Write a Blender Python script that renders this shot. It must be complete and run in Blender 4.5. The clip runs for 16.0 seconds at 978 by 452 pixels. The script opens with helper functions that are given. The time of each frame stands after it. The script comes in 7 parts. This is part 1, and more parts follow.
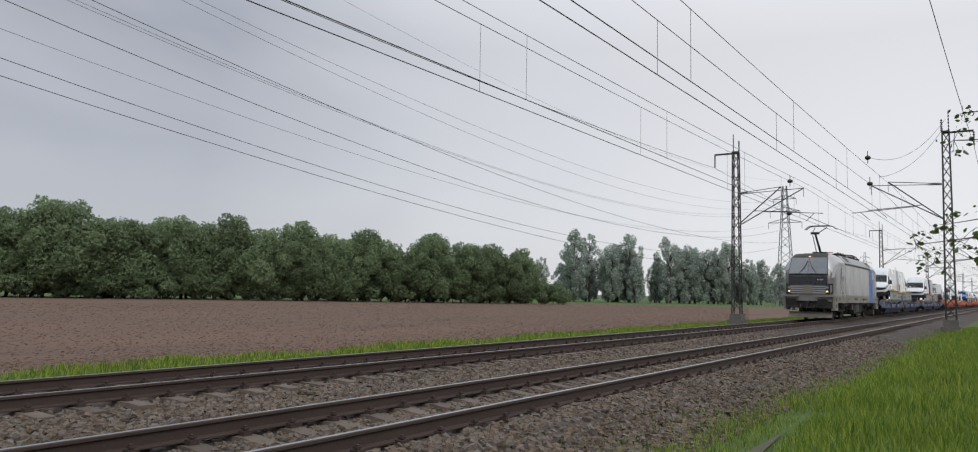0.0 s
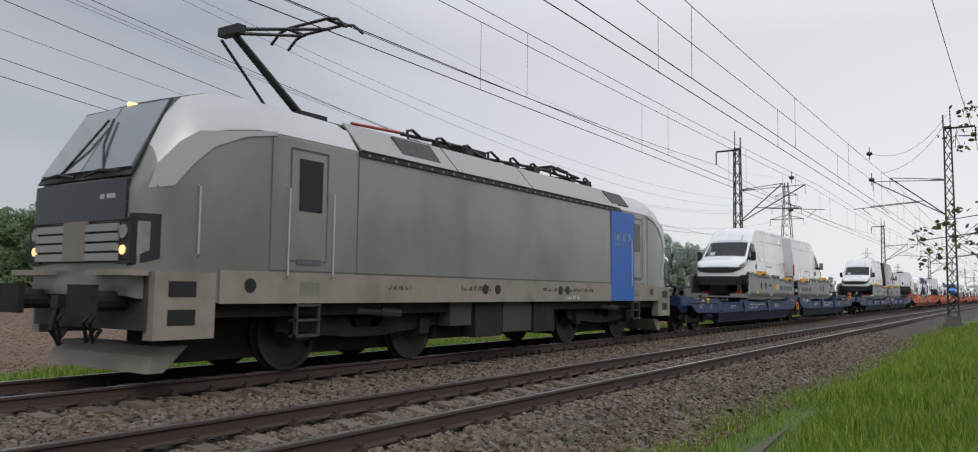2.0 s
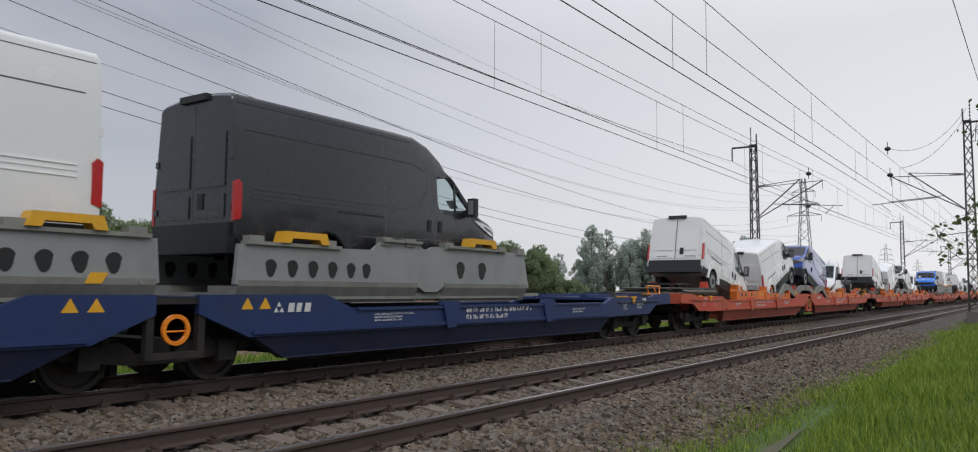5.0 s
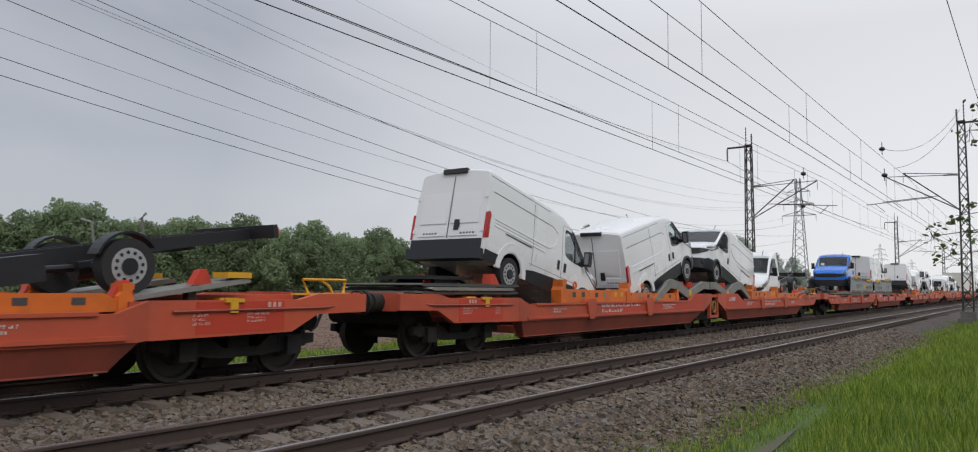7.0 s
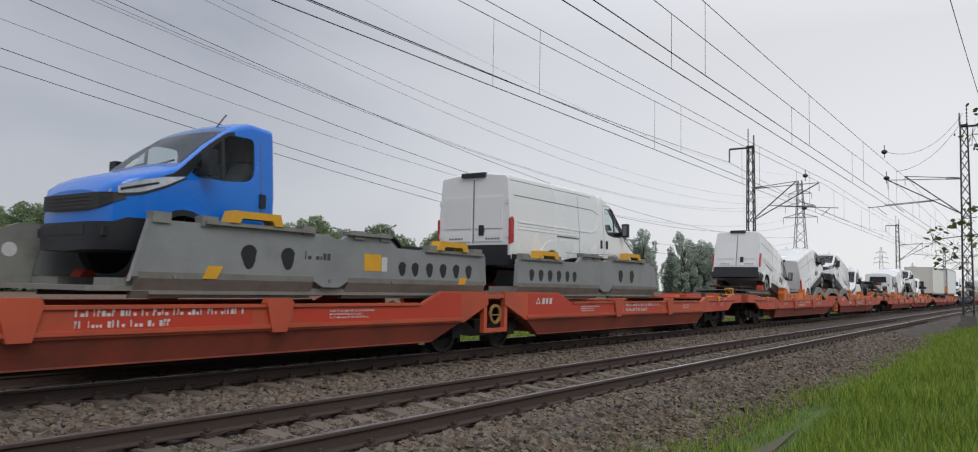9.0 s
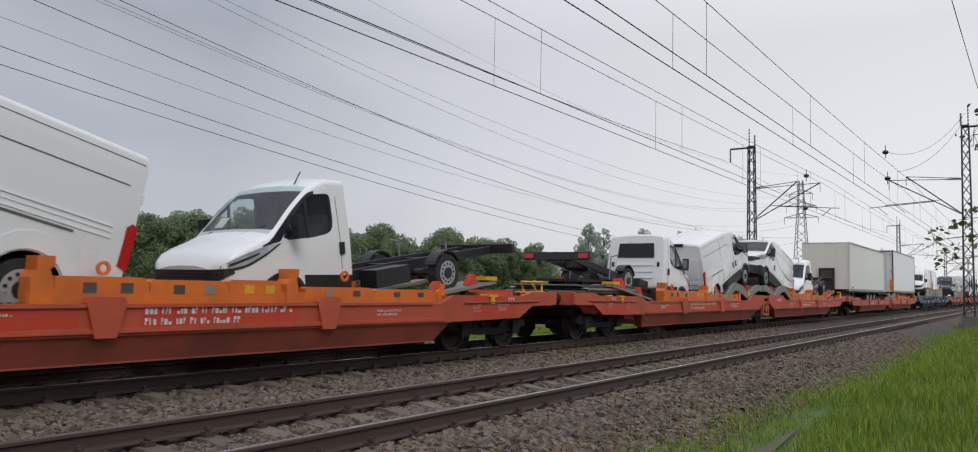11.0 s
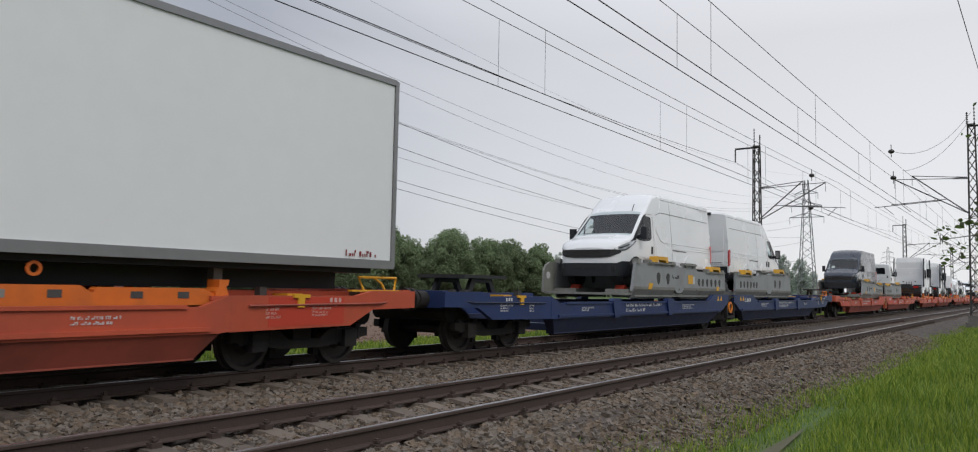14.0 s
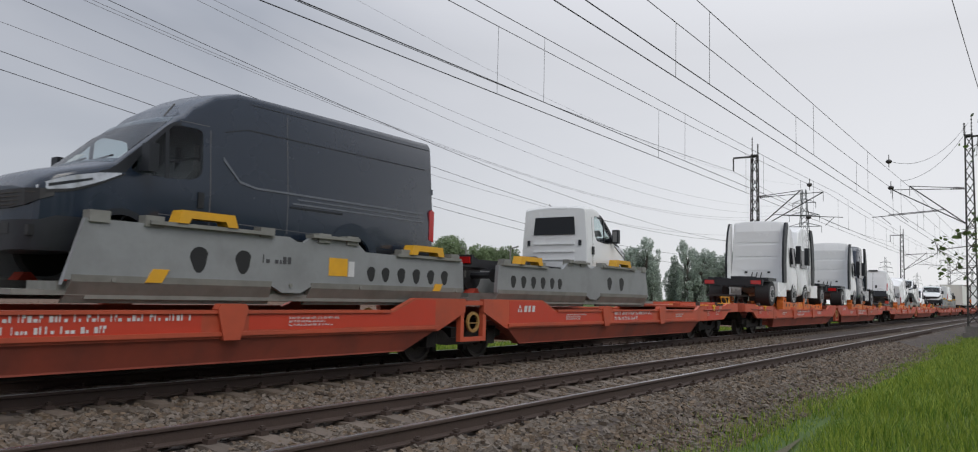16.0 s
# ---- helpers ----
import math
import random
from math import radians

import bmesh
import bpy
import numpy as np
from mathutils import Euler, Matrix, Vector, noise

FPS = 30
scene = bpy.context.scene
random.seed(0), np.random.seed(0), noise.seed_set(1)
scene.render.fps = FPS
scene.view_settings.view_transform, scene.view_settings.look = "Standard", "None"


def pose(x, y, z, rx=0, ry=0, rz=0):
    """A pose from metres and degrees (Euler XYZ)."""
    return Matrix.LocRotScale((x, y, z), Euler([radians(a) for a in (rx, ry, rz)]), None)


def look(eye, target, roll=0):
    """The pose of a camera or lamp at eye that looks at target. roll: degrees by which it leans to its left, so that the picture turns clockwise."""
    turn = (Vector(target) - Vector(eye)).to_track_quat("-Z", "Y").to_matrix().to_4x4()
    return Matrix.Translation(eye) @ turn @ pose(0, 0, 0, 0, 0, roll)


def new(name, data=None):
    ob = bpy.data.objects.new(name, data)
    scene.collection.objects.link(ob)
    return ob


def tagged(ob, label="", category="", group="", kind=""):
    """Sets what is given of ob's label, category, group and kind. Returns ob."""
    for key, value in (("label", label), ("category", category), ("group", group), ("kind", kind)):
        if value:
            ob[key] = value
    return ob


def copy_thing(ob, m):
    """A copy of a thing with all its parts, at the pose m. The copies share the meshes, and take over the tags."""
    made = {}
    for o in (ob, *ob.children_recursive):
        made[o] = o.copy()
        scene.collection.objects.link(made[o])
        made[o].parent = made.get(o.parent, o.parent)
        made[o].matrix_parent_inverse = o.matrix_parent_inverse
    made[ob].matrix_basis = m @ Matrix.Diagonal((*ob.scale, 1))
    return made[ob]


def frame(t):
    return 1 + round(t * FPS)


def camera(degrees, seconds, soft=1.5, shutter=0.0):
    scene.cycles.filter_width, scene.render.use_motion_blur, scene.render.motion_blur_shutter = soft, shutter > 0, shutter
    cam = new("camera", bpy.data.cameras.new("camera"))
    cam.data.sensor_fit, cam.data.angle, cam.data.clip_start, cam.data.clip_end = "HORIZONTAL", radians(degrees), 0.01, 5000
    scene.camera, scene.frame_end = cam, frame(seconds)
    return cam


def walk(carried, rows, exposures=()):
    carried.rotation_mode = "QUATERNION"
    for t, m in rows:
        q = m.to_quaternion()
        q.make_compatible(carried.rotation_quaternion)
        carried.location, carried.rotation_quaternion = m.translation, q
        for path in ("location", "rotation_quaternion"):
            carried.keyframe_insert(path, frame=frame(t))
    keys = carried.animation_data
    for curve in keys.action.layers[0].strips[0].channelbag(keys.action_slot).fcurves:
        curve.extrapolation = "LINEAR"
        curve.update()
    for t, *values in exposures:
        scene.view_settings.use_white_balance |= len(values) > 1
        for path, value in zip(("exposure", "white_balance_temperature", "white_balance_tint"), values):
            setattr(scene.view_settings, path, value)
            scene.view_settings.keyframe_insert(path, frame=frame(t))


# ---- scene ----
EYE = 1.272
cam = camera(63.8, 16.0, soft=1.1, shutter=0.025)
walk(cam, [
    (0.0, pose(0, 0, EYE, 94.856, -1.070, -56.270)),
    (0.5, pose(0, 0, EYE, 94.824, -1.006, -56.276)),
    (1.0, pose(0, 0, EYE, 94.777, -0.970, -56.278)),
    (1.5, pose(0, 0, EYE, 94.763, -0.896, -56.245)),
    (2.0, pose(0, 0, EYE, 94.714, -0.784, -56.134)),
    (2.5, pose(0, 0, EYE, 94.554, -0.665, -55.775)),
    (3.0, pose(0, 0, EYE, 94.427, -0.589, -55.271)),
    (3.5, pose(0, 0, EYE, 94.456, -0.530, -54.889)),
    (4.0, pose(0, 0, EYE, 94.563, -0.474, -54.803)),
    (6.5, pose(0, 0, EYE, 94.615, -0.364, -55.343)),
    (7.0, pose(0, 0, EYE, 94.601, -0.428, -55.331)),
    (7.5, pose(0, 0, EYE, 94.564, -0.551, -55.301)),
    (8.0, pose(0, 0, EYE, 94.572, -0.701, -55.290)),
    (8.5, pose(0, 0, EYE, 94.538, -0.939, -55.274)),
    (9.0, pose(0, 0, EYE, 94.458, -1.147, -55.310)),
    (11.5, pose(0, 0, EYE, 94.421, -1.272, -55.263)),
    (12.0, pose(0, 0, EYE, 94.454, -1.246, -55.258)),
    (12.5, pose(0, 0, EYE, 94.535, -1.245, -55.243)),
    (13.0, pose(0, 0, EYE, 94.428, -1.207, -55.147)),
    (13.5, pose(0, 0, EYE, 94.417, -1.188, -54.956)),
    (14.0, pose(0, 0, EYE, 94.476, -1.103, -54.903)),
    (14.5, pose(0, 0, EYE, 94.600, -1.139, -54.889)),
    (15.0, pose(0, 0, EYE, 94.760, -1.250, -54.941)),
    (15.5, pose(0, 0, EYE, 94.892, -1.389, -55.015)),
    (16.0, pose(0, 0, EYE, 94.994, -1.496, -55.083)),
], exposures=[(0.0, 0.0), (1.9, 0.0), (2.5, 0.18), (3.1, 0.04), (4.0, 0.0), (16.0, 0.0)])

# tracks run along x; the train goes towards -x
YN, YC = 5.764, 10.288          # centres of the two tracks
S0, PITCH = 67.79, 32.9         # first wagon's coupling at 0 s, wagon length


def gone(t):
    """The train's way along x after t seconds."""
    return -21.91 * t - 0.0685 * t * t


# ---- sky and light ----
world = bpy.data.worlds.new("overcast_sky")
scene.world = world
world.use_nodes = True
nt = world.node_tree
nt.nodes.clear()


def wn(kind, **kw):
    n = nt.nodes.new(kind)
    for k, v in kw.items():
        n.inputs[k].default_value = v
    return n


tc = wn("ShaderNodeTexCoord")
sky = wn("ShaderNodeTexSky")
sky.sky_type, sky.sun_disc = "NISHITA", False
sky.sun_elevation, sky.sun_rotation = radians(46), radians(209)
sep = wn("ShaderNodeSeparateXYZ")
nt.links.new(tc.outputs["Generated"], sep.inputs[0])
mapn = wn("ShaderNodeMapping")
mapn.inputs["Scale"].default_value = (1.1, 1.5, 3.4)
mapn.inputs["Rotation"].default_value = (0.25, 0.1, 0.5)
nt.links.new(tc.outputs["Generated"], mapn.inputs[0])
cl = wn("ShaderNodeTexNoise", Scale=1.15, Detail=5.0, Roughness=0.46, Distortion=0.5)
nt.links.new(mapn.outputs[0], cl.inputs["Vector"])
ramp = nt.nodes.new("ShaderNodeValToRGB")
ramp.color_ramp.elements[0].position, ramp.color_ramp.elements[1].position = 0.36, 0.66
ramp.color_ramp.elements[0].color = (0.250, 0.276, 0.330, 1)
ramp.color_ramp.elements[1].color = (0.445, 0.458, 0.500, 1)
nt.links.new(cl.outputs["Fac"], ramp.inputs[0])
# the cloud cover is thin along the line, most towards +x, and heavy towards +y, and lightest overhead
side = wn("ShaderNodeMapRange")
for k, v in (("From Min", 0.58), ("From Max", 1.0), ("To Min", 0.0), ("To Max", 1.0)):
    side.inputs[k].default_value = v
along = nt.nodes.new("ShaderNodeMath")
along.operation = "MAXIMUM"
behind = nt.nodes.new("ShaderNodeMath")
behind.operation = "MULTIPLY"
behind.inputs[1].default_value = -0.78
nt.links.new(sep.outputs["X"], behind.inputs[0])
nt.links.new(sep.outputs["X"], along.inputs[0])
nt.links.new(behind.outputs[0], along.inputs[1])
nt.links.new(along.outputs[0], side.inputs[0])
thin = nt.nodes.new("ShaderNodeMix")
thin.data_type = "RGBA"
thin.inputs["B"].default_value = (0.775, 0.775, 0.80, 1)
nt.links.new(side.outputs[0], thin.inputs["Factor"])
nt.links.new(ramp.outputs[0], thin.inputs["A"])
up = wn("ShaderNodeMapRange")
for k, v in (("From Min", 0.3), ("From Max", 0.95), ("To Min", 1.0), ("To Max", 2.7)):
    up.inputs[k].default_value = v
nt.links.new(sep.outputs["Z"], up.inputs[0])
bright = nt.nodes.new("ShaderNodeVectorMath")
bright.operation = "SCALE"
nt.links.new(thin.outputs["Result"], bright.inputs[0])
nt.links.new(up.outputs[0], bright.inputs["Scale"])
bg_sky, bg_cloud = wn("ShaderNodeBackground", Strength=0.01), wn("ShaderNodeBackground", Strength=1.0)
nt.links.new(sky.outputs[0], bg_sky.inputs["Color"])
nt.links.new(bright.outputs[0], bg_cloud.inputs["Color"])
add = nt.nodes.new("ShaderNodeAddShader")
nt.links.new(bg_sky.outputs[0], add.inputs[0])
nt.links.new(bg_cloud.outputs[0], add.inputs[1])
out = nt.nodes.new("ShaderNodeOutputWorld")
nt.links.new(add.outputs[0], out.inputs[0])

sun = new("sun", bpy.data.lights.new("sun", "SUN"))
sun.data.energy, sun.data.angle, sun.data.color = 1.35, radians(35), (1.0, 0.96, 0.9)
sun.matrix_world = look((-22, -40, 48), (0, 0, 0))


# ---- materials ----
def mat(name, col, rough=0.5, metal=0.0, var=0.15, s1=9.0, s2=0.7, bump=0.0, bscale=60.0, coat=0.0,
        rnd=0.0, island=0.0, spec=0.5, leaf=0.0, dirt=None, dirt_amount=0.5, streak=(1, 1, 1), other=None):
    m = bpy.data.materials.new(name)
    m.use_nodes = True
    t = m.node_tree
    b = t.nodes["Principled BSDF"]
    b.inputs["Roughness"].default_value = rough
    b.inputs["Metallic"].default_value = metal
    b.inputs["Coat Weight"].default_value = coat
    b.inputs["Specular IOR Level"].default_value = spec
    b.inputs["Coat Roughness"].default_value = 0.08
    co = t.nodes.new("ShaderNodeTexCoord")
    mp = t.nodes.new("ShaderNodeMapping")
    mp.inputs["Scale"].default_value = streak
    t.links.new(co.outputs["Object"], mp.inputs[0])

    def tex(scale, detail=5.0):
        n = t.nodes.new("ShaderNodeTexNoise")
        n.inputs["Scale"].default_value = scale
        n.inputs["Detail"].default_value = detail
        t.links.new(mp.outputs[0], n.inputs["Vector"])
        return n

    def mathn(op, a, c):
        n = t.nodes.new("ShaderNodeMath")
        n.operation = op
        for i, v in enumerate((a, c)):
            if isinstance(v, (int, float)):
                n.inputs[i].default_value = v
            else:
                t.links.new(v, n.inputs[i])
        return n.outputs[0]

    n1, n2 = tex(s1), tex(s2)
    f = mathn("ADD", mathn("MULTIPLY", mathn("SUBTRACT", n1.outputs["Fac"], 0.5), 2 * var),
              mathn("MULTIPLY", mathn("SUBTRACT", n2.outputs["Fac"], 0.5), 2 * var))
    if rnd:
        oi = t.nodes.new("ShaderNodeObjectInfo")
        f = mathn("ADD", f, mathn("MULTIPLY", mathn("SUBTRACT", oi.outputs["Random"], 0.5), 2 * rnd))
    if island:
        ge = t.nodes.new("ShaderNodeNewGeometry")
        isl = ge.outputs["Random Per Island"]
        f = mathn("ADD", f, mathn("MULTIPLY", mathn("SUBTRACT", isl, 0.5), 2 * island))
    f = mathn("ADD", f, 1.0)
    colour = (*col, 1)
    src = None
    if other:
        mx = t.nodes.new("ShaderNodeMix")
        mx.data_type = "RGBA"
        mx.inputs["A"].default_value, mx.inputs["B"].default_value = colour, (*other, 1)
        rp = t.nodes.new("ShaderNodeMapRange")
        rp.inputs["From Min"].default_value, rp.inputs["From Max"].default_value = 0.4, 0.62
        t.links.new(isl if island else n2.outputs["Fac"], rp.inputs[0])
        t.links.new(rp.outputs[0], mx.inputs["Factor"])
        src = mx.outputs["Result"]
    if dirt:
        mx = t.nodes.new("ShaderNodeMix")
        mx.data_type = "RGBA"
        mx.inputs["A"].default_value, mx.inputs["B"].default_value = colour, (*dirt, 1)
        rp = t.nodes.new("ShaderNodeMapRange")
        rp.inputs["From Min"].default_value, rp.inputs["From Max"].default_value = 0.46, 0.74
        rp.inputs["To Max"].default_value = dirt_amount
        t.links.new(tex(s2 * 2.3, 8.0).outputs["Fac"], rp.inputs[0])
        t.links.new(rp.outputs[0], mx.inputs["Factor"])
        if src:
            t.links.new(src, mx.inputs["A"])
        src = mx.outputs["Result"]
    sc = t.nodes.new("ShaderNodeVectorMath")
    sc.operation = "SCALE"
    if src:
        t.links.new(src, sc.inputs[0])
    else:
        sc.inputs[0].default_value = col
    t.links.new(f, sc.inputs["Scale"])
    t.links.new(sc.outputs[0], b.inputs["Base Color"])
    rr = mathn("ADD", mathn("MULTIPLY", mathn("SUBTRACT", n1.outputs["Fac"], 0.5), 0.25), rough)
    t.links.new(rr, b.inputs["Roughness"])
    if bump:
        bp = t.nodes.new("ShaderNodeBump")
        bp.inputs["Strength"].default_value = bump
        bp.inputs["Distance"].default_value = 0.02
        t.links.new(tex(bscale, 6.0).outputs["Fac"], bp.inputs["Height"])
        t.links.new(bp.outputs[0], b.inputs["Normal"])
    if leaf:
        tr = t.nodes.new("ShaderNodeBsdfTranslucent")
        t.links.new(sc.outputs[0], tr.inputs["Color"])
        ms = t.nodes.new("ShaderNodeMixShader")
        ms.inputs[0].default_value = leaf
        t.links.new(b.outputs[0], ms.inputs[1])
        t.links.new(tr.outputs[0], ms.inputs[2])
        t.links.new(ms.outputs[0], t.nodes["Material Output"].inputs["Surface"])
    return m


def glow(name, col, strength):
    m = mat(name, col, 0.3)
    b = m.node_tree.nodes["Principled BSDF"]
    b.inputs["Emission Color"].default_value = (*col, 1)
    b.inputs["Emission Strength"].default_value = strength
    return m


M_RAIL = mat("rusty_rail_steel", (0.062, 0.042, 0.034), 0.75, 0.2, 0.25, 14, 0.8, 0.3, 40)
M_RAILTOP = mat("polished_rail_head", (0.42, 0.42, 0.44), 0.3, 0.9, 0.1, 3, 0.5)
M_SLEEPER = mat("weathered_concrete_sleeper", (0.128, 0.100, 0.079), 0.9, 0, 0.25, 9, 1.4, 0.5, 50, rnd=0.25, dirt=(0.08, 0.062, 0.05), dirt_amount=0.8)
M_BALLAST = mat("ballast_bed", (0.062, 0.048, 0.040), 0.95, 0, 0.4, 22, 0.6, 1.0, 26, dirt=(0.032, 0.026, 0.022))
M_STONE = mat("ballast_stones", (0.176, 0.128, 0.088), 0.9, 0, 0.2, 30, 0.5, 0.4, 60, island=0.8, other=(0.090, 0.075, 0.062))
M_GROUND = mat("grassy_ground", (0.06, 0.105, 0.02), 0.95, 0, 0.3, 3, 0.25, 0.8, 30, dirt=(0.085, 0.095, 0.028))
M_FIELD = mat("bare_brown_field", (0.125, 0.074, 0.048), 0.95, 0, 0.28, 2.4, 0.16, 1.0, 3, dirt=(0.092, 0.057, 0.039), dirt_amount=0.9, streak=(0.22, 1.5, 1))
M_DIRT = mat("trodden_path", (0.085, 0.08, 0.045), 0.95, 0, 0.25, 6, 0.8, 0.6, 30)
M_GRASS = mat("grass_blades", (0.118, 0.222, 0.017), 0.6, 0, 0.14, 2.5, 0.35, island=0.45, other=(0.215, 0.265, 0.034), leaf=0.3)
M_CLOD = mat("clods_of_soil", (0.140, 0.083, 0.054), 0.95, 0, 0.15, 9, 1, island=0.35, other=(0.108, 0.066, 0.044))
# both leaf colours are paled to carry distance haze, the poplars' most
M_LEAF = mat("haze_paled_oak_leaves", (0.235, 0.305, 0.165), 0.8, 0, 0.08, 0.8, 0.2, rnd=0.18, island=0.2, spec=0.25, other=(0.20, 0.26, 0.145), leaf=0.5)
M_LEAF_FAR = mat("haze_paled_poplar_leaves", (0.42, 0.475, 0.415), 0.9, 0, 0.05, 2, 0.3, rnd=0.08, island=0.1, spec=0.2, other=(0.375, 0.43, 0.375), leaf=0.5)
M_LEAF_NEAR = mat("maple_leaves", (0.07, 0.11, 0.022), 0.5, 0, 0.1, 9, 2, island=0.4, leaf=0.35)
M_BARK = mat("bark", (0.085, 0.072, 0.06), 0.95, 0, 0.3, 12, 1.5, 0.8, 20)
M_MAST = mat("galvanised_mast_steel", (0.050, 0.048, 0.046), 0.8, 0.2, 0.25, 10, 1, 0.2, 40)
M_PYLON = mat("pylon_steel", (0.20, 0.21, 0.22), 0.7, 0.3, 0.1, 4, 1)
M_CONCRETE = mat("mast_footing_concrete", (0.14, 0.13, 0.12), 0.95, 0, 0.3, 10, 2, 0.6, 40)
M_WIRE = mat("wire", (0.028, 0.028, 0.03), 0.6, 0.4, 0.05)
M_WIRE_THIN = mat("aluminium_wire", (0.20, 0.20, 0.215), 0.6, 0.3, 0.05)
M_INSUL = mat("insulator_porcelain", (0.03, 0.026, 0.024), 0.4, 0, 0.1)

M_LOCO = mat("grimy_grey_loco_paint", (0.245, 0.241, 0.230), 0.34, 0.25, 0.07, 2, 0.35, coat=0.2, dirt=(0.135, 0.126, 0.112), dirt_amount=0.75, streak=(0.8, 1, 0.45))
M_LOCO_LOW = mat("dusty_loco_skirt", (0.27, 0.245, 0.205), 0.6, 0.05, 0.14, 5, 0.6, dirt=(0.13, 0.11, 0.085), dirt_amount=0.65)
M_SILVER = mat("silver_paint", (0.46, 0.46, 0.46), 0.36, 0.25, 0.06, 5, 0.5, coat=0.2)
# grey base colour puts part of the sky's reflection into the windscreen
M_LOCOSCREEN = mat("reflection_grey_loco_glass", (0.125, 0.138, 0.146), 0.06, 0.1, 0.35, 1.4, 0.6, spec=1.0, coat=1.0)
M_FRONTP = mat("dusty_front_panel", (0.22, 0.195, 0.16), 0.6, 0.05, 0.14, 5, 0.6)
M_ROOF = mat("loco_roof_panel", (0.30, 0.30, 0.295), 0.42, 0.25, 0.08, 5, 0.4)
M_BLUE = mat("blue_stripe_paint", (0.016, 0.115, 0.47), 0.42, 0, 0.07, 5, 0.4)
M_BLACK = mat("matt_black", (0.014, 0.014, 0.015), 0.5, 0, 0.2, 9, 1)
M_NAVY = mat("dark_front_band", (0.018, 0.021, 0.028), 0.3, 0, 0.1, coat=0.3)
M_GLASS = mat("dark_cab_glass", (0.007, 0.008, 0.010), 0.04, 0, 0.05, spec=0.4)
M_SCREEN = mat("windscreen_glass", (0.016, 0.020, 0.023), 0.04, 0, 0.5, 1.6, 0.9, spec=0.55)
def pane(name, tint, gloss):
    """Clear tinted glass: what is behind shows through, with the sky's reflection on it."""
    m = bpy.data.materials.new(name)
    m.use_nodes = True
    t = m.node_tree
    t.nodes.remove(t.nodes["Principled BSDF"])
    tr, gl = t.nodes.new("ShaderNodeBsdfTransparent"), t.nodes.new("ShaderNodeBsdfGlossy")
    tr.inputs["Color"].default_value = (*tint, 1)
    gl.inputs["Roughness"].default_value = 0.02
    fr, ms = t.nodes.new("ShaderNodeLayerWeight"), t.nodes.new("ShaderNodeMixShader")
    fr.inputs["Blend"].default_value = 0.5
    pw, sc = t.nodes.new("ShaderNodeMath"), t.nodes.new("ShaderNodeMath")
    pw.operation, sc.operation = "POWER", "MULTIPLY_ADD"
    pw.inputs[1].default_value = 4.0
    sc.inputs[1].default_value, sc.inputs[2].default_value = 0.7, gloss
    t.links.new(fr.outputs["Facing"], pw.inputs[0])
    t.links.new(pw.outputs[0], sc.inputs[0])
    t.links.new(sc.outputs[0], ms.inputs[0])
    t.links.new(tr.outputs[0], ms.inputs[1])
    t.links.new(gl.outputs[0], ms.inputs[2])
    t.links.new(ms.outputs[0], t.nodes["Material Output"].inputs["Surface"])
    return m


M_PANE = pane("tinted_side_glass", (0.80, 0.87, 0.87), 0.03)
M_PANE_FRONT = pane("windscreen_pane", (0.72, 0.78, 0.78), 0.06)
M_CABIN = mat("cab_interior_plastic", (0.030, 0.031, 0.034), 0.7, 0, 0.15, 12, 2)
M_UNDER = mat("dirty_running_gear", (0.018, 0.0155, 0.014), 0.8, 0.2, 0.35, 9, 1.5, 0.4, 30, dirt=(0.042, 0.034, 0.028))
M_UNDER2 = mat("running_gear_grey", (0.062, 0.057, 0.051), 0.7, 0.3, 0.3, 9, 1.5, 0.3, 30)
M_WHEEL = mat("steel_wheel", (0.05, 0.043, 0.038), 0.6, 0.5, 0.25, 9, 1)
M_LAMP = glow("warm_headlight", (1.0, 0.66, 0.30), 1.0)
M_CLEARLAMP = mat("clear_headlamp", (0.55, 0.57, 0.60), 0.12, 0.5, 0.35, 14, 4, coat=0.5)
M_LENS = mat("lamp_lens", (0.26, 0.265, 0.27), 0.12, 0.2, 0.25, 14, 3)
M_WBLUE = mat("blue_wagon_paint", (0.016, 0.032, 0.105), 0.5, 0, 0.18, 7, 0.6, coat=0.05, spec=0.35, dirt=(0.030, 0.038, 0.07), dirt_amount=0.45)
# darker copy of the blue paint: underside shade put into the colour, with dirt
M_WBLUE2 = mat("blue_wagon_shaded_paint", (0.012, 0.020, 0.055), 0.6, 0, 0.2, 7, 0.6, dirt=(0.028, 0.028, 0.036))
M_WRED = mat("faded_red_wagon_paint", (0.46, 0.078, 0.034), 0.55, 0, 0.14, 7, 0.5, dirt=(0.29, 0.066, 0.038), dirt_amount=0.7, rnd=0.12)
# darker copy of the red paint, likewise shaded by colour, with dirt
M_WRED2 = mat("red_wagon_shaded_paint", (0.29, 0.062, 0.037), 0.65, 0, 0.2, 7, 0.5, dirt=(0.13, 0.045, 0.034), dirt_amount=0.7)
M_WREDPATCH = mat("fresh_red_paint", (0.46, 0.045, 0.02), 0.5, 0, 0.1)
M_ORANGE = mat("orange_rack_paint", (0.62, 0.145, 0.018), 0.5, 0, 0.14, 7, 0.9, dirt=(0.33, 0.10, 0.03), dirt_amount=0.5)
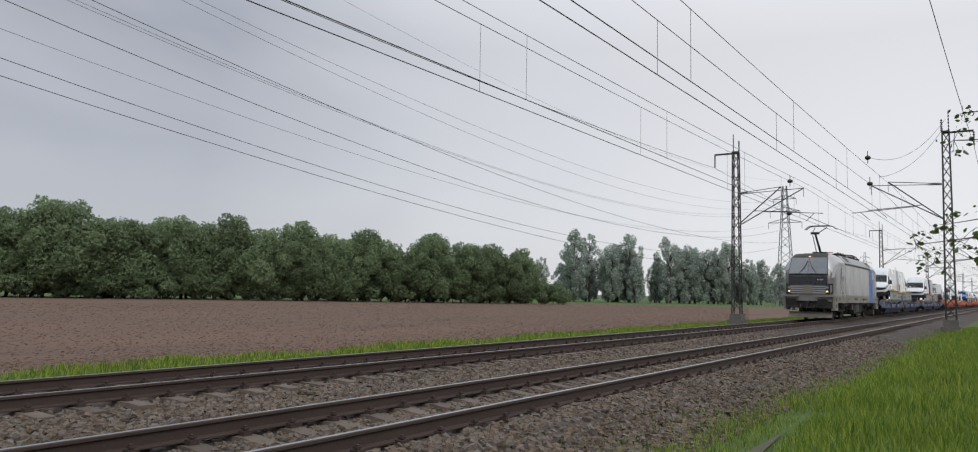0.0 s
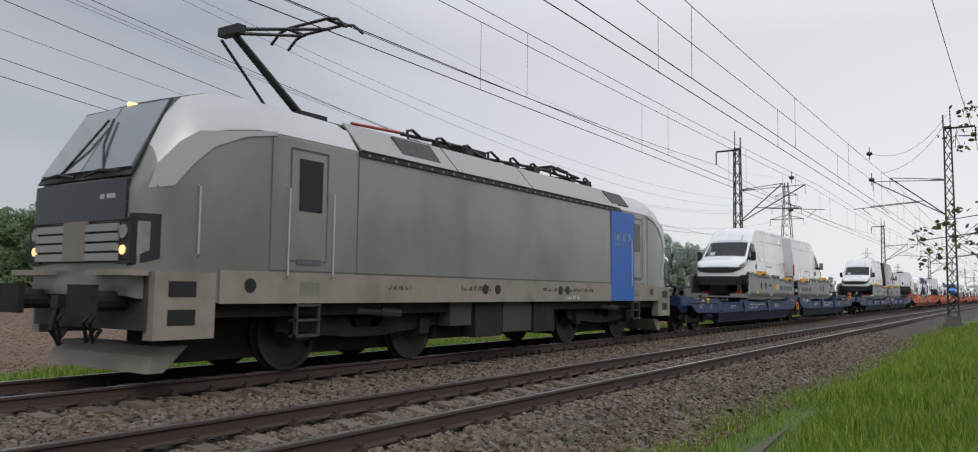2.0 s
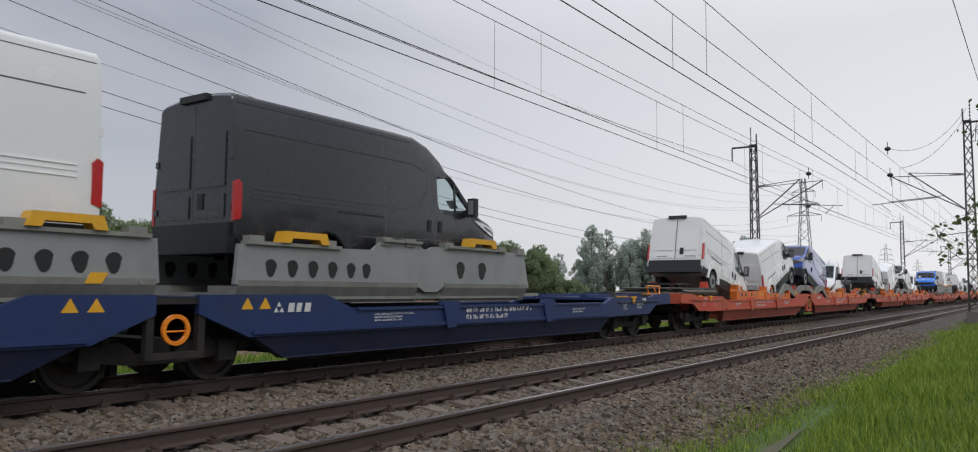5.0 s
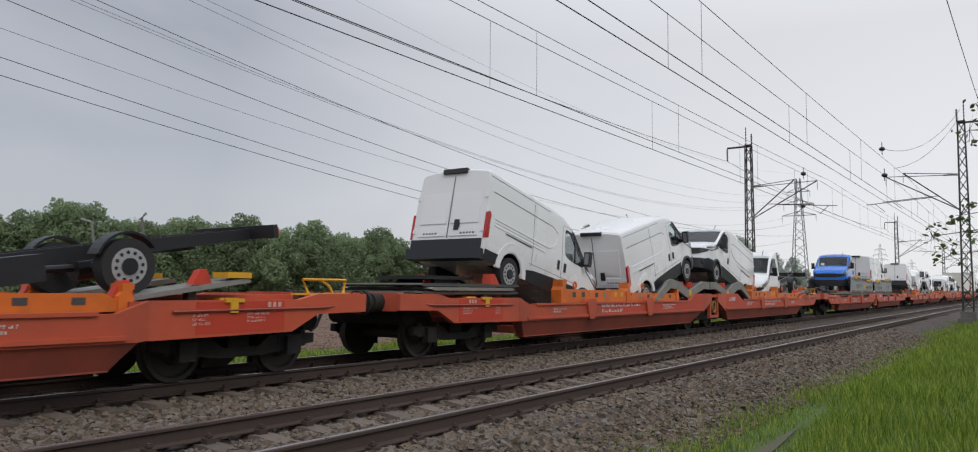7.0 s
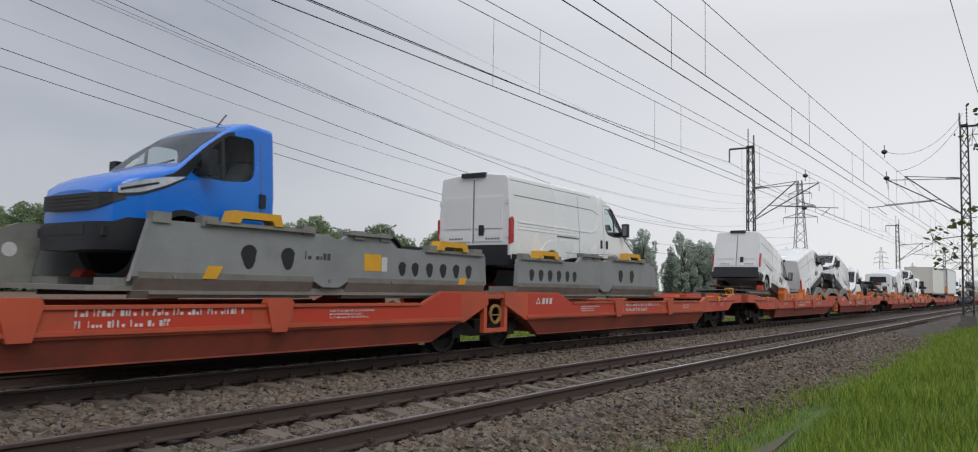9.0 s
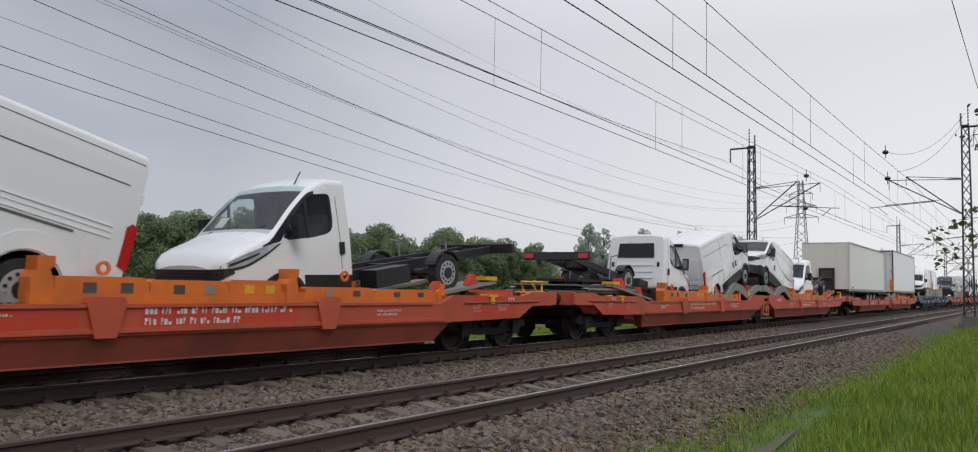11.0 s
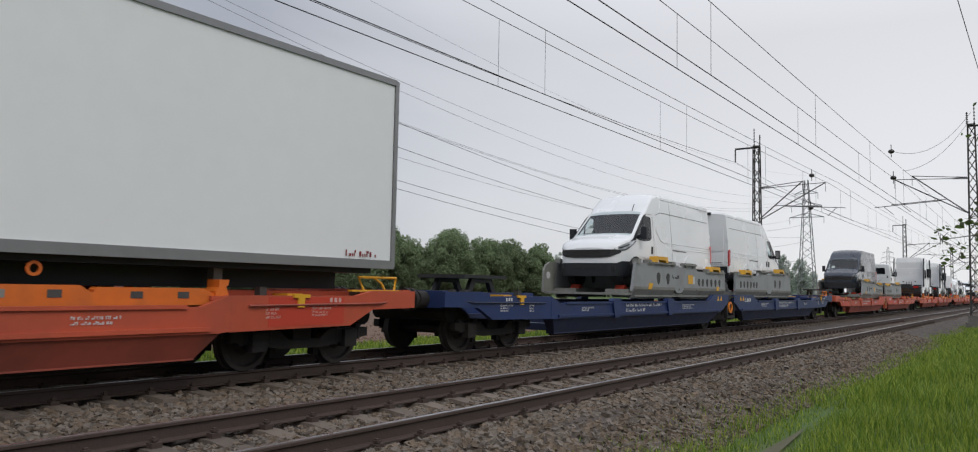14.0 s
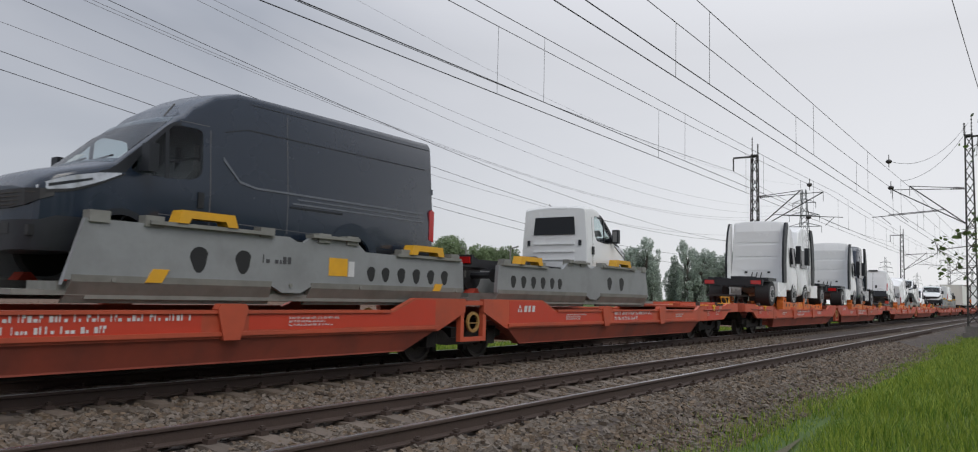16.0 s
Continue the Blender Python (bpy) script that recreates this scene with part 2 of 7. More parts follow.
M_YELLOW = mat("yellow_paint", (0.66, 0.34, 0.015), 0.5, 0, 0.1, 9, 1, dirt=(0.4, 0.25, 0.05), dirt_amount=0.4)
M_GOLD = mat("dull_gold_paint", (0.27, 0.15, 0.04), 0.6, 0, 0.2, 9, 1)
M_GALV = mat("galvanised_tray_steel", (0.29, 0.30, 0.305), 0.5, 0.35, 0.1, 12, 0.8, dirt=(0.20, 0.205, 0.205), dirt_amount=0.6)
M_GALV2 = mat("grey_ramp_steel", (0.235, 0.235, 0.215), 0.6, 0.25, 0.15, 12, 1.2, dirt=(0.13, 0.125, 0.11))
M_TREAD = mat("dark_tread_plate", (0.075, 0.075, 0.072), 0.7, 0.3, 0.25, 18, 2, 0.4, 60)
M_INK = mat("white_lettering", (0.55, 0.55, 0.55), 0.6, 0, 0.15, 20, 2)
M_INKRED = mat("faded_lettering", (0.52, 0.33, 0.29), 0.6, 0, 0.25, 20, 2)
M_DARKINK = mat("dark_lettering", (0.05, 0.05, 0.055), 0.6, 0, 0.15)
M_TYRE = mat("tyre_rubber", (0.022, 0.022, 0.023), 0.85, 0, 0.2, 20, 2, 0.2, 80)
M_RIM = mat("steel_rim", (0.42, 0.42, 0.43), 0.45, 0.4, 0.1, 12, 2)
M_WHITE = mat("white_van_paint", (0.72, 0.73, 0.735), 0.26, 0, 0.02, 0.8, 0.25, coat=0.35, rnd=0.03)
M_VBLUE = mat("royal_blue_van_paint", (0.001, 0.050, 0.34), 0.2, 0, 0.04, 1, 0.3, coat=0.8)
M_CBLUE = mat("bright_blue_cab_paint", (0.006, 0.15, 0.62), 0.25, 0, 0.04, 1, 0.3, coat=0.4)
M_VBLACK = mat("black_van_paint", (0.02, 0.02, 0.023), 0.25, 0, 0.1, coat=0.5)
M_VGREY = mat("slate_van_paint", (0.013, 0.021, 0.036), 0.26, 0, 0.04, 1, 0.3, coat=0.35, spec=0.5)
M_TRIM = mat("dark_plastic_trim", (0.013, 0.015, 0.019), 0.45, 0, 0.15, 14, 1, spec=0.45)
# lighter colour that paints the reflected highlight along the slate van's creases
M_CREASE = mat("painted_crease_highlight", (0.11, 0.12, 0.14), 0.4, 0, 0.1)
M_SEAM = mat("panel_gap_and_crease_shade", (0.10, 0.10, 0.105), 0.7, 0, 0.1)
M_TAIL = mat("red_tail_lamp", (0.42, 0.012, 0.012), 0.18, 0, 0.15, 20, 3, coat=0.5)
M_AMBER = mat("amber_lamp", (0.75, 0.22, 0.02), 0.25, 0, 0.1)
M_TRAILER = mat("cream_trailer_panel", (0.70, 0.70, 0.645), 0.4, 0, 0.03, 3, 0.3, coat=0.1, rnd=0.02)
M_TRAILER2 = mat("white_trailer_panel", (0.76, 0.775, 0.775), 0.35, 0, 0.03, 3, 0.3, coat=0.15)
M_ALU = mat("aluminium_edge", (0.28, 0.28, 0.28), 0.45, 0.6, 0.1, 8, 1)
M_REDTRIM = mat("dark_red_trim", (0.20, 0.02, 0.02), 0.5, 0, 0.1)
M_CHASSIS = mat("black_chassis", (0.017, 0.018, 0.021), 0.5, 0.1, 0.2, 10, 1)
M_COPPER = mat("red_roof_conductor", (0.35, 0.05, 0.03), 0.5, 0, 0.1)
M_PAPER = mat("white_paper", (0.7, 0.7, 0.68), 0.8, 0, 0.05)
M_CHOCK = mat("red_chock_paint", (0.50, 0.045, 0.02), 0.55, 0, 0.18, 9, 1, dirt=(0.22, 0.05, 0.03), dirt_amount=0.7)


# ---- mesh helpers ----
def part(name, bm, material, parent=None, label="", smooth=False, bevel=0.0):
    if bevel:
        bmesh.ops.bevel(bm, geom=[e for e in bm.edges if len(e.link_faces) == 2 and e.calc_face_angle(0) > 0.5],
                        offset=bevel, segments=2, affect="EDGES", profile=0.6)
    bmesh.ops.recalc_face_normals(bm, faces=bm.faces)
    me = bpy.data.meshes.new(name)
    bm.to_mesh(me)
    bm.free()
    me.materials.append(material)
    if smooth:
        for p in me.polygons:
            p.use_smooth = True
        me.set_sharp_from_angle(angle=radians(38))
    ob = new(name, me)
    if parent:
        ob.parent = parent
    if label:
        ob["label"] = label
    return ob


def thing(name, label, category, group="", kind=""):
    return tagged(new(name), label, category, group, kind)


def bm_new():
    return bmesh.new()


def box(bm, x0, x1, y0, y1, z0, z1, m=None):
    v = [bm.verts.new((x, y, z)) for x in (x0, x1) for y in (y0, y1) for z in (z0, z1)]
    for f in ((0, 1, 3, 2), (4, 6, 7, 5), (0, 4, 5, 1), (2, 3, 7, 6), (0, 2, 6, 4), (1, 5, 7, 3)):
        bm.faces.new([v[i] for i in f])
    if m:
        bmesh.ops.transform(bm, matrix=m, verts=v)
    return bm


def prism(bm, pts, y0, y1):
    """A polygon in the xz plane, drawn out from y0 to y1."""
    a = [bm.verts.new((x, y0, z)) for x, z in pts]
    b = [bm.verts.new((x, y1, z)) for x, z in pts]
    n = len(pts)
    bm.faces.new(a)
    bm.faces.new(b[::-1])
    for i in range(n):
        bm.faces.new((a[i], a[(i + 1) % n], b[(i + 1) % n], b[i]))
    return bm


def cyl(bm, p0, p1, r, seg=10, r1=None):
    p0, p1 = Vector(p0), Vector(p1)
    d = p1 - p0
    q = d.to_track_quat("Z", "Y").to_matrix()
    r1 = r if r1 is None else r1
    a = [bm.verts.new(p0 + q @ Vector((r * math.cos(2 * math.pi * i / seg), r * math.sin(2 * math.pi * i / seg), 0))) for i in range(seg)]
    b = [bm.verts.new(p1 + q @ Vector((r1 * math.cos(2 * math.pi * i / seg), r1 * math.sin(2 * math.pi * i / seg), 0))) for i in range(seg)]
    for i in range(seg):
        bm.faces.new((a[i], a[(i + 1) % seg], b[(i + 1) % seg], b[i]))
    bm.faces.new(a[::-1])
    bm.faces.new(b)
    return bm


def tube(bm, pts, r, seg=6):
    """A round bar bent along the points, in one piece."""
    pts = [Vector(p) for p in pts]
    rings = []
    for k, p in enumerate(pts):
        d = (pts[min(k + 1, len(pts) - 1)] - pts[max(k - 1, 0)]).normalized()
        u = d.cross(Vector((0, 0, 1)) if abs(d.z) < 0.95 else Vector((0, 1, 0))).normalized()
        w = d.cross(u)
        rings.append([bm.verts.new(p + (u * math.cos(2 * math.pi * i / seg) + w * math.sin(2 * math.pi * i / seg)) * r) for i in range(seg)])
    for a, b in zip(rings, rings[1:]):
        for i in range(seg):
            bm.faces.new((a[i], a[(i + 1) % seg], b[(i + 1) % seg], b[i]))
    bm.faces.new(rings[0][::-1])
    bm.faces.new(rings[-1])
    return bm


def loft(bm, rings):
    """Closed rings with the same number of points, skinned, the ends closed."""
    vs = [[bm.verts.new(p) for p in r] for r in rings]
    n = len(rings[0])
    for a, b in zip(vs, vs[1:]):
        for i in range(n):
            bm.faces.new((a[i], a[(i + 1) % n], b[(i + 1) % n], b[i]))
    bm.faces.new(vs[0][::-1])
    bm.faces.new(vs[-1])
    return bm


def ring_xz(bm, c, r, w, seg=20, y=0.05):
    """A hoop of square section round the y axis."""
    rings = []
    for i in range(seg):
        a = 2 * math.pi * i / seg
        d = Vector((math.cos(a), 0, math.sin(a)))
        c0 = Vector(c) + d * r
        rings.append([bm.verts.new(c0 + d * s * w + Vector((0, t * y, 0))) for s, t in ((-1, -1), (1, -1), (1, 1), (-1, 1))])
    for i in range(seg):
        a, b = rings[i], rings[(i + 1) % seg]
        for k in range(4):
            bm.faces.new((a[k], a[(k + 1) % 4], b[(k + 1) % 4], b[k]))
    return bm


def plate(bm, pts, off):
    """A thin slab on a four-cornered outline, off thick along its normal."""
    p = [Vector(q) for q in pts]
    nrm = (p[1] - p[0]).cross(p[-1] - p[0]).normalized() * off
    a = [bm.verts.new(q) for q in p]
    b = [bm.verts.new(q + nrm) for q in p]
    n = len(p)
    bm.faces.new(a[::-1])
    bm.faces.new(b)
    for i in range(n):
        bm.faces.new((a[i], a[(i + 1) % n], b[(i + 1) % n], b[i]))
    return bm


def soup(name, verts, faces, material, smooth=False):
    me = bpy.data.meshes.new(name)
    me.from_pydata(verts, [], faces)
    me.materials.append(material)
    if smooth:
        me.polygons.foreach_set("use_smooth", [True] * len(me.polygons))
    return new(name, me)


RIDERS = []                      # (thing, place along the train at 0 s, y, z, rx, ry, rz)


def ride(ob, s, z=0.0, ry=0.0, rz=0.0, y=0.0):
    RIDERS.append((ob, s, YC + y, z, ry, rz))
    return ob


# ---- ground, field, ballast ----
g = bm_new()
for x0, x1, y0, y1 in ((-900, 4000, -2500, 3500),):
    v = [g.verts.new(p) for p in ((x0, y0, -0.5), (x1, y0, -0.5), (x1, y1, -0.5), (x0, y1, -0.5))]
    g.faces.new(v)
tagged(part("ground", g, M_GROUND), "green grassy ground reaching to the horizon", "ground", kind="structure")

g = bm_new()
v = [g.verts.new(p) for p in ((-200, 16.6, -0.49), (145, 16.6, -0.49), (145, 34, -0.49), (134, 66, -0.49), (60, 118, -0.49), (-200, 190, -0.49))]
g.faces.new(v)
bmesh.ops.triangulate(g, faces=g.faces)
tagged(part("field", g, M_FIELD), "bare brown ploughed field beside the railway", "field", kind="structure")

# ballast bed with two tracks, one section drawn out along x
SECTION = [(2.9, -0.52), (3.35, -0.47), (3.9, -0.32), (4.35, -0.20), (YN - 0.95, -0.19), (YN - 0.8, -0.222), (YN + 1.3, -0.23), (7.3, -0.22), (8.5, -0.25),
           (YC - 1.45, -0.245), (YC + 1.3, -0.235), (12.2, -0.26), (13.0, -0.4), (13.6, -0.52)]


def bed_z(y):
    return float(np.interp(y, [p[0] for p in SECTION], [p[1] for p in SECTION]))


g = bm_new()
xs = [-60 + 2.0 * i for i in range(80)] + [110, 140, 200, 300, 500, 900, 1600]
rows = []
for x in xs:
    rows.append([g.verts.new((x, y + 0.10 * noise.noise((x * 0.6, y, 3.0)), z + 0.035 * noise.noise((x * 0.9, y * 2, 0)) if 2.9 < y < 13.6 else z)) for y, z in SECTION])
for a, b in zip(rows, rows[1:]):
    for i in range(len(SECTION) - 1):
        g.faces.new((a[i], a[i + 1], b[i + 1], b[i]))
tagged(part("ballast_bed", g, M_BALLAST, smooth=True), "brown-grey ballast bed under two tracks", "track bed", kind="structure")

g = bm_new()
pts = [(-3.0, 2.17), (3.0, 2.17), (7, 2.42), (8.6, 2.49), (9.8, 2.53), (10.8, 2.58)]
for (xa, ya), (xb, yb) in zip(pts, pts[1:]):
    wa, wb = 0.10 * min(1, (10.9 - xa) / 2.5) + 0.005, 0.10 * min(1, (10.9 - xb) / 2.5) + 0.005
    g.faces.new([g.verts.new(p) for p in ((xa, ya - wa, -0.47), (xb, yb - wb, -0.47), (xb, yb + wb, -0.47), (xa, ya + wa, -0.47))])
tagged(part("footpath", g, M_DIRT), "narrow trodden dirt path through grass", "path", kind="structure")

# rails
PROFILE = [(-0.075, -0.165), (0.075, -0.165), (0.075, -0.152), (0.012, -0.135), (0.010, -0.045), (0.036, -0.03), (0.036, -0.006), (0.026, 0.0),
           (-0.026, 0.0), (-0.036, -0.006), (-0.036, -0.03), (-0.010, -0.045), (-0.012, -0.135), (-0.075, -0.152)]
for track, yc in (("track_near", YN), ("track_far", YC)):
    tr = tagged(new(track), "railway track of rusty rails on concrete sleepers", "railway track", kind="structure")
    for s in (-0.7535, 0.7535):
        g = bm_new()
        loft(g, [[(x, yc + s + y, z) for y, z in PROFILE] for x in (-60, 20, 100, 1600)])
        rail = part("rail", g, M_RAIL, tr)
        g = bm_new()
        box(g, -60, 1600, yc + s - 0.024, yc + s + 0.024, 0.0, 0.003)
        part("rail_head", g, M_RAILTOP, rail, "polished running surface")
    # sleepers
    g = bm_new()
    secs = [(-1.3, -0.20), (-0.95, -0.185), (-0.55, -0.185), (-0.3, -0.215), (0.3, -0.215), (0.55, -0.185), (0.95, -0.185), (1.3, -0.20)]
    loft(g, [[(-0.13, y, -0.30), (0.13, y, -0.30), (0.105, y, z), (-0.105, y, z)] for y, z in secs])
    first = part("sleeper", g, M_SLEEPER, tr)
    first.location = (4.06 - 0.609 * 20, yc, 0)
    for i in range(1, 140):
        ob = new("sleeper", first.data)
        ob.parent = tr
        ob.matrix_basis = pose(4.06 + 0.609 * (i - 20), yc + 0.01 * random.uniform(-1, 1), 0.006 * random.uniform(-1, 1), 0, 0, random.uniform(-0.5, 0.5))
    V, F = [], []
    for i in range(140, 700):
        x = 4.06 + 0.609 * (i - 20)
        n = len(V)
        V += [(x - 0.11, yc - 1.3, -0.2), (x + 0.11, yc - 1.3, -0.2), (x + 0.11, yc + 1.3, -0.2), (x - 0.11, yc + 1.3, -0.2)]
        F += [(n, n + 1, n + 2, n + 3)]
    ob = soup("far_sleepers", V, F, M_SLEEPER)
    ob.parent = tr
    ob["kind"] = "stuff"
    # rail fastenings
    g = bm_new()
    for i in range(8, 95):
        x = 4.06 + 0.609 * (i - 20)
        for s in (-0.7535, 0.7535):
            for e in (-1, 1):
                y = yc + s + e * 0.115
                box(g, x - 0.05, x + 0.05, y - 0.045, y + 0.045, -0.185, -0.135)
                box(g, x - 0.018, x + 0.018, y - 0.018, y + 0.018, -0.135, -0.09)
                box(g, x - 0.028, x + 0.028, y - 0.03, y + 0.03, -0.125, -0.105)
    ob = part("rail_fastenings", g, M_RAIL, tr)
    ob["kind"] = "stuff"

# loose ballast stones
rng = np.random.default_rng(5)
STONE_V = np.array([(-1, -.7, -.5), (1, -.8, -.6), (.9, .8, -.5), (-.8, .9, -.6), (-.6, -.6, .6), (.7, -.5, .75), (.5, .7, .5), (-.7, .5, .7)])
STONE_F = np.array([(0, 3, 2, 1), (4, 5, 6, 7), (0, 1, 5, 4), (1, 2, 6, 5), (2, 3, 7, 6), (3, 0, 4, 7)])


def stones(name, n, x0, x1, ylo, yhi, power, rmin, rmax, label, skip=()):
    x = x0 + (x1 - x0) * rng.random(n) ** power
    y = rng.uniform(ylo, yhi, n)
    z = np.interp(y, [p[0] for p in SECTION], [p[1] for p in SECTION])
    r = rng.uniform(rmin, rmax, n) * (1 + 0.012 * np.maximum(0, x - 8))
    V = STONE_V[None] * rng.uniform(0.6, 1.15, (n, 8, 3)) * r[:, None, None] * np.array([1.1, 1, 0.75])
    ang = rng.uniform(0, 6.28, n)
    tilt = rng.uniform(-0.7, 0.7, n)
    c, s = np.cos(tilt), np.sin(tilt)
    V = np.stack([V[..., 0] * c[:, None] - V[..., 2] * s[:, None], V[..., 1], V[..., 0] * s[:, None] + V[..., 2] * c[:, None]], -1)
    c, s = np.cos(ang), np.sin(ang)
    V = np.stack([V[..., 0] * c[:, None] - V[..., 1] * s[:, None], V[..., 0] * s[:, None] + V[..., 1] * c[:, None], V[..., 2]], -1)
    V += np.stack([x, y, z + r * rng.uniform(-0.1, 0.5, n)], -1)[:, None]
    # none on the sleepers' ends or rails
    keep = np.ones(n, bool)
    for yc in (YN, YC):
        ph = np.abs(((x - 4.06) / 0.609 + 0.5) % 1 - 0.5) * 0.609
        bare = rng.random(n) < (0.72 if yc == YN else 0.9)
        keep &= ~(bare & (y - yc > (-0.85 if yc == YN else -1.42)) & (y - yc < 1.40) & (ph < (0.13 if yc == YN else 0.15)))
        for e in (-0.7535, 0.7535):
            keep &= np.abs(y - yc - e) > 0.10
    V = V[keep]
    F = (STONE_F[None] + 8 * np.arange(len(V))[:, None, None]).reshape(-1, 4)
    return tagged(soup(name, V.reshape(-1, 3).tolist(), F.tolist(), M_STONE), label, "ballast", kind="stuff")


stones("ballast_between", 26000, 1.0, 34, 6.5, 9.6, 1.25, 0.024, 0.06, "loose brown-grey crushed ballast between the tracks")
stones("ballast_near", 17000, 5.0, 34, 3.05, 5.1, 1.3, 0.022, 0.056, "loose crushed ballast on the near shoulder")
stones("ballast_inner", 15000, 2.0, 34, 5.0, 6.6, 1.25, 0.018, 0.042, "loose crushed ballast between the near rails")
stones("ballast_far", 9000, 2.0, 34, 9.5, 13.3, 1.2, 0.022, 0.042, "crushed ballast round the far track")


def clods(n):
    """Crumbled soil over the field, thinning out with distance."""
    y = 16.9 + 60 * rng.random(n) ** 1.7
    x = y * rng.uniform(0.05, 3.6, n)
    keep = (y < np.interp(x, [0, 60, 134], [125, 112, 62])) & (x < 140)
    x, y = x[keep], y[keep]
    n = len(x)
    r = rng.uniform(0.012, 0.034, n) * (1 + 0.018 * np.maximum(0, y - 20))
    V = STONE_V[None] * rng.uniform(0.5, 1.2, (n, 8, 3)) * r[:, None, None] * np.array([1.5, 1, 0.55])
    ang = rng.uniform(-0.5, 0.5, n)
    c, s = np.cos(ang), np.sin(ang)
    V = np.stack([V[..., 0] * c[:, None] - V[..., 1] * s[:, None], V[..., 0] * s[:, None] + V[..., 1] * c[:, None], V[..., 2]], -1)
    V += np.stack([x, y, -0.485 + 0 * x], -1)[:, None]
    F = (STONE_F[None] + 8 * np.arange(n)[:, None, None]).reshape(-1, 4)
    tagged(soup("soil_clods", V.reshape(-1, 3).tolist(), F.tolist(), M_CLOD), "crumbled brown clods of soil on the field", "soil", kind="stuff")


clods(46000)


# grass
def blades(name, n, place, hmin, hmax, wid, label, lean=0.5):
    x, y, z, k = place(n)
    n = len(x)
    h = rng.uniform(hmin, hmax, n) * k
    a = rng.uniform(0, 6.28, n)
    l = rng.uniform(0.1, lean, n) * h
    w = wid * rng.uniform(0.6, 1.3, n) * (1 + 0.035 * np.maximum(0, x - 8))
    dx, dy = np.cos(a), np.sin(a)
    b = rng.uniform(0, 6.28, n)
    px, py = np.cos(b) * w, np.sin(b) * w
    V = np.stack([np.stack([x - px, y - py, z], -1), np.stack([x + px, y + py, z], -1),
                  np.stack([x + dx * l * 0.35 + px * 0.8, y + dy * l * 0.35 + py * 0.8, z + h * 0.6], -1),
                  np.stack([x + dx * l * 0.35 - px * 0.8, y + dy * l * 0.35 - py * 0.8, z + h * 0.6], -1),
                  np.stack([x + dx * l, y + dy * l, z + h], -1)], 1)
    i = 5 * np.arange(n)
    F = [(k, k + 1, k + 2, k + 3) for k in i.tolist()] + [(k + 3, k + 2, k + 4) for k in i.tolist()]
    return tagged(soup(name, V.reshape(-1, 3).tolist(), F, M_GRASS), label, "grass", kind="stuff")


def verge(n):
    x = -3 + 60 * rng.random(n) ** 1.6
    y = rng.uniform(-4.0, 4.3, n)
    edge = 3.18 + 0.10 * np.sin(x * 0.55) + 0.10 * np.sin(x * 1.9 + 1) + np.interp(x, [5, 8, 12, 20, 40], [1.08, 0.86, 0.52, 0.3, 0.5])
    wild = rng.random(n)
    path = np.interp(x, [3, 7, 10, 14, 19], [2.17, 2.42, 2.54, 2.77, 3.02])
    pw = np.interp(x, [3, 9, 11], [0.20, 0.17, 0.04]) * rng.uniform(0.5, 1.15, n)
    keep = (y < edge - 0.35) | ((wild < 0.5) & (y < edge)) | ((wild < 0.07) & (y < edge + 0.45))
    keep &= np.abs(y - path) > pw
    near_edge = np.clip((edge - y) / 1.3, 0.35, 1.0)
    lump = np.array([noise.noise((a * 0.5, b * 0.8, 7)) for a, b in zip(x.tolist(), y.tolist())])
    k = near_edge * (1.0 + 0.6 * lump) * np.where(x < 13, np.clip(np.abs(y - path) / 0.55, 0.3, 1.0), 1.0)
    z = np.interp(y, [2.9, 3.4, 4.2], [-0.5, -0.46, -0.30])
    return x[keep], y[keep], z[keep], k[keep]


def strip(n):
    x = -3 + 85 * rng.random(n) ** 1.3
    y = rng.uniform(13.2, 17.2, n)
    edge = 16.6 + 0.5 * np.sin(x * 0.7) + 0.3 * np.sin(x * 2.3)
    keep = (y < edge) & (y > 13.3 + 0.25 * np.sin(x * 1.7))
    return x[keep], y[keep], np.full(keep.sum(), -0.5), np.ones(keep.sum())


blades("verge_grass", 230000, verge, 0.12, 0.33, 0.0042, "tall fresh green grass on the verge", 0.7)
blades("field_edge_grass", 52000, strip, 0.08, 0.22, 0.009, "green grass strip along the field", 0.6)


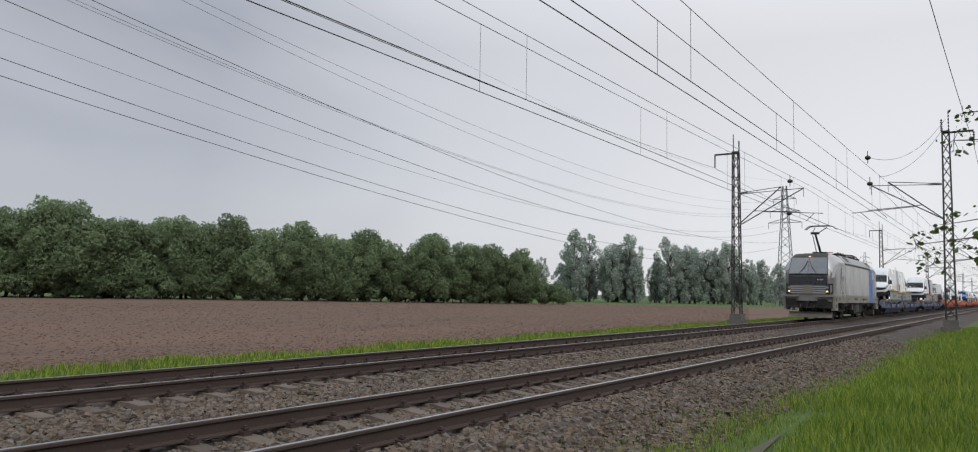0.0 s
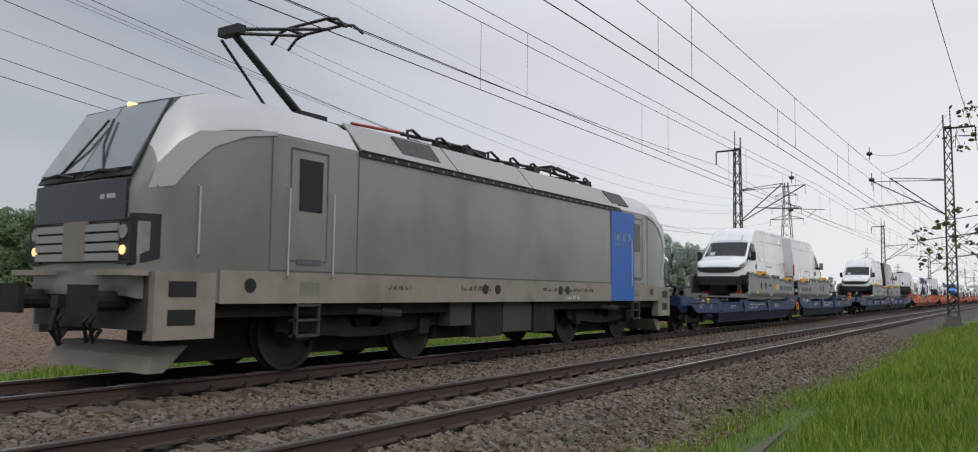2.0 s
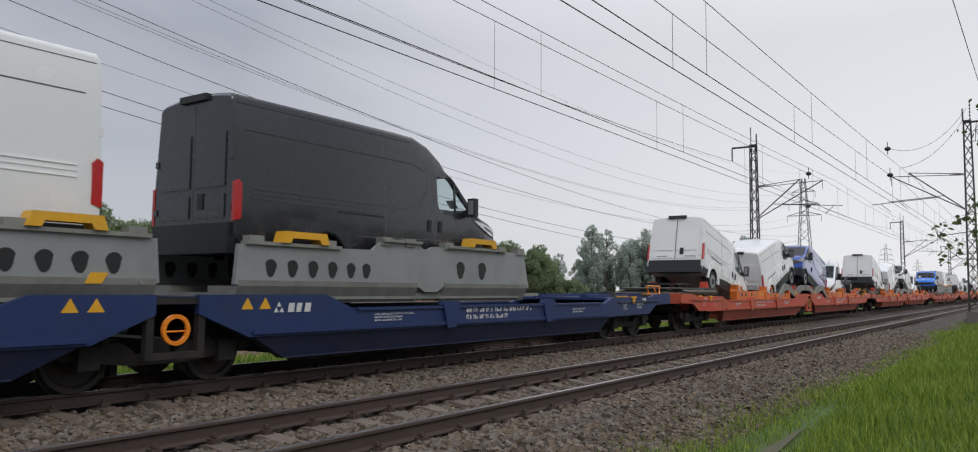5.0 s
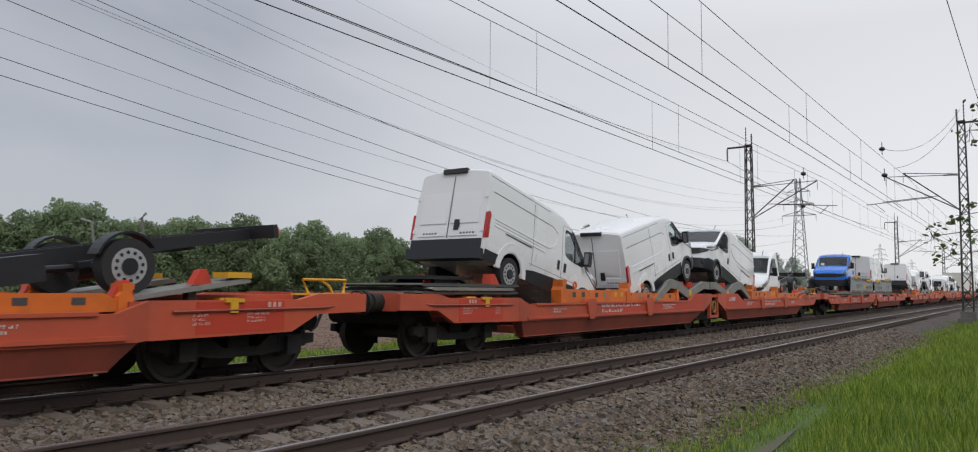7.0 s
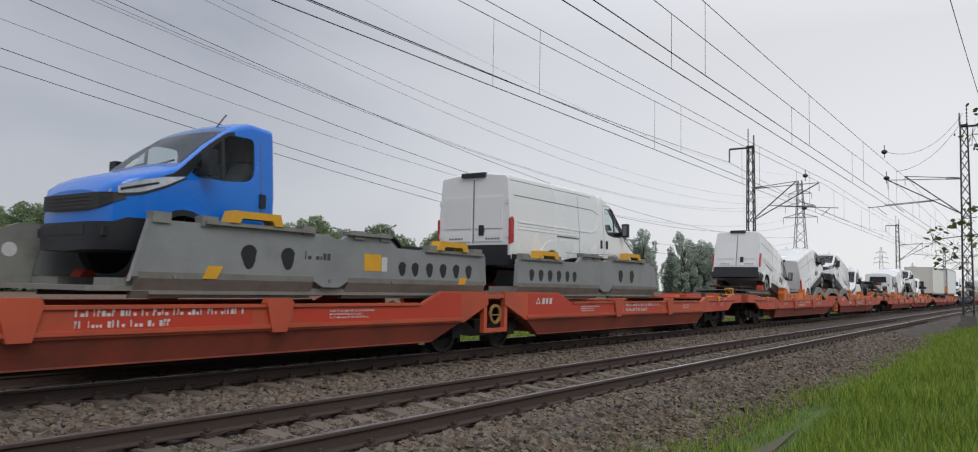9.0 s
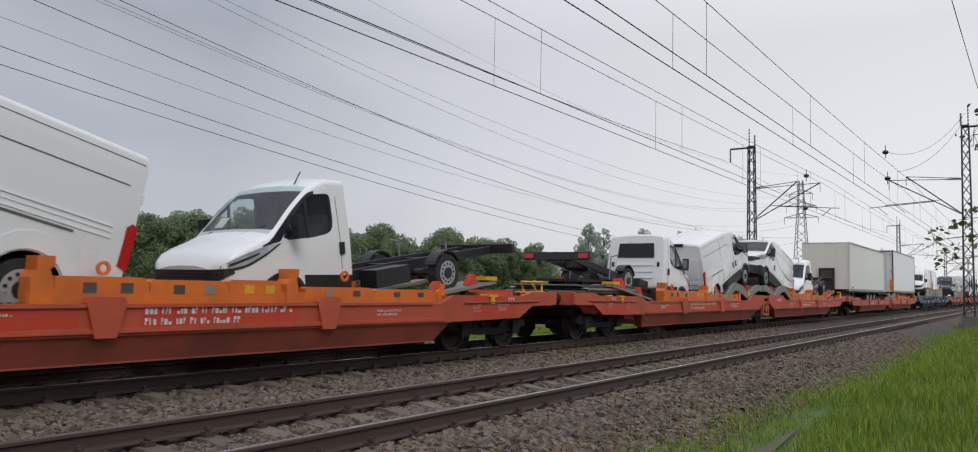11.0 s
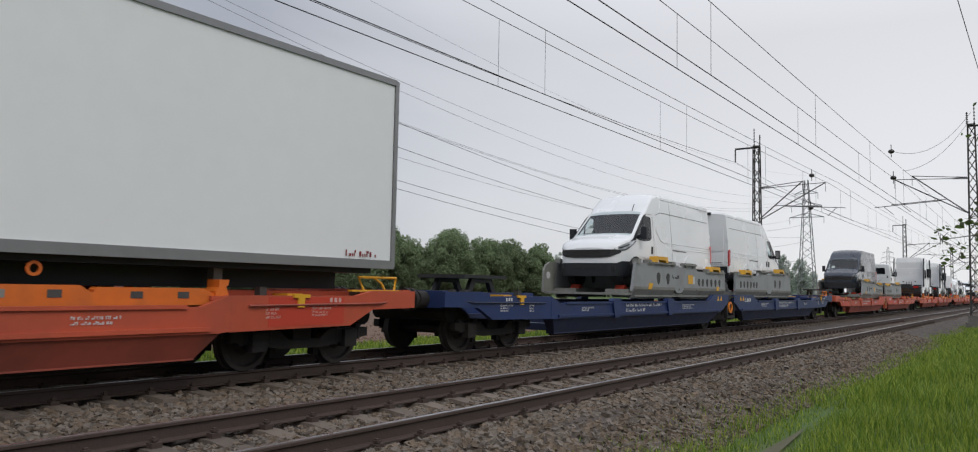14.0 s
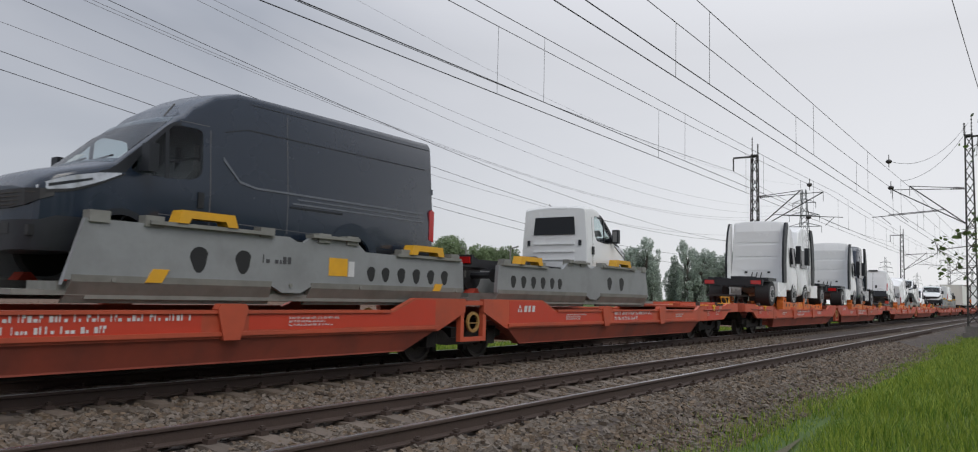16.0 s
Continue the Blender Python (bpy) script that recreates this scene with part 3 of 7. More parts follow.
# ---- trees ----
def leaf_cloud(blobs, per, size, seed):
    """Small leaves on lumpy, overlapping rounded masses of foliage."""
    r = np.random.default_rng(seed)
    C, S, D = [], [], []
    for cx, cy, cz, br, tall in blobs:
        n = max(30, int(per * br * br))
        d = r.normal(size=(n, 3))
        d /= np.linalg.norm(d, axis=1)[:, None]
        lumps = r.normal(size=(26, 3))
        lumps /= np.linalg.norm(lumps, axis=1)[:, None]
        hump = np.exp(-((1 - d @ lumps.T) / 0.06)) * r.uniform(0.10, 0.30, 26)
        rad = br * (0.80 + hump.max(1)) * r.uniform(0.3, 1.12, n) ** 0.42
        C.append(np.array([cx, cy, cz]) + d * rad[:, None] * np.array([1, 1, tall]))
        S.append(r.uniform(0.6, 1.35, n) * size)
        D.append(d)
    C, S = np.concatenate(C), np.concatenate(S)
    n = len(C)
    face = np.concatenate(D) * 0.55 + np.array([0, 0, 0.3]) + r.normal(size=(n, 3)) * 0.55
    face /= np.linalg.norm(face, axis=1)[:, None]
    u = np.cross(face, r.normal(size=(n, 3)))
    u /= np.linalg.norm(u, axis=1)[:, None]
    w = np.cross(face, u)
    u, w = u * S[:, None], w * (S * 0.75)[:, None]
    V = np.stack([C - u - w * 0.5, C + u - w * 0.35, C + w], 1).reshape(-1, 3)
    i = 3 * np.arange(n)
    return V.tolist(), [(k, k + 1, k + 2) for k in i.tolist()]


def tree(seed, height, width, base, nblob, per, size, leaf, name, label, tall=1.0, big=0.25):
    r = random.Random(seed)
    root = thing(name, label, "tree")
    g = bm_new()
    top = height * 0.8
    p = Vector((0, 0, -0.1))
    rad = height * 0.02
    nodes = []
    for k in range(6):
        q = Vector((r.uniform(-.3, .3) * width * .12, r.uniform(-.3, .3) * width * .12, top * (k + 1) / 6))
        cyl(g, p, q, rad, 7, rad * 0.8)
        rad *= 0.8
        p = q
        nodes.append(q)
    blobs = []
    for k in range(nblob):
        f = (k + 0.5) / nblob
        prof = math.sin(math.pi * min(1, 0.20 + 0.72 * f)) ** 0.6
        a = 2.4 * k + r.uniform(-.5, .5)
        br = width * big * r.uniform(0.55, 1.1) * (1.0 - 0.35 * f)
        rr = max(0, width * 0.5 * prof * r.uniform(0.5, 1.0) - br * 0.6)
        zz = base + br * tall * 0.8 + (height - base - br * tall * 1.7) * f
        c = Vector((rr * math.cos(a), rr * math.sin(a), zz))
        blobs.append((*c, br, tall))
        near = min(nodes, key=lambda n: abs(n.z - c.z * 0.75))
        cyl(g, near, c, height * 0.006, 5, height * 0.002)
    part("trunk", g, M_BARK, root)
    V, F = leaf_cloud(blobs, per, size, seed)
    ob = soup("crown", V, F, leaf)
    ob.parent = root
    return root


oaks = [tree(11 + i, 11.0, (9.5, 12.0, 10.5, 12.5, 9.0)[i], (0.6, 0.2, 1.2, 0.4, 0.8)[i], 36, 185, 0.19, M_LEAF, "oak_tree", "broad green oak in spring leaf at the field edge", 1.0, 0.20) for i in range(5)]
poplars = [tree(31 + i, 14.5, 6.5 + i, 0.2, 30, 230, 0.20, M_LEAF_FAR, "poplar_tree", "tall poplar paled grey-green for haze, with gaps in its crown", 1.35, 0.19) for i in range(3)]
bushes = [tree(51 + i, 3.4, 6.0, 0.0, 10, 300, 0.17, M_LEAF, "shrub", "low dark green undergrowth shrub", 0.7, 0.26) for i in range(2)]


def plant(kinds, spots, group):
    used = set()
    for i, (x, y, sc) in enumerate(spots):
        k = kinds[i % len(kinds)]
        m = pose(x, y, -0.5, 0, 0, (i * 77) % 360)
        if k.name not in used:
            used.add(k.name)
            k.matrix_basis = m
            ob = k
        else:
            ob = copy_thing(k, m)
        ob.scale = (sc, sc, sc * (1 + 0.08 * math.sin(i * 2.1)))
        ob["group"] = group


rt = random.Random(3)
spots = []
for i in range(37):
    f = 0.92 * i / 36
    x, y = 30 + 92 * f, 122 - 50 * f - 12 * f * f * f
    hgt = np.interp(f, [0, 0.2, 0.5, 0.8, 1.0], [14.2, 13.0, 11.1, 10.2, 8.8]) * rt.uniform(0.84, 1.12)
    spots.append((x + rt.uniform(-2, 2), y + rt.uniform(-1, 3), hgt / 11))
for i in range(13):
    f = 0.90 * i / 12
    spots.append((38 + 96 * f, 132 - 52 * f - 12 * f ** 3 + rt.uniform(-2, 3), np.interp(f, [0, 1], [13.0, 10.0]) / 11 * rt.uniform(0.9, 1.05)))
for i in range(14):
    spots.append((-40 + 11 * i + rt.uniform(-2, 2), -38 + rt.uniform(-5, 3), rt.uniform(0.8, 1.1)))
plant(oaks, spots, "woodland along the railway")
spots = [(33 + 4.3 * i + rt.uniform(-1, 1), 120 - 2.35 * i - 0.0009 * (i ** 3) * 1.1, rt.uniform(0.9, 1.4)) for i in np.arange(0, 20, 0.66)]
plant(bushes, spots, "undergrowth")
# distant woodland, its haze put into the pale leaf colour
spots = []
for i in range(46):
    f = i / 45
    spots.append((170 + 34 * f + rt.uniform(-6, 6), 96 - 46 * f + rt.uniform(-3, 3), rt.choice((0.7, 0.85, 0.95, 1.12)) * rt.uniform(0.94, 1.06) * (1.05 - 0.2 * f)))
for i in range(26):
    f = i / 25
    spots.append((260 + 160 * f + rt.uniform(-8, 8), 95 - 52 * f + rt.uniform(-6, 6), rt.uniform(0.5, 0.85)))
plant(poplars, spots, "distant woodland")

# branch of a tree beside the camera, reaching in over the verge
root = thing("roadside_tree", "roadside tree with leafy twigs reaching over the verge", "tree")
g = bm_new()
cyl(g, (11.5, -2.6, -0.5), (11.3, -2.4, 5.5), 0.14, 10, 0.09)
tips = []
rb = random.Random(8)
for z0, yend, zend, xend in ((1.9, 0.86, 1.86, 9.4), (2.2, 0.62, 2.1, 9.8), (2.6, 0.50, 3.0, 9.7), (1.7, 0.75, 1.68, 10.0), (3.2, 0.42, 3.35, 10.0), (2.4, 0.50, 1.95, 10.3)):
    a = Vector((11.4, -2.5, z0))
    b = Vector((xend, yend, zend))
    pts = [a.lerp(b, k / 7) + Vector((0, 0, 0.18 * math.sin(math.pi * k / 7))) for k in range(8)]
    for k in range(7):
        cyl(g, pts[k], pts[k + 1], 0.03 * (1 - k / 8), 6, 0.03 * (1 - (k + 1) / 8))
    for k in range(3, 8):
        for _ in range(7):
            q = pts[k] + Vector((rb.uniform(-.3, .3), rb.uniform(-.18, .12), rb.uniform(-.13, .13)))
            cyl(g, pts[k], q, 0.004, 4, 0.002)
            tips.append(q)
part("trunk", g, M_BARK, root)
V, F = [], []
for q in tips:
    for _ in range(4):
        c = q + Vector((rb.uniform(-.07, .07), rb.uniform(-.07, .07), rb.uniform(-.06, .06)))
        u = Vector((rb.gauss(0, 1), rb.gauss(0, 1), rb.gauss(0, .5))).normalized()
        w = u.cross(Vector((rb.gauss(0, 1), rb.gauss(0, 1), rb.gauss(0, 1)))).normalized()
        L = rb.uniform(0.022, 0.04)
        n = len(V)
        V += [c - u * L, c - u * L * .3 + w * L * .6, c + u * L * .4 + w * L * .5, c + u * L * 1.1, c + u * L * .4 - w * L * .5, c - u * L * .3 - w * L * .6]
        F.append(tuple(range(n, n + 6)))
soup("leaves", V, F, M_LEAF_NEAR).parent = root


# ---- overhead line ----
def lattice(bm, x, y, z0, z1, w0, w1, leg=0.045, step=0.62):
    n = max(3, int((z1 - z0) / step))
    cor = []
    for k in range(n + 1):
        f = k / n
        w = w0 + (w1 - w0) * f
        cor.append([Vector((x + sx * w / 2, y + sy * w / 2, z0 + (z1 - z0) * f)) for sx, sy in ((-1, -1), (1, -1), (1, 1), (-1, 1))])
    for k in range(n):
        for i in range(4):
            cyl(bm, cor[k][i], cor[k + 1][i], leg, 4)
            j = (i + 1) % 4
            a, b = (i, j) if k % 2 else (j, i)
            cyl(bm, cor[k][a], cor[k + 1][b], leg * 0.55, 4)
    return bm


def insulator(bm, p, q, r=0.06):
    p, q = Vector(p), Vector(q)
    n = 6
    cyl(bm, p, q, r * 0.4, 6)
    for k in range(n):
        a = p.lerp(q, (k + 0.25) / n)
        b = p.lerp(q, (k + 0.7) / n)
        cyl(bm, a, b, r, 8, r * 0.6)
    return bm


def mast(x, y, into, ztop, extra):
    """A lattice mast with arms that reach over the track (into: +1 or -1 along y)."""
    root = thing("catenary_mast", "dark steel lattice catenary mast with cantilever arms", "mast", "catenary masts")
    g = bm_new()
    lattice(g, 0, 0, -0.3, ztop, 0.52, 0.34)
    box(g, -0.2, 0.2, -0.2, 0.2, ztop - 0.05, ztop + 0.05)
    part("lattice_post", g, M_MAST, root)
    g = bm_new()
    box(g, -0.5, 0.5, -0.5, 0.5, -0.55, -0.12)
    box(g, -0.38, 0.38, -0.38, 0.38, -0.12, 0.25)
    part("footing", g, M_CONCRETE, root, "concrete footing", bevel=0.03)

    def porcelain(p, q, r=0.06):
        part("insulator", insulator(bm_new(), p, q, r), M_INSUL, root)

    for dx, reach in ((-0.6, 2.9), (0.6, 3.95)):
        g = bm_new()
        y0 = into * 0.25
        ye = into * reach
        foot, head = (0.2 * np.sign(dx), y0, 5.9), (dx, ye, 8.05)
        porcelain(foot, Vector(foot).lerp(Vector(head), 0.16))
        cyl(g, Vector(foot).lerp(Vector(head), 0.14), head, 0.035, 6)
        topa = (0.2 * np.sign(dx), y0, 7.85)
        porcelain(topa, Vector(topa).lerp(Vector(head), 0.2))
        cyl(g, Vector(topa).lerp(Vector(head), 0.18), head, 0.022, 6)
        mid = Vector(foot).lerp(Vector(head), 0.36)
        cyl(g, mid, (dx, ye + into * 1.1, 6.45), 0.022, 6)
        cyl(g, (dx, ye + into * 0.6, 6.46), (dx, ye + into * 0.1, 6.0), 0.018, 6)
        cyl(g, head, (dx, ye, 7.5), 0.015, 5)
        part("cantilever", g, M_MAST, root)
    g = bm_new()
    box(g, -0.05, 0.05, -0.15, extra, ztop - 0.1, ztop) if extra > 0 else box(g, -0.05, 0.05, extra, 0.15, ztop - 0.1, ztop)
    part("crossarm", g, M_MAST, root)
    porcelain((0, extra, ztop - 0.1), (0, extra, ztop - 0.9), 0.07)
    porcelain((0, -0.2 * np.sign(extra), ztop + 0.05), (0, -0.2 * np.sign(extra), ztop + 0.75), 0.07)
    porcelain((0, 0.15 * np.sign(extra), ztop + 0.05), (0, 0.15 * np.sign(extra), ztop + 1.2), 0.05)
    root.location = (x, y, 0)
    return root


mA = mast(50, 14.6, -1, 10.5, 1.35)
mB = mast(50.6, 3.0, 1, 10.8, -1.35)
for k in (-1, 1, 2, 3, 4, 5):
    copy_thing(mA, pose(50 + 65 * k, 14.6, 0))
for k in (-1, 1, 2, 3, 4, 5):
    copy_thing(mB, pose(50.6 + 65 * k, 3.0, 0))


def wire(pts, r, material, label, name="overhead_wire", drops=()):
    cu = bmesh.new()
    tube(cu, pts, r, 5)
    ob = tagged(part(name, cu, material), label, "wire")
    for a, b in drops:
        cu = bmesh.new()
        cyl(cu, a, b, r * 0.6, 4)
        part("dropper", cu, material, ob)
    return ob


def span(x):
    """0 at a mast, 1 in the middle of a span."""
    f = ((x - 50) / 65) % 1
    return 4 * f * (1 - f)


for y, zc, off, mid, gap in ((YC, 5.96, -0.15, 1.62, 9.55), (YC - 0.55, 5.96, 1.05, 1.60, 9.3), (YN + 0.32, 5.88, 0.3, 1.17, 9.9), (YN - 0.1, 5.88, 1.15, 1.60, 9.5)):
    xs = [-80 + 3.25 * i for i in range(150)]
    wire([(x, y, zc) for x in xs[::10]], 0.011, M_WIRE, "contact wire of the overhead line over the track", "contact_wire")
    mes = lambda x: zc + mid + 0.30 - 0.30 * span(x)
    dr = [(15 + off + gap * k) for k in range(-6, 22)]
    wire([(x, y, mes(x)) for x in xs], 0.009, M_WIRE, "catenary messenger wire with droppers", "messenger_wire",
         [((x, y, zc), (x, y, mes(x))) for x in dr])
# feeders on the masts' outer arms
wire([(-80 + 3.25 * i, 15.95, 9.6 - 0.7 * span(-80 + 3.25 * i)) for i in range(150)], 0.012, M_WIRE, "feeder wire on the far masts", "feeder_wire")
wire([(-80 + 3.25 * i, 1.65, 9.9 - 0.7 * span(-80 + 3.25 * i)) for i in range(150)], 0.012, M_WIRE, "feeder wire on the near masts", "feeder_wire")

for a, b, dip in (((43.8, YN + 0.32, 8.55), (50.5, 3.0, 11.5), 0.9), ((44.6, YN - 0.1, 7.6), (50.5, 3.1, 11.0), 0.6)):
    pts = []
    for i in range(13):
        f = i / 12
        q = Vector(a).lerp(Vector(b), f)
        pts.append(q - Vector((0, 0, dip * 4 * f * (1 - f))))
    wire(pts, 0.010, M_WIRE, "slack wire running up to the mast head", "anchor_wire")
for p in ((43.85, YN + 0.32, 8.53), (44.4, YN + 0.32, 7.256), (45.5, YC, 7.80), (45.2, YC, 5.97)):
    g = bm_new()
    bmesh.ops.create_uvsphere(g, u_segments=12, v_segments=8, radius=0.15, matrix=Matrix.Translation(p) @ Matrix.Diagonal((1, 1, 0.75, 1)))
    cyl(g, (p[0], p[1], p[2] - 0.3), (p[0], p[1], p[2] + 0.35), 0.02, 5)
    tagged(part("section_insulator", g, M_INSUL, smooth=True), "dark round insulator hung in the overhead wire", "insulator")

# power line across the field: height at x = 20, at the pylon, and sag
PY = 40.0
PX = 172.0
for z0, z1, sag, r, thin in (
        (10.89, 8.29, 3.39, 0.019, 0),
        (11.71, 12.31, 4.66, 0.019, 0),
        (13.14, 17.52, 5.14, 0.014, 1),
        (14.52, 15.89, 5.38, 0.020, 0),
        (16.47, 13.07, 4.09, 0.020, 0),
        (15.88, 20.07, 5.36, 0.014, 1),
        (16.08, 20.99, 5.71, 0.014, 1),
        (18.86, 20.90, 5.49, 0.014, 1),
        (19.22, 21.96, 4.95, 0.014, 1),
        (23.87, 26.02, 4.07, 0.010, 1),
):
    pts = []
    for i in range(41):
        x = -60 + (PX + 60) * i / 40
        f = (x - 20) / (PX - 20)
        pts.append((x, PY, z0 + (z1 - z0) * f - sag * 4 * f * (1 - f)))
    wire(pts, r, M_WIRE_THIN if thin else M_WIRE, "conductor of a power line across the field", "power_line")


def pylon():
    root = thing("power_pylon", "tall grey lattice power pylon with crossarms", "pylon", "power pylons")
    g = bm_new()
    lattice(g, 0, 0, -0.5, 25, 3.4, 0.7, 0.09, 1.7)
    part("lattice_tower", g, M_PYLON, root)
    for z, w in ((17.2, 3.4), (19.6, 3.0), (22.2, 2.3)):
        g = bm_new()
        for s in (-1, 1):
            cyl(g, (0, 0, z + 0.9), (0, s * w, z), 0.07, 4)
            cyl(g, (0, 0, z), (0, s * w, z), 0.07, 4)
            cyl(g, (0, s * w, z), (0, s * w, z - 1.3), 0.05, 5)
        part("crossarm", g, M_PYLON, root)
    root.location = (PX, PY, 0)
    return root


py = pylon()
for x, y, sc in ((430, 62, 1), (640, 72, 1.0), (820, 66, 1.0)):
    copy_thing(py, pose(x, y, 0, 0, 0, 8))


# ---- train parts ----
def wheelset(parent, x, r, material=M_WHEEL):
    for s in (-1, 1):
        g = bm_new()
        prof = ((0.66, 0.09), (0.66, r + 0.03), (0.70, r + 0.025), (0.71, r), (0.82, r), (0.82, r - 0.06), (0.775, r - 0.09), (0.775, r * 0.45), (0.83, r * 0.38), (0.87, r * 0.32), (0.87, 0.03))
        loft(g, [[(x + q * math.cos(2 * math.pi * i / 28), s * y, r + q * math.sin(2 * math.pi * i / 28)) for i in range(28)] for y, q in prof])
        part("wheel", g, material, parent, smooth=True)
    g = bm_new()
    cyl(g, (x, -0.7, r), (x, 0.7, r), 0.085, 8)
    part("axle", g, material, parent)


def bogie(parent, xc, wb, r, heavy=False):
    g = bm_new()
    for s in (-1, 1):
        y0, y1 = s * 0.92, s * 1.06
        h = 0.16 if not heavy else 0.24
        prism(g, [(xc - wb / 2 - 0.45, r + 0.02), (xc - wb / 2 - 0.45, r + h), (xc - 0.5, r + h), (xc - 0.3, r - 0.02 + h * 0.2), (xc + 0.3, r - 0.02 + h * 0.2), (xc + 0.5, r + h),
                  (xc + wb / 2 + 0.45, r + h), (xc + wb / 2 + 0.45, r + 0.02), (xc + 0.4, r - 0.12), (xc - 0.4, r - 0.12)], y0, y1)
        for e in (-1, 1):
            xx = xc + e * wb / 2
            box(g, xx - 0.13, xx + 0.13, s * 0.98, s * 1.14, r - 0.13, r + 0.14)
            for q in (-0.24, 0.24):
                cyl(g, (xx + q, s * 1.0, r - 0.03), (xx + q, s * 1.0, r + 0.22), 0.07, 8)
            box(g, xx + e * -0.52, xx + e * -0.42, s * 0.7, s * 0.84, r - 0.25, r + 0.2)
    box(g, xc - 0.18, xc + 0.18, -1.0, 1.0, r - 0.02, r + 0.2)
    b = part("bogie", g, M_UNDER, parent)
    for e in (-1, 1):
        wheelset(b, xc + e * wb / 2, r)
    return b


def bars(bm, x, y, z, w, h, rows, rs, gap=0.35, thick=0.004):
    """Rows of small upright bars that stand for lettering on a side facing -y."""
    rh = h / rows
    hh = rh * (1 - gap)
    for i in range(rows):
        xx = x
        stop = x + w * (1 if i == 0 else rs.uniform(.55, .95))
        while xx < stop:
            for _ in range(rs.randint(2, 5)):
                ww = hh * rs.choice((.28, .42, .5, .5))
                if xx + ww > stop:
                    break
                z0 = z - (i + 1) * rh + rh * gap
                kind = rs.randint(0, 3)
                if kind == 0:
                    box(bm, xx, xx + ww * .45, y - thick, y, z0, z0 + hh)
                elif kind == 1:
                    box(bm, xx, xx + ww, y - thick, y, z0, z0 + hh * .45)
                elif kind == 2:
                    box(bm, xx, xx + ww, y - thick, y, z0 + hh * .55, z0 + hh)
                    box(bm, xx, xx + ww * .4, y - thick, y, z0, z0 + hh * .5)
                else:
                    box(bm, xx, xx + ww, y - thick, y, z0, z0 + hh * .85)
                xx += ww + hh * .22
            xx += hh * .6
    return bm


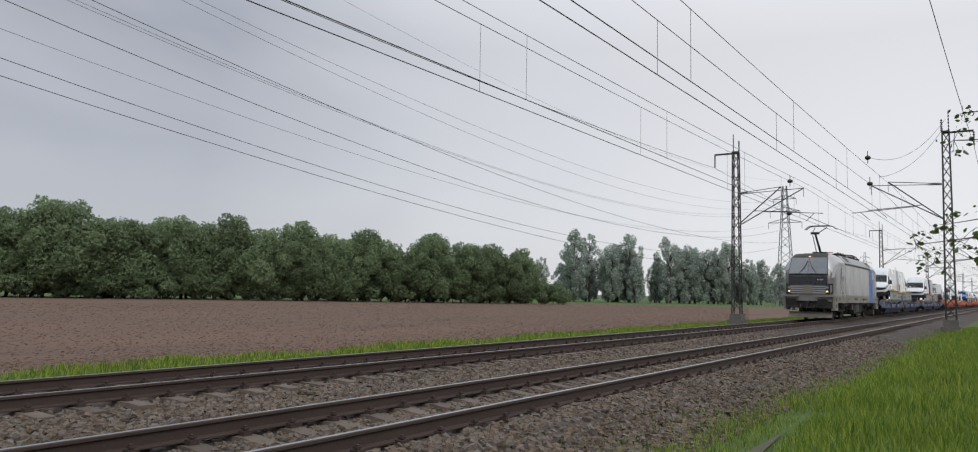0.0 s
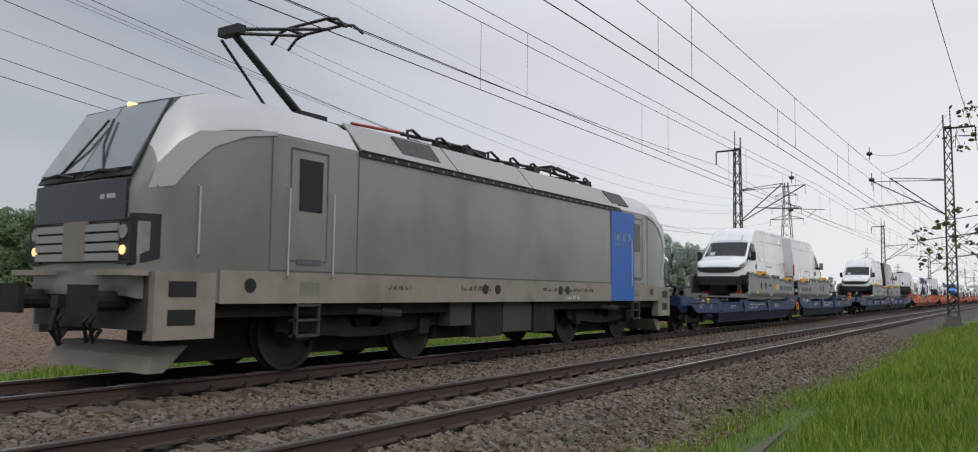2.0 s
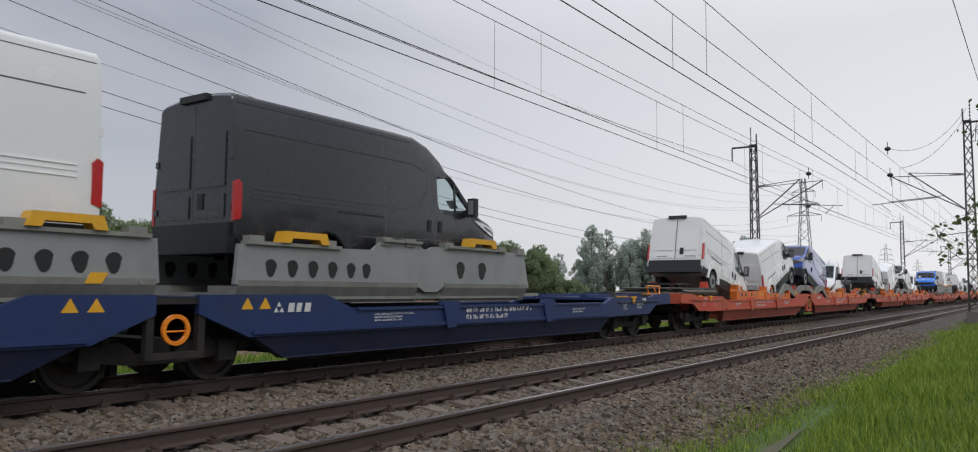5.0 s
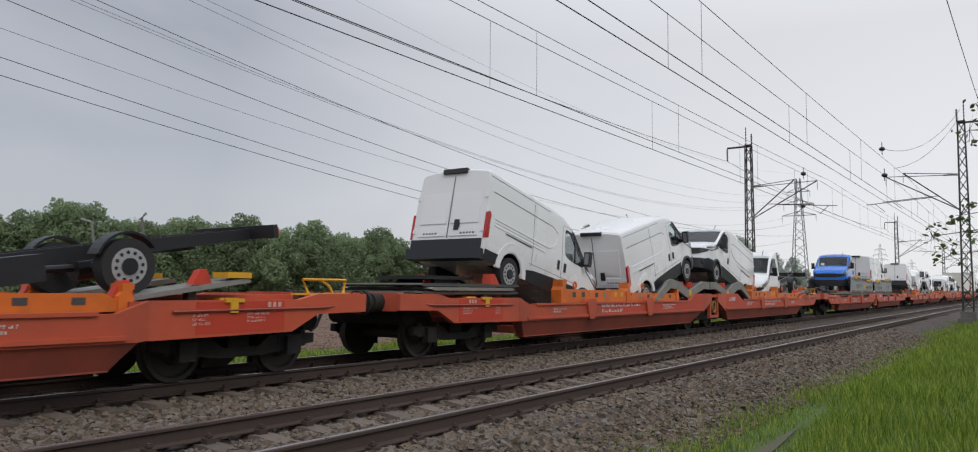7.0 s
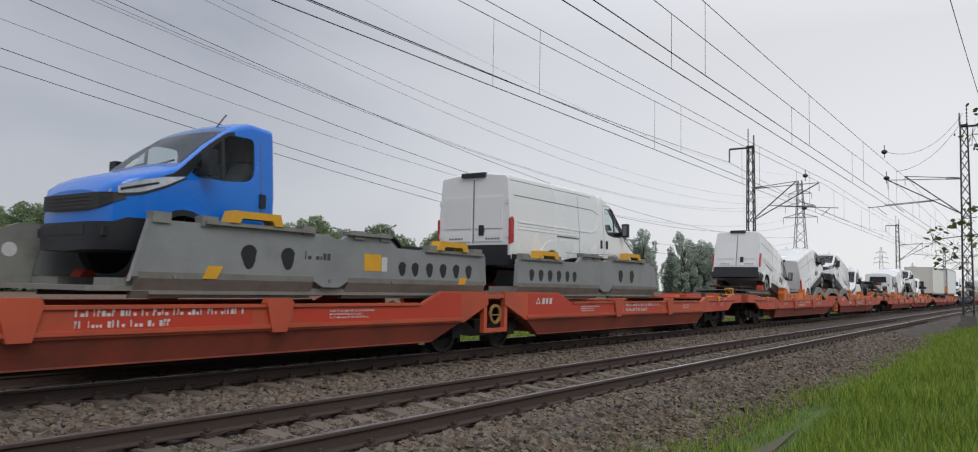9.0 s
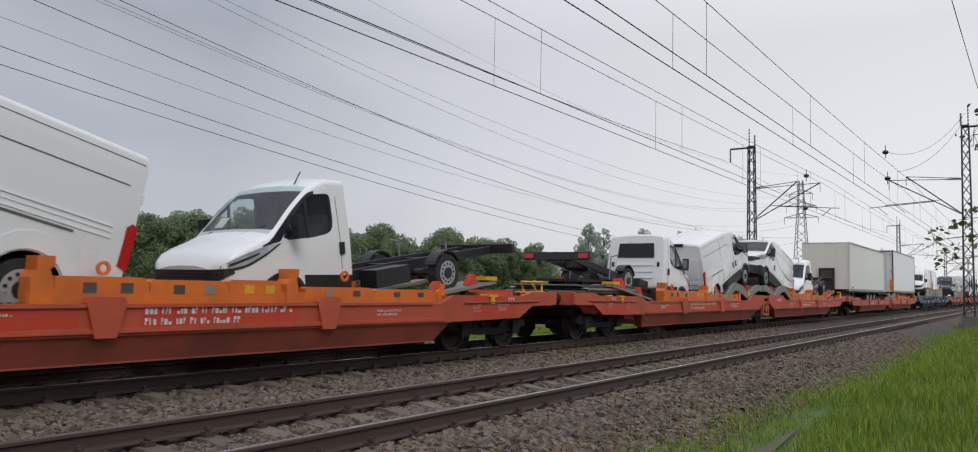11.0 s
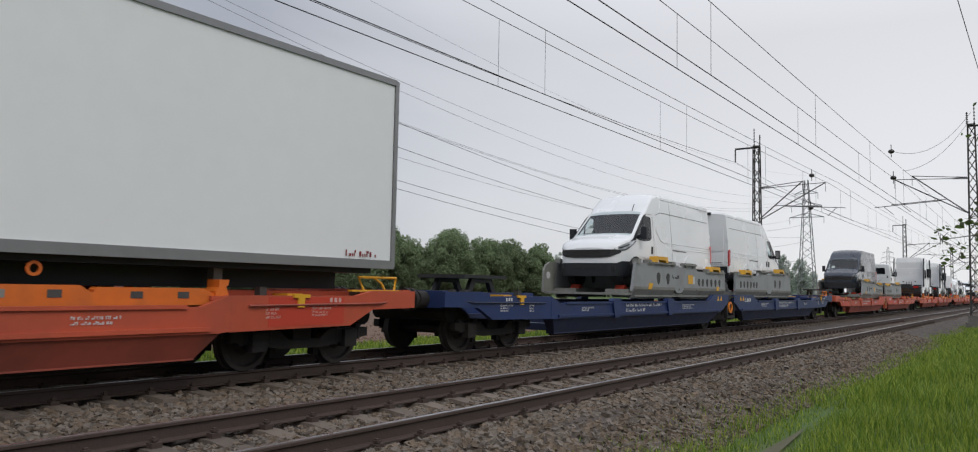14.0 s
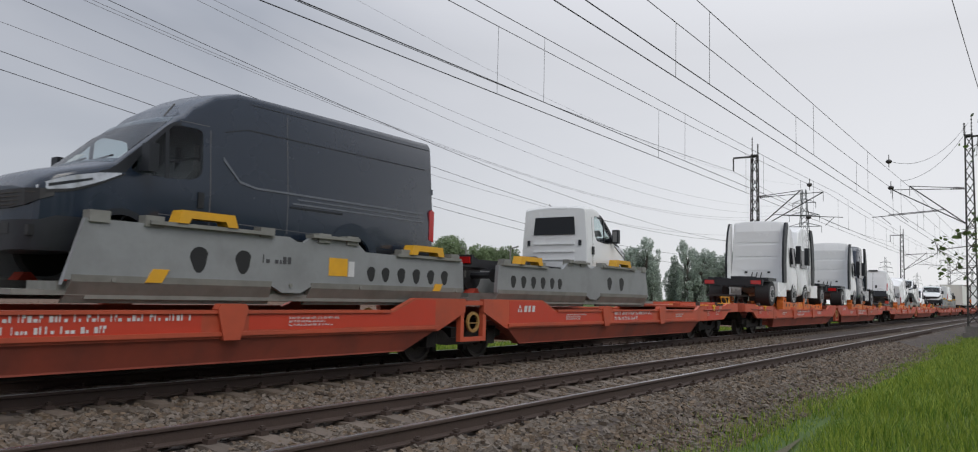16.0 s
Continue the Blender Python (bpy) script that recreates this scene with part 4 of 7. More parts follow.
# ---- locomotive ----
def locomotive():
    root = thing("electric_locomotive", "grey electric locomotive with blue stripe and raised pantograph", "locomotive")
    W = 1.47

    def sec(x, w, zb, zg, wr, zr):
        return [(x, -w, zb), (x, -w, zb + (zg - zb) * .5), (x, -w + 0.015, zg - 0.05), (x, -w * .985, zg), (x, -(w * .5 + wr * .5), zg + (zr - zg) * .62), (x, -wr, zr - 0.03), (x, -wr * .5, zr), (x, 0, zr + 0.012),
                (x, wr * .5, zr), (x, wr, zr - 0.03), (x, w * .5 + wr * .5, zg + (zr - zg) * .62), (x, w * .985, zg), (x, w - 0.015, zg - 0.05), (x, w, zb + (zg - zb) * .5), (x, w, zb)]

    LEN = 18.59
    nose = [(0.48, 1.14, 1.15, 2.46, 1.00, 2.62), (0.55, 1.24, 1.12, 2.52, 1.04, 2.76), (0.72, 1.33, 1.10, 2.82, 1.05, 3.14), (0.96, 1.39, 1.08, 3.10, 1.03, 3.60), (1.22, 1.43, 1.08, 3.28, 1.00, 3.85),
            (1.65, 1.46, 1.06, 3.40, 0.98, 4.00), (2.15, W, 1.05, 3.49, 0.96, 4.06), (2.5, W, 1.05, 3.5, 0.95, 4.06)]
    rear = [(LEN - a, *r) for a, *r in nose[::-1]]
    g = bm_new()
    loft(g, [sec(*n) for n in nose] + [sec(4.2, W, 1.05, 3.5, .95, 4.02)])
    part("front_cab_shell", g, M_LOCO, root, smooth=True)
    g = bm_new()
    loft(g, [sec(LEN - 4.2, W, 1.05, 3.5, .95, 4.02)] + [sec(*n) for n in rear])
    part("rear_cab_shell", g, M_LOCO, root, smooth=True)
    g = bm_new()
    loft(g, [sec(x, W - 0.004, 1.05, 3.48, 0.93, 3.93) for x in (4.2, 7.5, 11, LEN - 4.2)])
    part("body_shell", g, M_LOCO, root, smooth=True)
    # central underframe above and between the bogies
    for a, b, z0, w in ((1.3, LEN - 1.3, .86, 1.28), (6.9, LEN - 6.9, .34, .95), (1.6, 6.3, .22, .62), (LEN - 6.3, LEN - 1.6, .22, .62)):
        g = bm_new()
        box(g, a, b, -w, w, z0, 1.08 if z0 > .8 else .87)
        part("underframe", g, M_UNDER, root, bevel=0.03)
    # roof side panels, lighter, in three lengths
    for a, b in ((4.25, 6.9), (6.95, 9.7), (9.75, LEN - 4.25)):
        for s in (-1, 1):
            g = bm_new()
            pts = [(a, s * (W - .02), 3.52), (b, s * (W - .02), 3.52), (b, s * 1.0, 4.02), (a, s * 1.0, 4.02)]
            plate(g, pts if s < 0 else pts[::-1], 0.03)
            part("roof_panel", g, M_ROOF, root, "light grey slanted roof panel")
    for s in (-1, 1):
        g = bm_new()
        box(g, 4.2, LEN - 4.2, s * (W - 0.03), s * (W + 0.012), 3.43, 3.5)
        part("gutter_rail", g, M_BLACK, root, "black rail under the roof edge")
        g = bm_new()
        for k in range(30):
            x = 4.4 + k * 0.335
            box(g, x, x + 0.05, s * (W + 0.005), s * (W + 0.02), 3.445, 3.48)
        part("bolt_row", g, M_ROOF, root)
        for x in (5.4, 14.0):
            g = bm_new()
            pts = [(x, s * (W - .13), 3.62), (x + 1.1, s * (W - .13), 3.62), (x + 1.1, s * 1.06, 3.97), (x, s * 1.06, 3.97)]
            plate(g, pts if s < 0 else pts[::-1], 0.05)
            part("roof_grille", g, M_BLACK, root, "dark roof ventilation grille")
        # silver cab pillar and roof side
        for mirror in (0, 1):
            X = (lambda q: LEN - q) if mirror else (lambda q: q)
            g = bm_new()
            for (n0, n1) in zip(nose[2:], nose[3:]):
                p = sec(*n0)
                q = sec(*n1)
                ids = (3, 4, 5) if s < 0 else (11, 10, 9)
                for i, j in zip(ids, ids[1:]):
                    pts = [Vector((X(v[0]), v[1] * 1.004, v[2] + 0.006)) for v in (p[i], q[i], q[j], p[j])]
                    g.faces.new([g.verts.new(v) for v in pts])
            p, q = sec(*nose[-1]), sec(4.18, W, 1.05, 3.5, .95, 4.02)
            ids = (3, 4, 5) if s < 0 else (11, 10, 9)
            for i, j in zip(ids, ids[1:]):
                g.faces.new([g.verts.new(Vector((X(v[0]), v[1] * 1.004, v[2] + 0.006))) for v in (p[i], q[i], q[j], p[j])])
            # lower end of the pillar sweeps down beside the windscreen
            pil = [(0.62, 2.5), (0.92, 2.56), (1.15, 2.86), (1.45, 3.14), (1.95, 3.36), (2.5, 3.47), (2.5, 3.53), (1.22, 3.32), (0.96, 3.14), (0.70, 2.82)]
            wv = [np.interp(a, [n[0] for n in nose], [n[1] for n in nose]) + 0.006 for a, _ in pil]
            g.faces.new([g.verts.new((X(a), s * w, z)) for (a, z), w in zip(pil, wv)])
            bmesh.ops.remove_doubles(g, verts=g.verts, dist=0.004)
            part("cab_pillar", g, M_SILVER, root, "silver painted pillar", smooth=True)
            # cab door with its window and grab rails
            g = bm_new()
            for a, b, c, d in ((2.78, 3.52, 1.66, 1.68), (2.78, 3.52, 3.33, 3.35), (2.77, 2.79, 1.66, 3.35), (3.51, 3.53, 1.66, 3.35)):
                box(g, min(X(a), X(b)), max(X(a), X(b)), s * W, s * (W + 0.004), c, d)
            door = part("cab_door", g, M_SEAM, root, "flush cab door outlined by gaps")
            g = bm_new()
            box(g, min(X(2.95), X(3.41)), max(X(2.95), X(3.41)), s * (W - .01), s * (W + 0.008), 2.42, 3.2)
            part("door_window", g, M_GLASS, door, "dark door window", bevel=0.004)
            for a in (2.72, 3.62):
                g = bm_new()
                tube(g, [(X(a), s * W, 2.75), (X(a), s * (W + .06), 2.72), (X(a), s * (W + .06), 1.45), (X(a), s * W, 1.42)], 0.014, 6)
                part("grab_rail", g, M_SILVER, door)
            g = bm_new()
            box(g, min(X(2.92), X(3.4)), max(X(2.92), X(3.4)), s * W, s * (W + .012), 1.62, 1.70)
            part("door_sill", g, M_SEAM, door)
            # step ladder
            g = bm_new()
            for a in (2.98, 3.42):
                box(g, X(a) - .02, X(a) + .02, s * (W - .06), s * (W + .0), 0.55, 1.15)
            for z in (0.55, 0.78, 1.0):
                box(g, min(X(2.96), X(3.44)), max(X(2.96), X(3.44)), s * (W - .16), s * (W + .015), z, z + 0.035)
            part("step_ladder", g, M_UNDER2, root)
            g = bm_new()
            box(g, min(X(3.0), X(3.4)), max(X(3.0), X(3.4)), s * (W - .01), s * (W + 0.004), 1.16, 1.36)
            part("step_recess", g, M_BLACK, root)
            # front side skirt with two footholds
            g = bm_new()
            box(g, min(X(0.66), X(1.55)), max(X(0.66), X(1.55)), s * (W - .22), s * (W - .01), 0.60, 1.46)
            sk = part("front_skirt", g, M_LOCO_LOW, root, bevel=0.02)
            for z in (0.78, 1.14):
                g = bm_new()
                box(g, min(X(0.85), X(1.25)), max(X(0.85), X(1.25)), s * (W - .03), s * (W - .004), z, z + .20)
                part("foothold", g, M_BLACK, sk)
            nx, nw = [n[0] for n in nose], [n[1] for n in nose]
            for nm, z0, z1, x0, x1, off, mm in (("lamp_surround", 1.52, 2.18, 0.47, 0.78, 0.006, M_BLACK), ("lamp_housing", 1.62, 2.08, 0.49, 0.66, 0.012, M_LENS)):
                g = bm_new()
                cols = []
                for k in range(6):
                    a = x0 + (x1 - x0) * k / 5
                    y = float(np.interp(a, nx, nw)) + off
                    cols.append((g.verts.new((X(a), s * y, z0 + 0.10 * k / 5)), g.verts.new((X(a), s * y, z1))))
                for c0, c1 in zip(cols, cols[1:]):
                    g.faces.new((c0[0], c1[0], c1[1], c0[1]))
                part(nm, g, mm, root, smooth=True)
            # front grab rail at the corner
            g = bm_new()
            tube(g, [(X(1.25), s * (1.42), 2.6), (X(1.25), s * 1.47, 2.58), (X(1.25), s * 1.47, 1.7), (X(1.25), s * 1.42, 1.66)], 0.014, 6)
            part("corner_rail", g, M_SILVER, root)
        # lower edge band, a seam above it
        g = bm_new()
        box(g, 1.6, LEN - 1.6, s * W, s * (W + 0.004), 1.05, 1.50)
        part("lower_band", g, M_LOCO_LOW, root, "dust-coloured lower body band")
        g = bm_new()
        box(g, 2.4, LEN - 2.4, s * W, s * (W + 0.006), 1.515, 1.53)
        for x in (2.42, 4.2, LEN - 4.2, LEN - 2.42):
            box(g, x - .008, x + .008, s * W, s * (W + 0.006), 1.53, 3.45)
        part("panel_seam", g, M_SEAM, root)
        g = bm_new()
        box(g, 13.75, 15.25, s * W, s * (W + 0.007), 1.06, 3.44)
        stripe = part("blue_stripe", g, M_BLUE, root, "bright blue vertical stripe")
        if s < 0:
            g = bm_new()
            rs = random.Random(4)
            bars(g, 13.95, -W - 0.008, 2.86, 1.1, 0.2, 1, rs, 0.0)
            bars(g, 13.95, -W - 0.008, 2.58, 1.1, 0.06, 1, rs, 0.0)
            part("stripe_lettering", g, M_ROOF, stripe)
            g = bm_new()
            bars(g, 7.1, -W - 0.005, 1.36, 1.0, 0.09, 1, rs, 0.0)
            bars(g, 10.2, -W - 0.005, 1.36, 2.6, 0.08, 1, rs, 0.0)
            bars(g, 5.0, -W - 0.005, 1.34, 0.6, 0.07, 1, rs, 0.0)
            part("side_lettering", g, M_UNDER2, root)
            g = bm_new()
            bars(g, 11.3, -W - 0.006, 1.2, 0.7, 0.1, 1, rs, 0.0)
            part("data_plate", g, M_INK, root)
        for x in (2.1, 7.9, 8.35, 11.0, 11.35, LEN - 2.1):
            g = bm_new()
            cyl(g, (x, s * W, 1.3), (x, s * (W + 0.012), 1.3), 0.1, 16)
            part("socket", g, M_BLACK, root)
        # underframe boxes
        for x0, x1, zz, mt in ((7.75, 8.7, 0.35, M_UNDER), (8.75, 9.9, 0.42, M_UNDER2), (10.0, 10.9, 0.38, M_UNDER), (6.9, 7.6, 0.6, M_UNDER2)):
            g = bm_new()
            box(g, x0, x1, s * 0.75, s * 1.35, zz, 1.06)
            part("underframe_box", g, mt, root, bevel=0.02)
        for x in (4.9, 13.9):
            g = bm_new()
            cyl(g, (x - .5, s * 1.28, 0.92), (x + .5, s * 1.28, 0.86), 0.06, 8)
            cyl(g, (x + .1, s * 1.25, 0.9), (x + .6, s * 1.25, 0.86), 0.1, 10)
            part("yaw_damper", g, M_UNDER2, root)
    # ends
    for mirror in (0, 1):
        X = (lambda q: LEN - q) if mirror else (lambda q: q)
        lo, hi = (lambda a, b: (min(X(a), X(b)), max(X(a), X(b)))), None
        g = bm_new()
        a, b = lo(0.44, 0.52)
        box(g, a, b, -1.10, 1.10, 2.10, 2.62)
        part("front_band", g, M_NAVY, root, "dark band under the windscreen", bevel=0.02)
        for s in (-1, 1):
            g = bm_new()
            pts = [(X(0.475), s * 0.012, 2.76), (X(0.51), s * 1.09, 2.76), (X(1.06), s * 1.01, 3.74), (X(1.02), s * 0.012, 3.74)]
            plate(g, pts if (s < 0) == (mirror == 0) else pts[::-1], -0.03)
            plate(g, pts if (s < 0) == (mirror == 0) else pts[::-1], 0.03)
            part("windscreen", g, M_LOCOSCREEN, root, "slanted windscreen pane")
            for k, z in enumerate((1.585, 1.71, 1.835, 1.96)):
                g = bm_new()
                a, b = lo(0.41, 0.52)
                box(g, a, b, s * 0.24, s * 0.985, z, z + 0.095)
                part("grille_bar", g, M_ROOF, root, bevel=0.015)
            g = bm_new()
            a, b = lo(0.45, 0.60)
            box(g, a, b, s * 0.98, s * 1.19, 1.60, 2.08)
            lampbox = part("headlamp_unit", g, M_BLACK, root, "angular headlamp unit in black surround", bevel=0.02)
            g = bm_new()
            for z0, z1, y0, y1 in ((1.55, 1.59, .93, 1.22), (2.09, 2.13, .93, 1.22), (1.55, 2.13, 1.19, 1.23)):
                box(g, a - .004, b, s * y0, s * y1, z0, z1)
            part("lamp_surround", g, M_BLACK, lampbox)
            g = bm_new()
            cyl(g, (X(0.435), s * 1.07, 1.72), (X(0.46), s * 1.07, 1.72), 0.06, 16)
            part("headlamp", g, M_LAMP if not mirror else M_LENS, lampbox, "glowing warm headlamp")
            g = bm_new()
            cyl(g, (X(0.435), s * 1.07, 1.95), (X(0.46), s * 1.07, 1.95), 0.09, 16)
            part("upper_lamp", g, M_LENS, lampbox)
            # buffer
            g = bm_new()
            cyl(g, (X(0.60), s * 0.875, 1.08), (X(0.12), s * 0.875, 1.08), 0.13, 12)
            a, b = lo(0.04, 0.12)
            box(g, a, b, s * 0.875 - 0.28, s * 0.875 + 0.28, 0.90, 1.28)
            part("buffer", g, M_UNDER, root, "dark rectangular buffer", bevel=0.02)
            g = bm_new()
            a, b = lo(0.3, 0.62)
            box(g, a, b, s * 0.5, s * 1.38, 1.40, 1.47)
            part("footboard", g, M_LOCO_LOW, root, bevel=0.01)
            g = bm_new()
            tube(g, [(X(0.44), s * 0.55, 2.72), (X(0.62), s * 0.22, 3.15), (X(0.84), s * 0.06, 3.55)], 0.018, 5)
            tube(g, [(X(0.43), s * 0.95, 2.72), (X(0.42), s * 0.5, 2.76), (X(0.43), s * 0.12, 2.70)], 0.022, 5)
            part("wiper", g, M_BLACK, root)
        g = bm_new()
        pts = [(X(0.475), -1.13, 2.66), (X(0.475), 1.13, 2.66), (X(1.07), 1.04, 3.775), (X(1.07), -1.04, 3.775)]
        plate(g, pts, 0.012)
        plate(g, pts, -0.012)
        part("window_surround", g, M_BLACK, root, "black surround of the windscreen")
        g = bm_new()
        a, b = lo(0.40, 0.52)
        box(g, a, b, -0.26, 0.26, 1.58, 2.10)
        part("front_panel", g, M_FRONTP, root, "dusty centre panel", bevel=0.02)
        g = bm_new()
        a, b = lo(0.46, 0.52)
        box(g, a, b, -1.1, 1.1, 1.56, 2.08)
        part("grille_back", g, M_BLACK, root)
        g = bm_new()
        a, b = lo(0.62, 0.95)
        box(g, a, b, -1.33, 1.33, 0.72, 1.45)
        part("buffer_beam", g, M_UNDER2, root, bevel=0.03)
        g = bm_new()
        p = [(X(0.98), 0.50), (X(0.84), 0.38), (X(0.78), 0.17), (X(1.0), 0.17), (X(1.35), 0.50)]
        prism(g, p, -1.2, 1.2)
        part("snow_plough", g, M_LOCO_LOW, root, "grey snow plough", bevel=0.01)
        g = bm_new()
        a, b = lo(0.2, 0.62)
        box(g, a, b, -0.09, 0.09, 0.98, 1.14)
        tube(g, [(X(0.25), 0, 1.0), (X(0.2), 0.05, 0.7), (X(0.35), 0.1, 0.5)], 0.04, 6)
        for y in (-0.35, 0.3, 0.42, -0.5):
            tube(g, [(X(0.6), y, 1.1), (X(0.42), y + .03, 0.8), (X(0.5), y + .08, 0.55), (X(0.62), y + .12, 0.7)], 0.03, 6)
        part("coupling", g, M_BLACK, root)
        g = bm_new()
        cyl(g, (X(1.07), 0, 3.815), (X(1.3), 0, 3.815), 0.04, 14)
        part("top_lamp", g, M_LAMP if not mirror else M_LENS, root)
        # dark cap between the windscreen and the roof
        g = bm_new()
        for n0, n1 in zip(nose[3:], nose[4:7]):
            p, q = sec(*n0), sec(*n1)
            for i in (5, 6, 7, 8):
                g.faces.new([g.verts.new((X(v[0]), v[1], v[2] + 0.008)) for v in (p[i], q[i], q[i + 1], p[i + 1])])
        bmesh.ops.remove_doubles(g, verts=g.verts, dist=0.004)
        part("roof_cap", g, M_UNDER2, root, "dark cab roof cap", smooth=True)
        if not mirror:
            g = bm_new()
            rs = random.Random(9)
            a, b = 0.434, 0.44
            y = -0.86
            for k in range(7):
                if k != 4:
                    box(g, a, b, y + k * 0.05, y + k * 0.05 + 0.03, 2.38, 2.44)
            part("number_bars", g, M_INK, root, "small row of white bars")
    bogie(root, 4.9, 3.0, 0.6, True)
    bogie(root, 14.06, 3.0, 0.6, True)
    # roof gear
    g = bm_new()
    for k in range(14):
        x = 6.6 + k * 0.62
        insulator(g, (x, random.uniform(-.5, .5), 3.98), (x, random.uniform(-.4, .4), 4.28), 0.06)
    for y in (-0.55, -0.1, 0.4):
        tube(g, [(6.3, y, 4.25), (8.4, y, 4.32), (9.2, y, 4.2), (11.5, y, 4.3), (14.4, y, 4.22)], 0.035, 6)
    box(g, 7.7, 9.3, -0.5, -0.2, 4.2, 4.36)
    box(g, 10.4, 11.3, 0.0, 0.5, 4.0, 4.26)
    for k in range(9):
        x = 6.3 + k * 0.92
        tube(g, [(x, -0.75, 4.02), (x, -0.7, 4.30), (x + 0.25, -0.62, 4.36), (x + 0.6, -0.6, 4.24)], 0.03, 6)
        box(g, x - 0.05, x + 0.22, -0.82, -0.6, 4.02, 4.12 + 0.06 * (k % 3))
    part("roof_gear", g, M_BLACK, root, "black insulators and conductors on the roof")
    # folded rear pantograph
    g = bm_new()
    for y in (-0.5, 0.5):
        tube(g, [(12.0, y * .6, 4.15), (13.8, y, 4.35), (12.4, y, 4.42)], 0.035, 6)
    for x in (12.2, 12.5):
        tube(g, [(x, -0.85, 4.3), (x, -0.55, 4.45), (x, 0.55, 4.45), (x, 0.85, 4.3)], 0.03, 6)
    tube(g, [(11.8, -0.4, 4.1), (14.2, -0.4, 4.1)], 0.04, 6)
    tube(g, [(11.8, 0.4, 4.1), (14.2, 0.4, 4.1)], 0.04, 6)
    part("folded_pantograph", g, M_BLACK, root)
    g = bm_new()
    tube(g, [(5.2, -.3, 4.28), (6.7, -.3, 4.35)], 0.03, 6)
    part("roof_conductor", g, M_COPPER, root)
    # raised pantograph
    g = bm_new()
    kn = (2.75, 0, 5.35)
    for y in (-0.45, 0.45):
        tube(g, [(4.0, y, 4.12), (5.6, y, 4.12)], 0.04, 6)
    box(g, 3.9, 4.5, -0.4, 0.4, 4.05, 4.25)
    for x in (4.0, 5.5):
        for y in (-.45, .45):
            insulator(g, (x, y, 3.95), (x, y, 4.14), 0.07)
    cyl(g, (4.35, 0, 4.2), kn, 0.075, 8, 0.06)
    tube(g, [(3.75, .12, 4.15), (2.65, .12, 5.2)], 0.025, 6)
    for y in (-0.35, 0.35):
        tube(g, [(kn[0], y * .5, kn[2]), (4.55, y, 5.84)], 0.03, 6)
    box(g, kn[0] - .08, kn[0] + .08, -0.25, 0.25, kn[2] - .07, kn[2] + .07)
    for x in (4.35, 4.75):
        tube(g, [(x, -0.95, 5.72), (x, -0.72, 5.90), (x, -0.5, 5.95), (x, 0.5, 5.95), (x, 0.72, 5.90), (x, 0.95, 5.72)], 0.028, 6)
    for y in (-.5, .5):
        tube(g, [(4.35, y, 5.93), (4.75, y, 5.93)], 0.03, 6)
    part("raised_pantograph", g, M_BLACK, root, "raised single-arm pantograph")
    return root


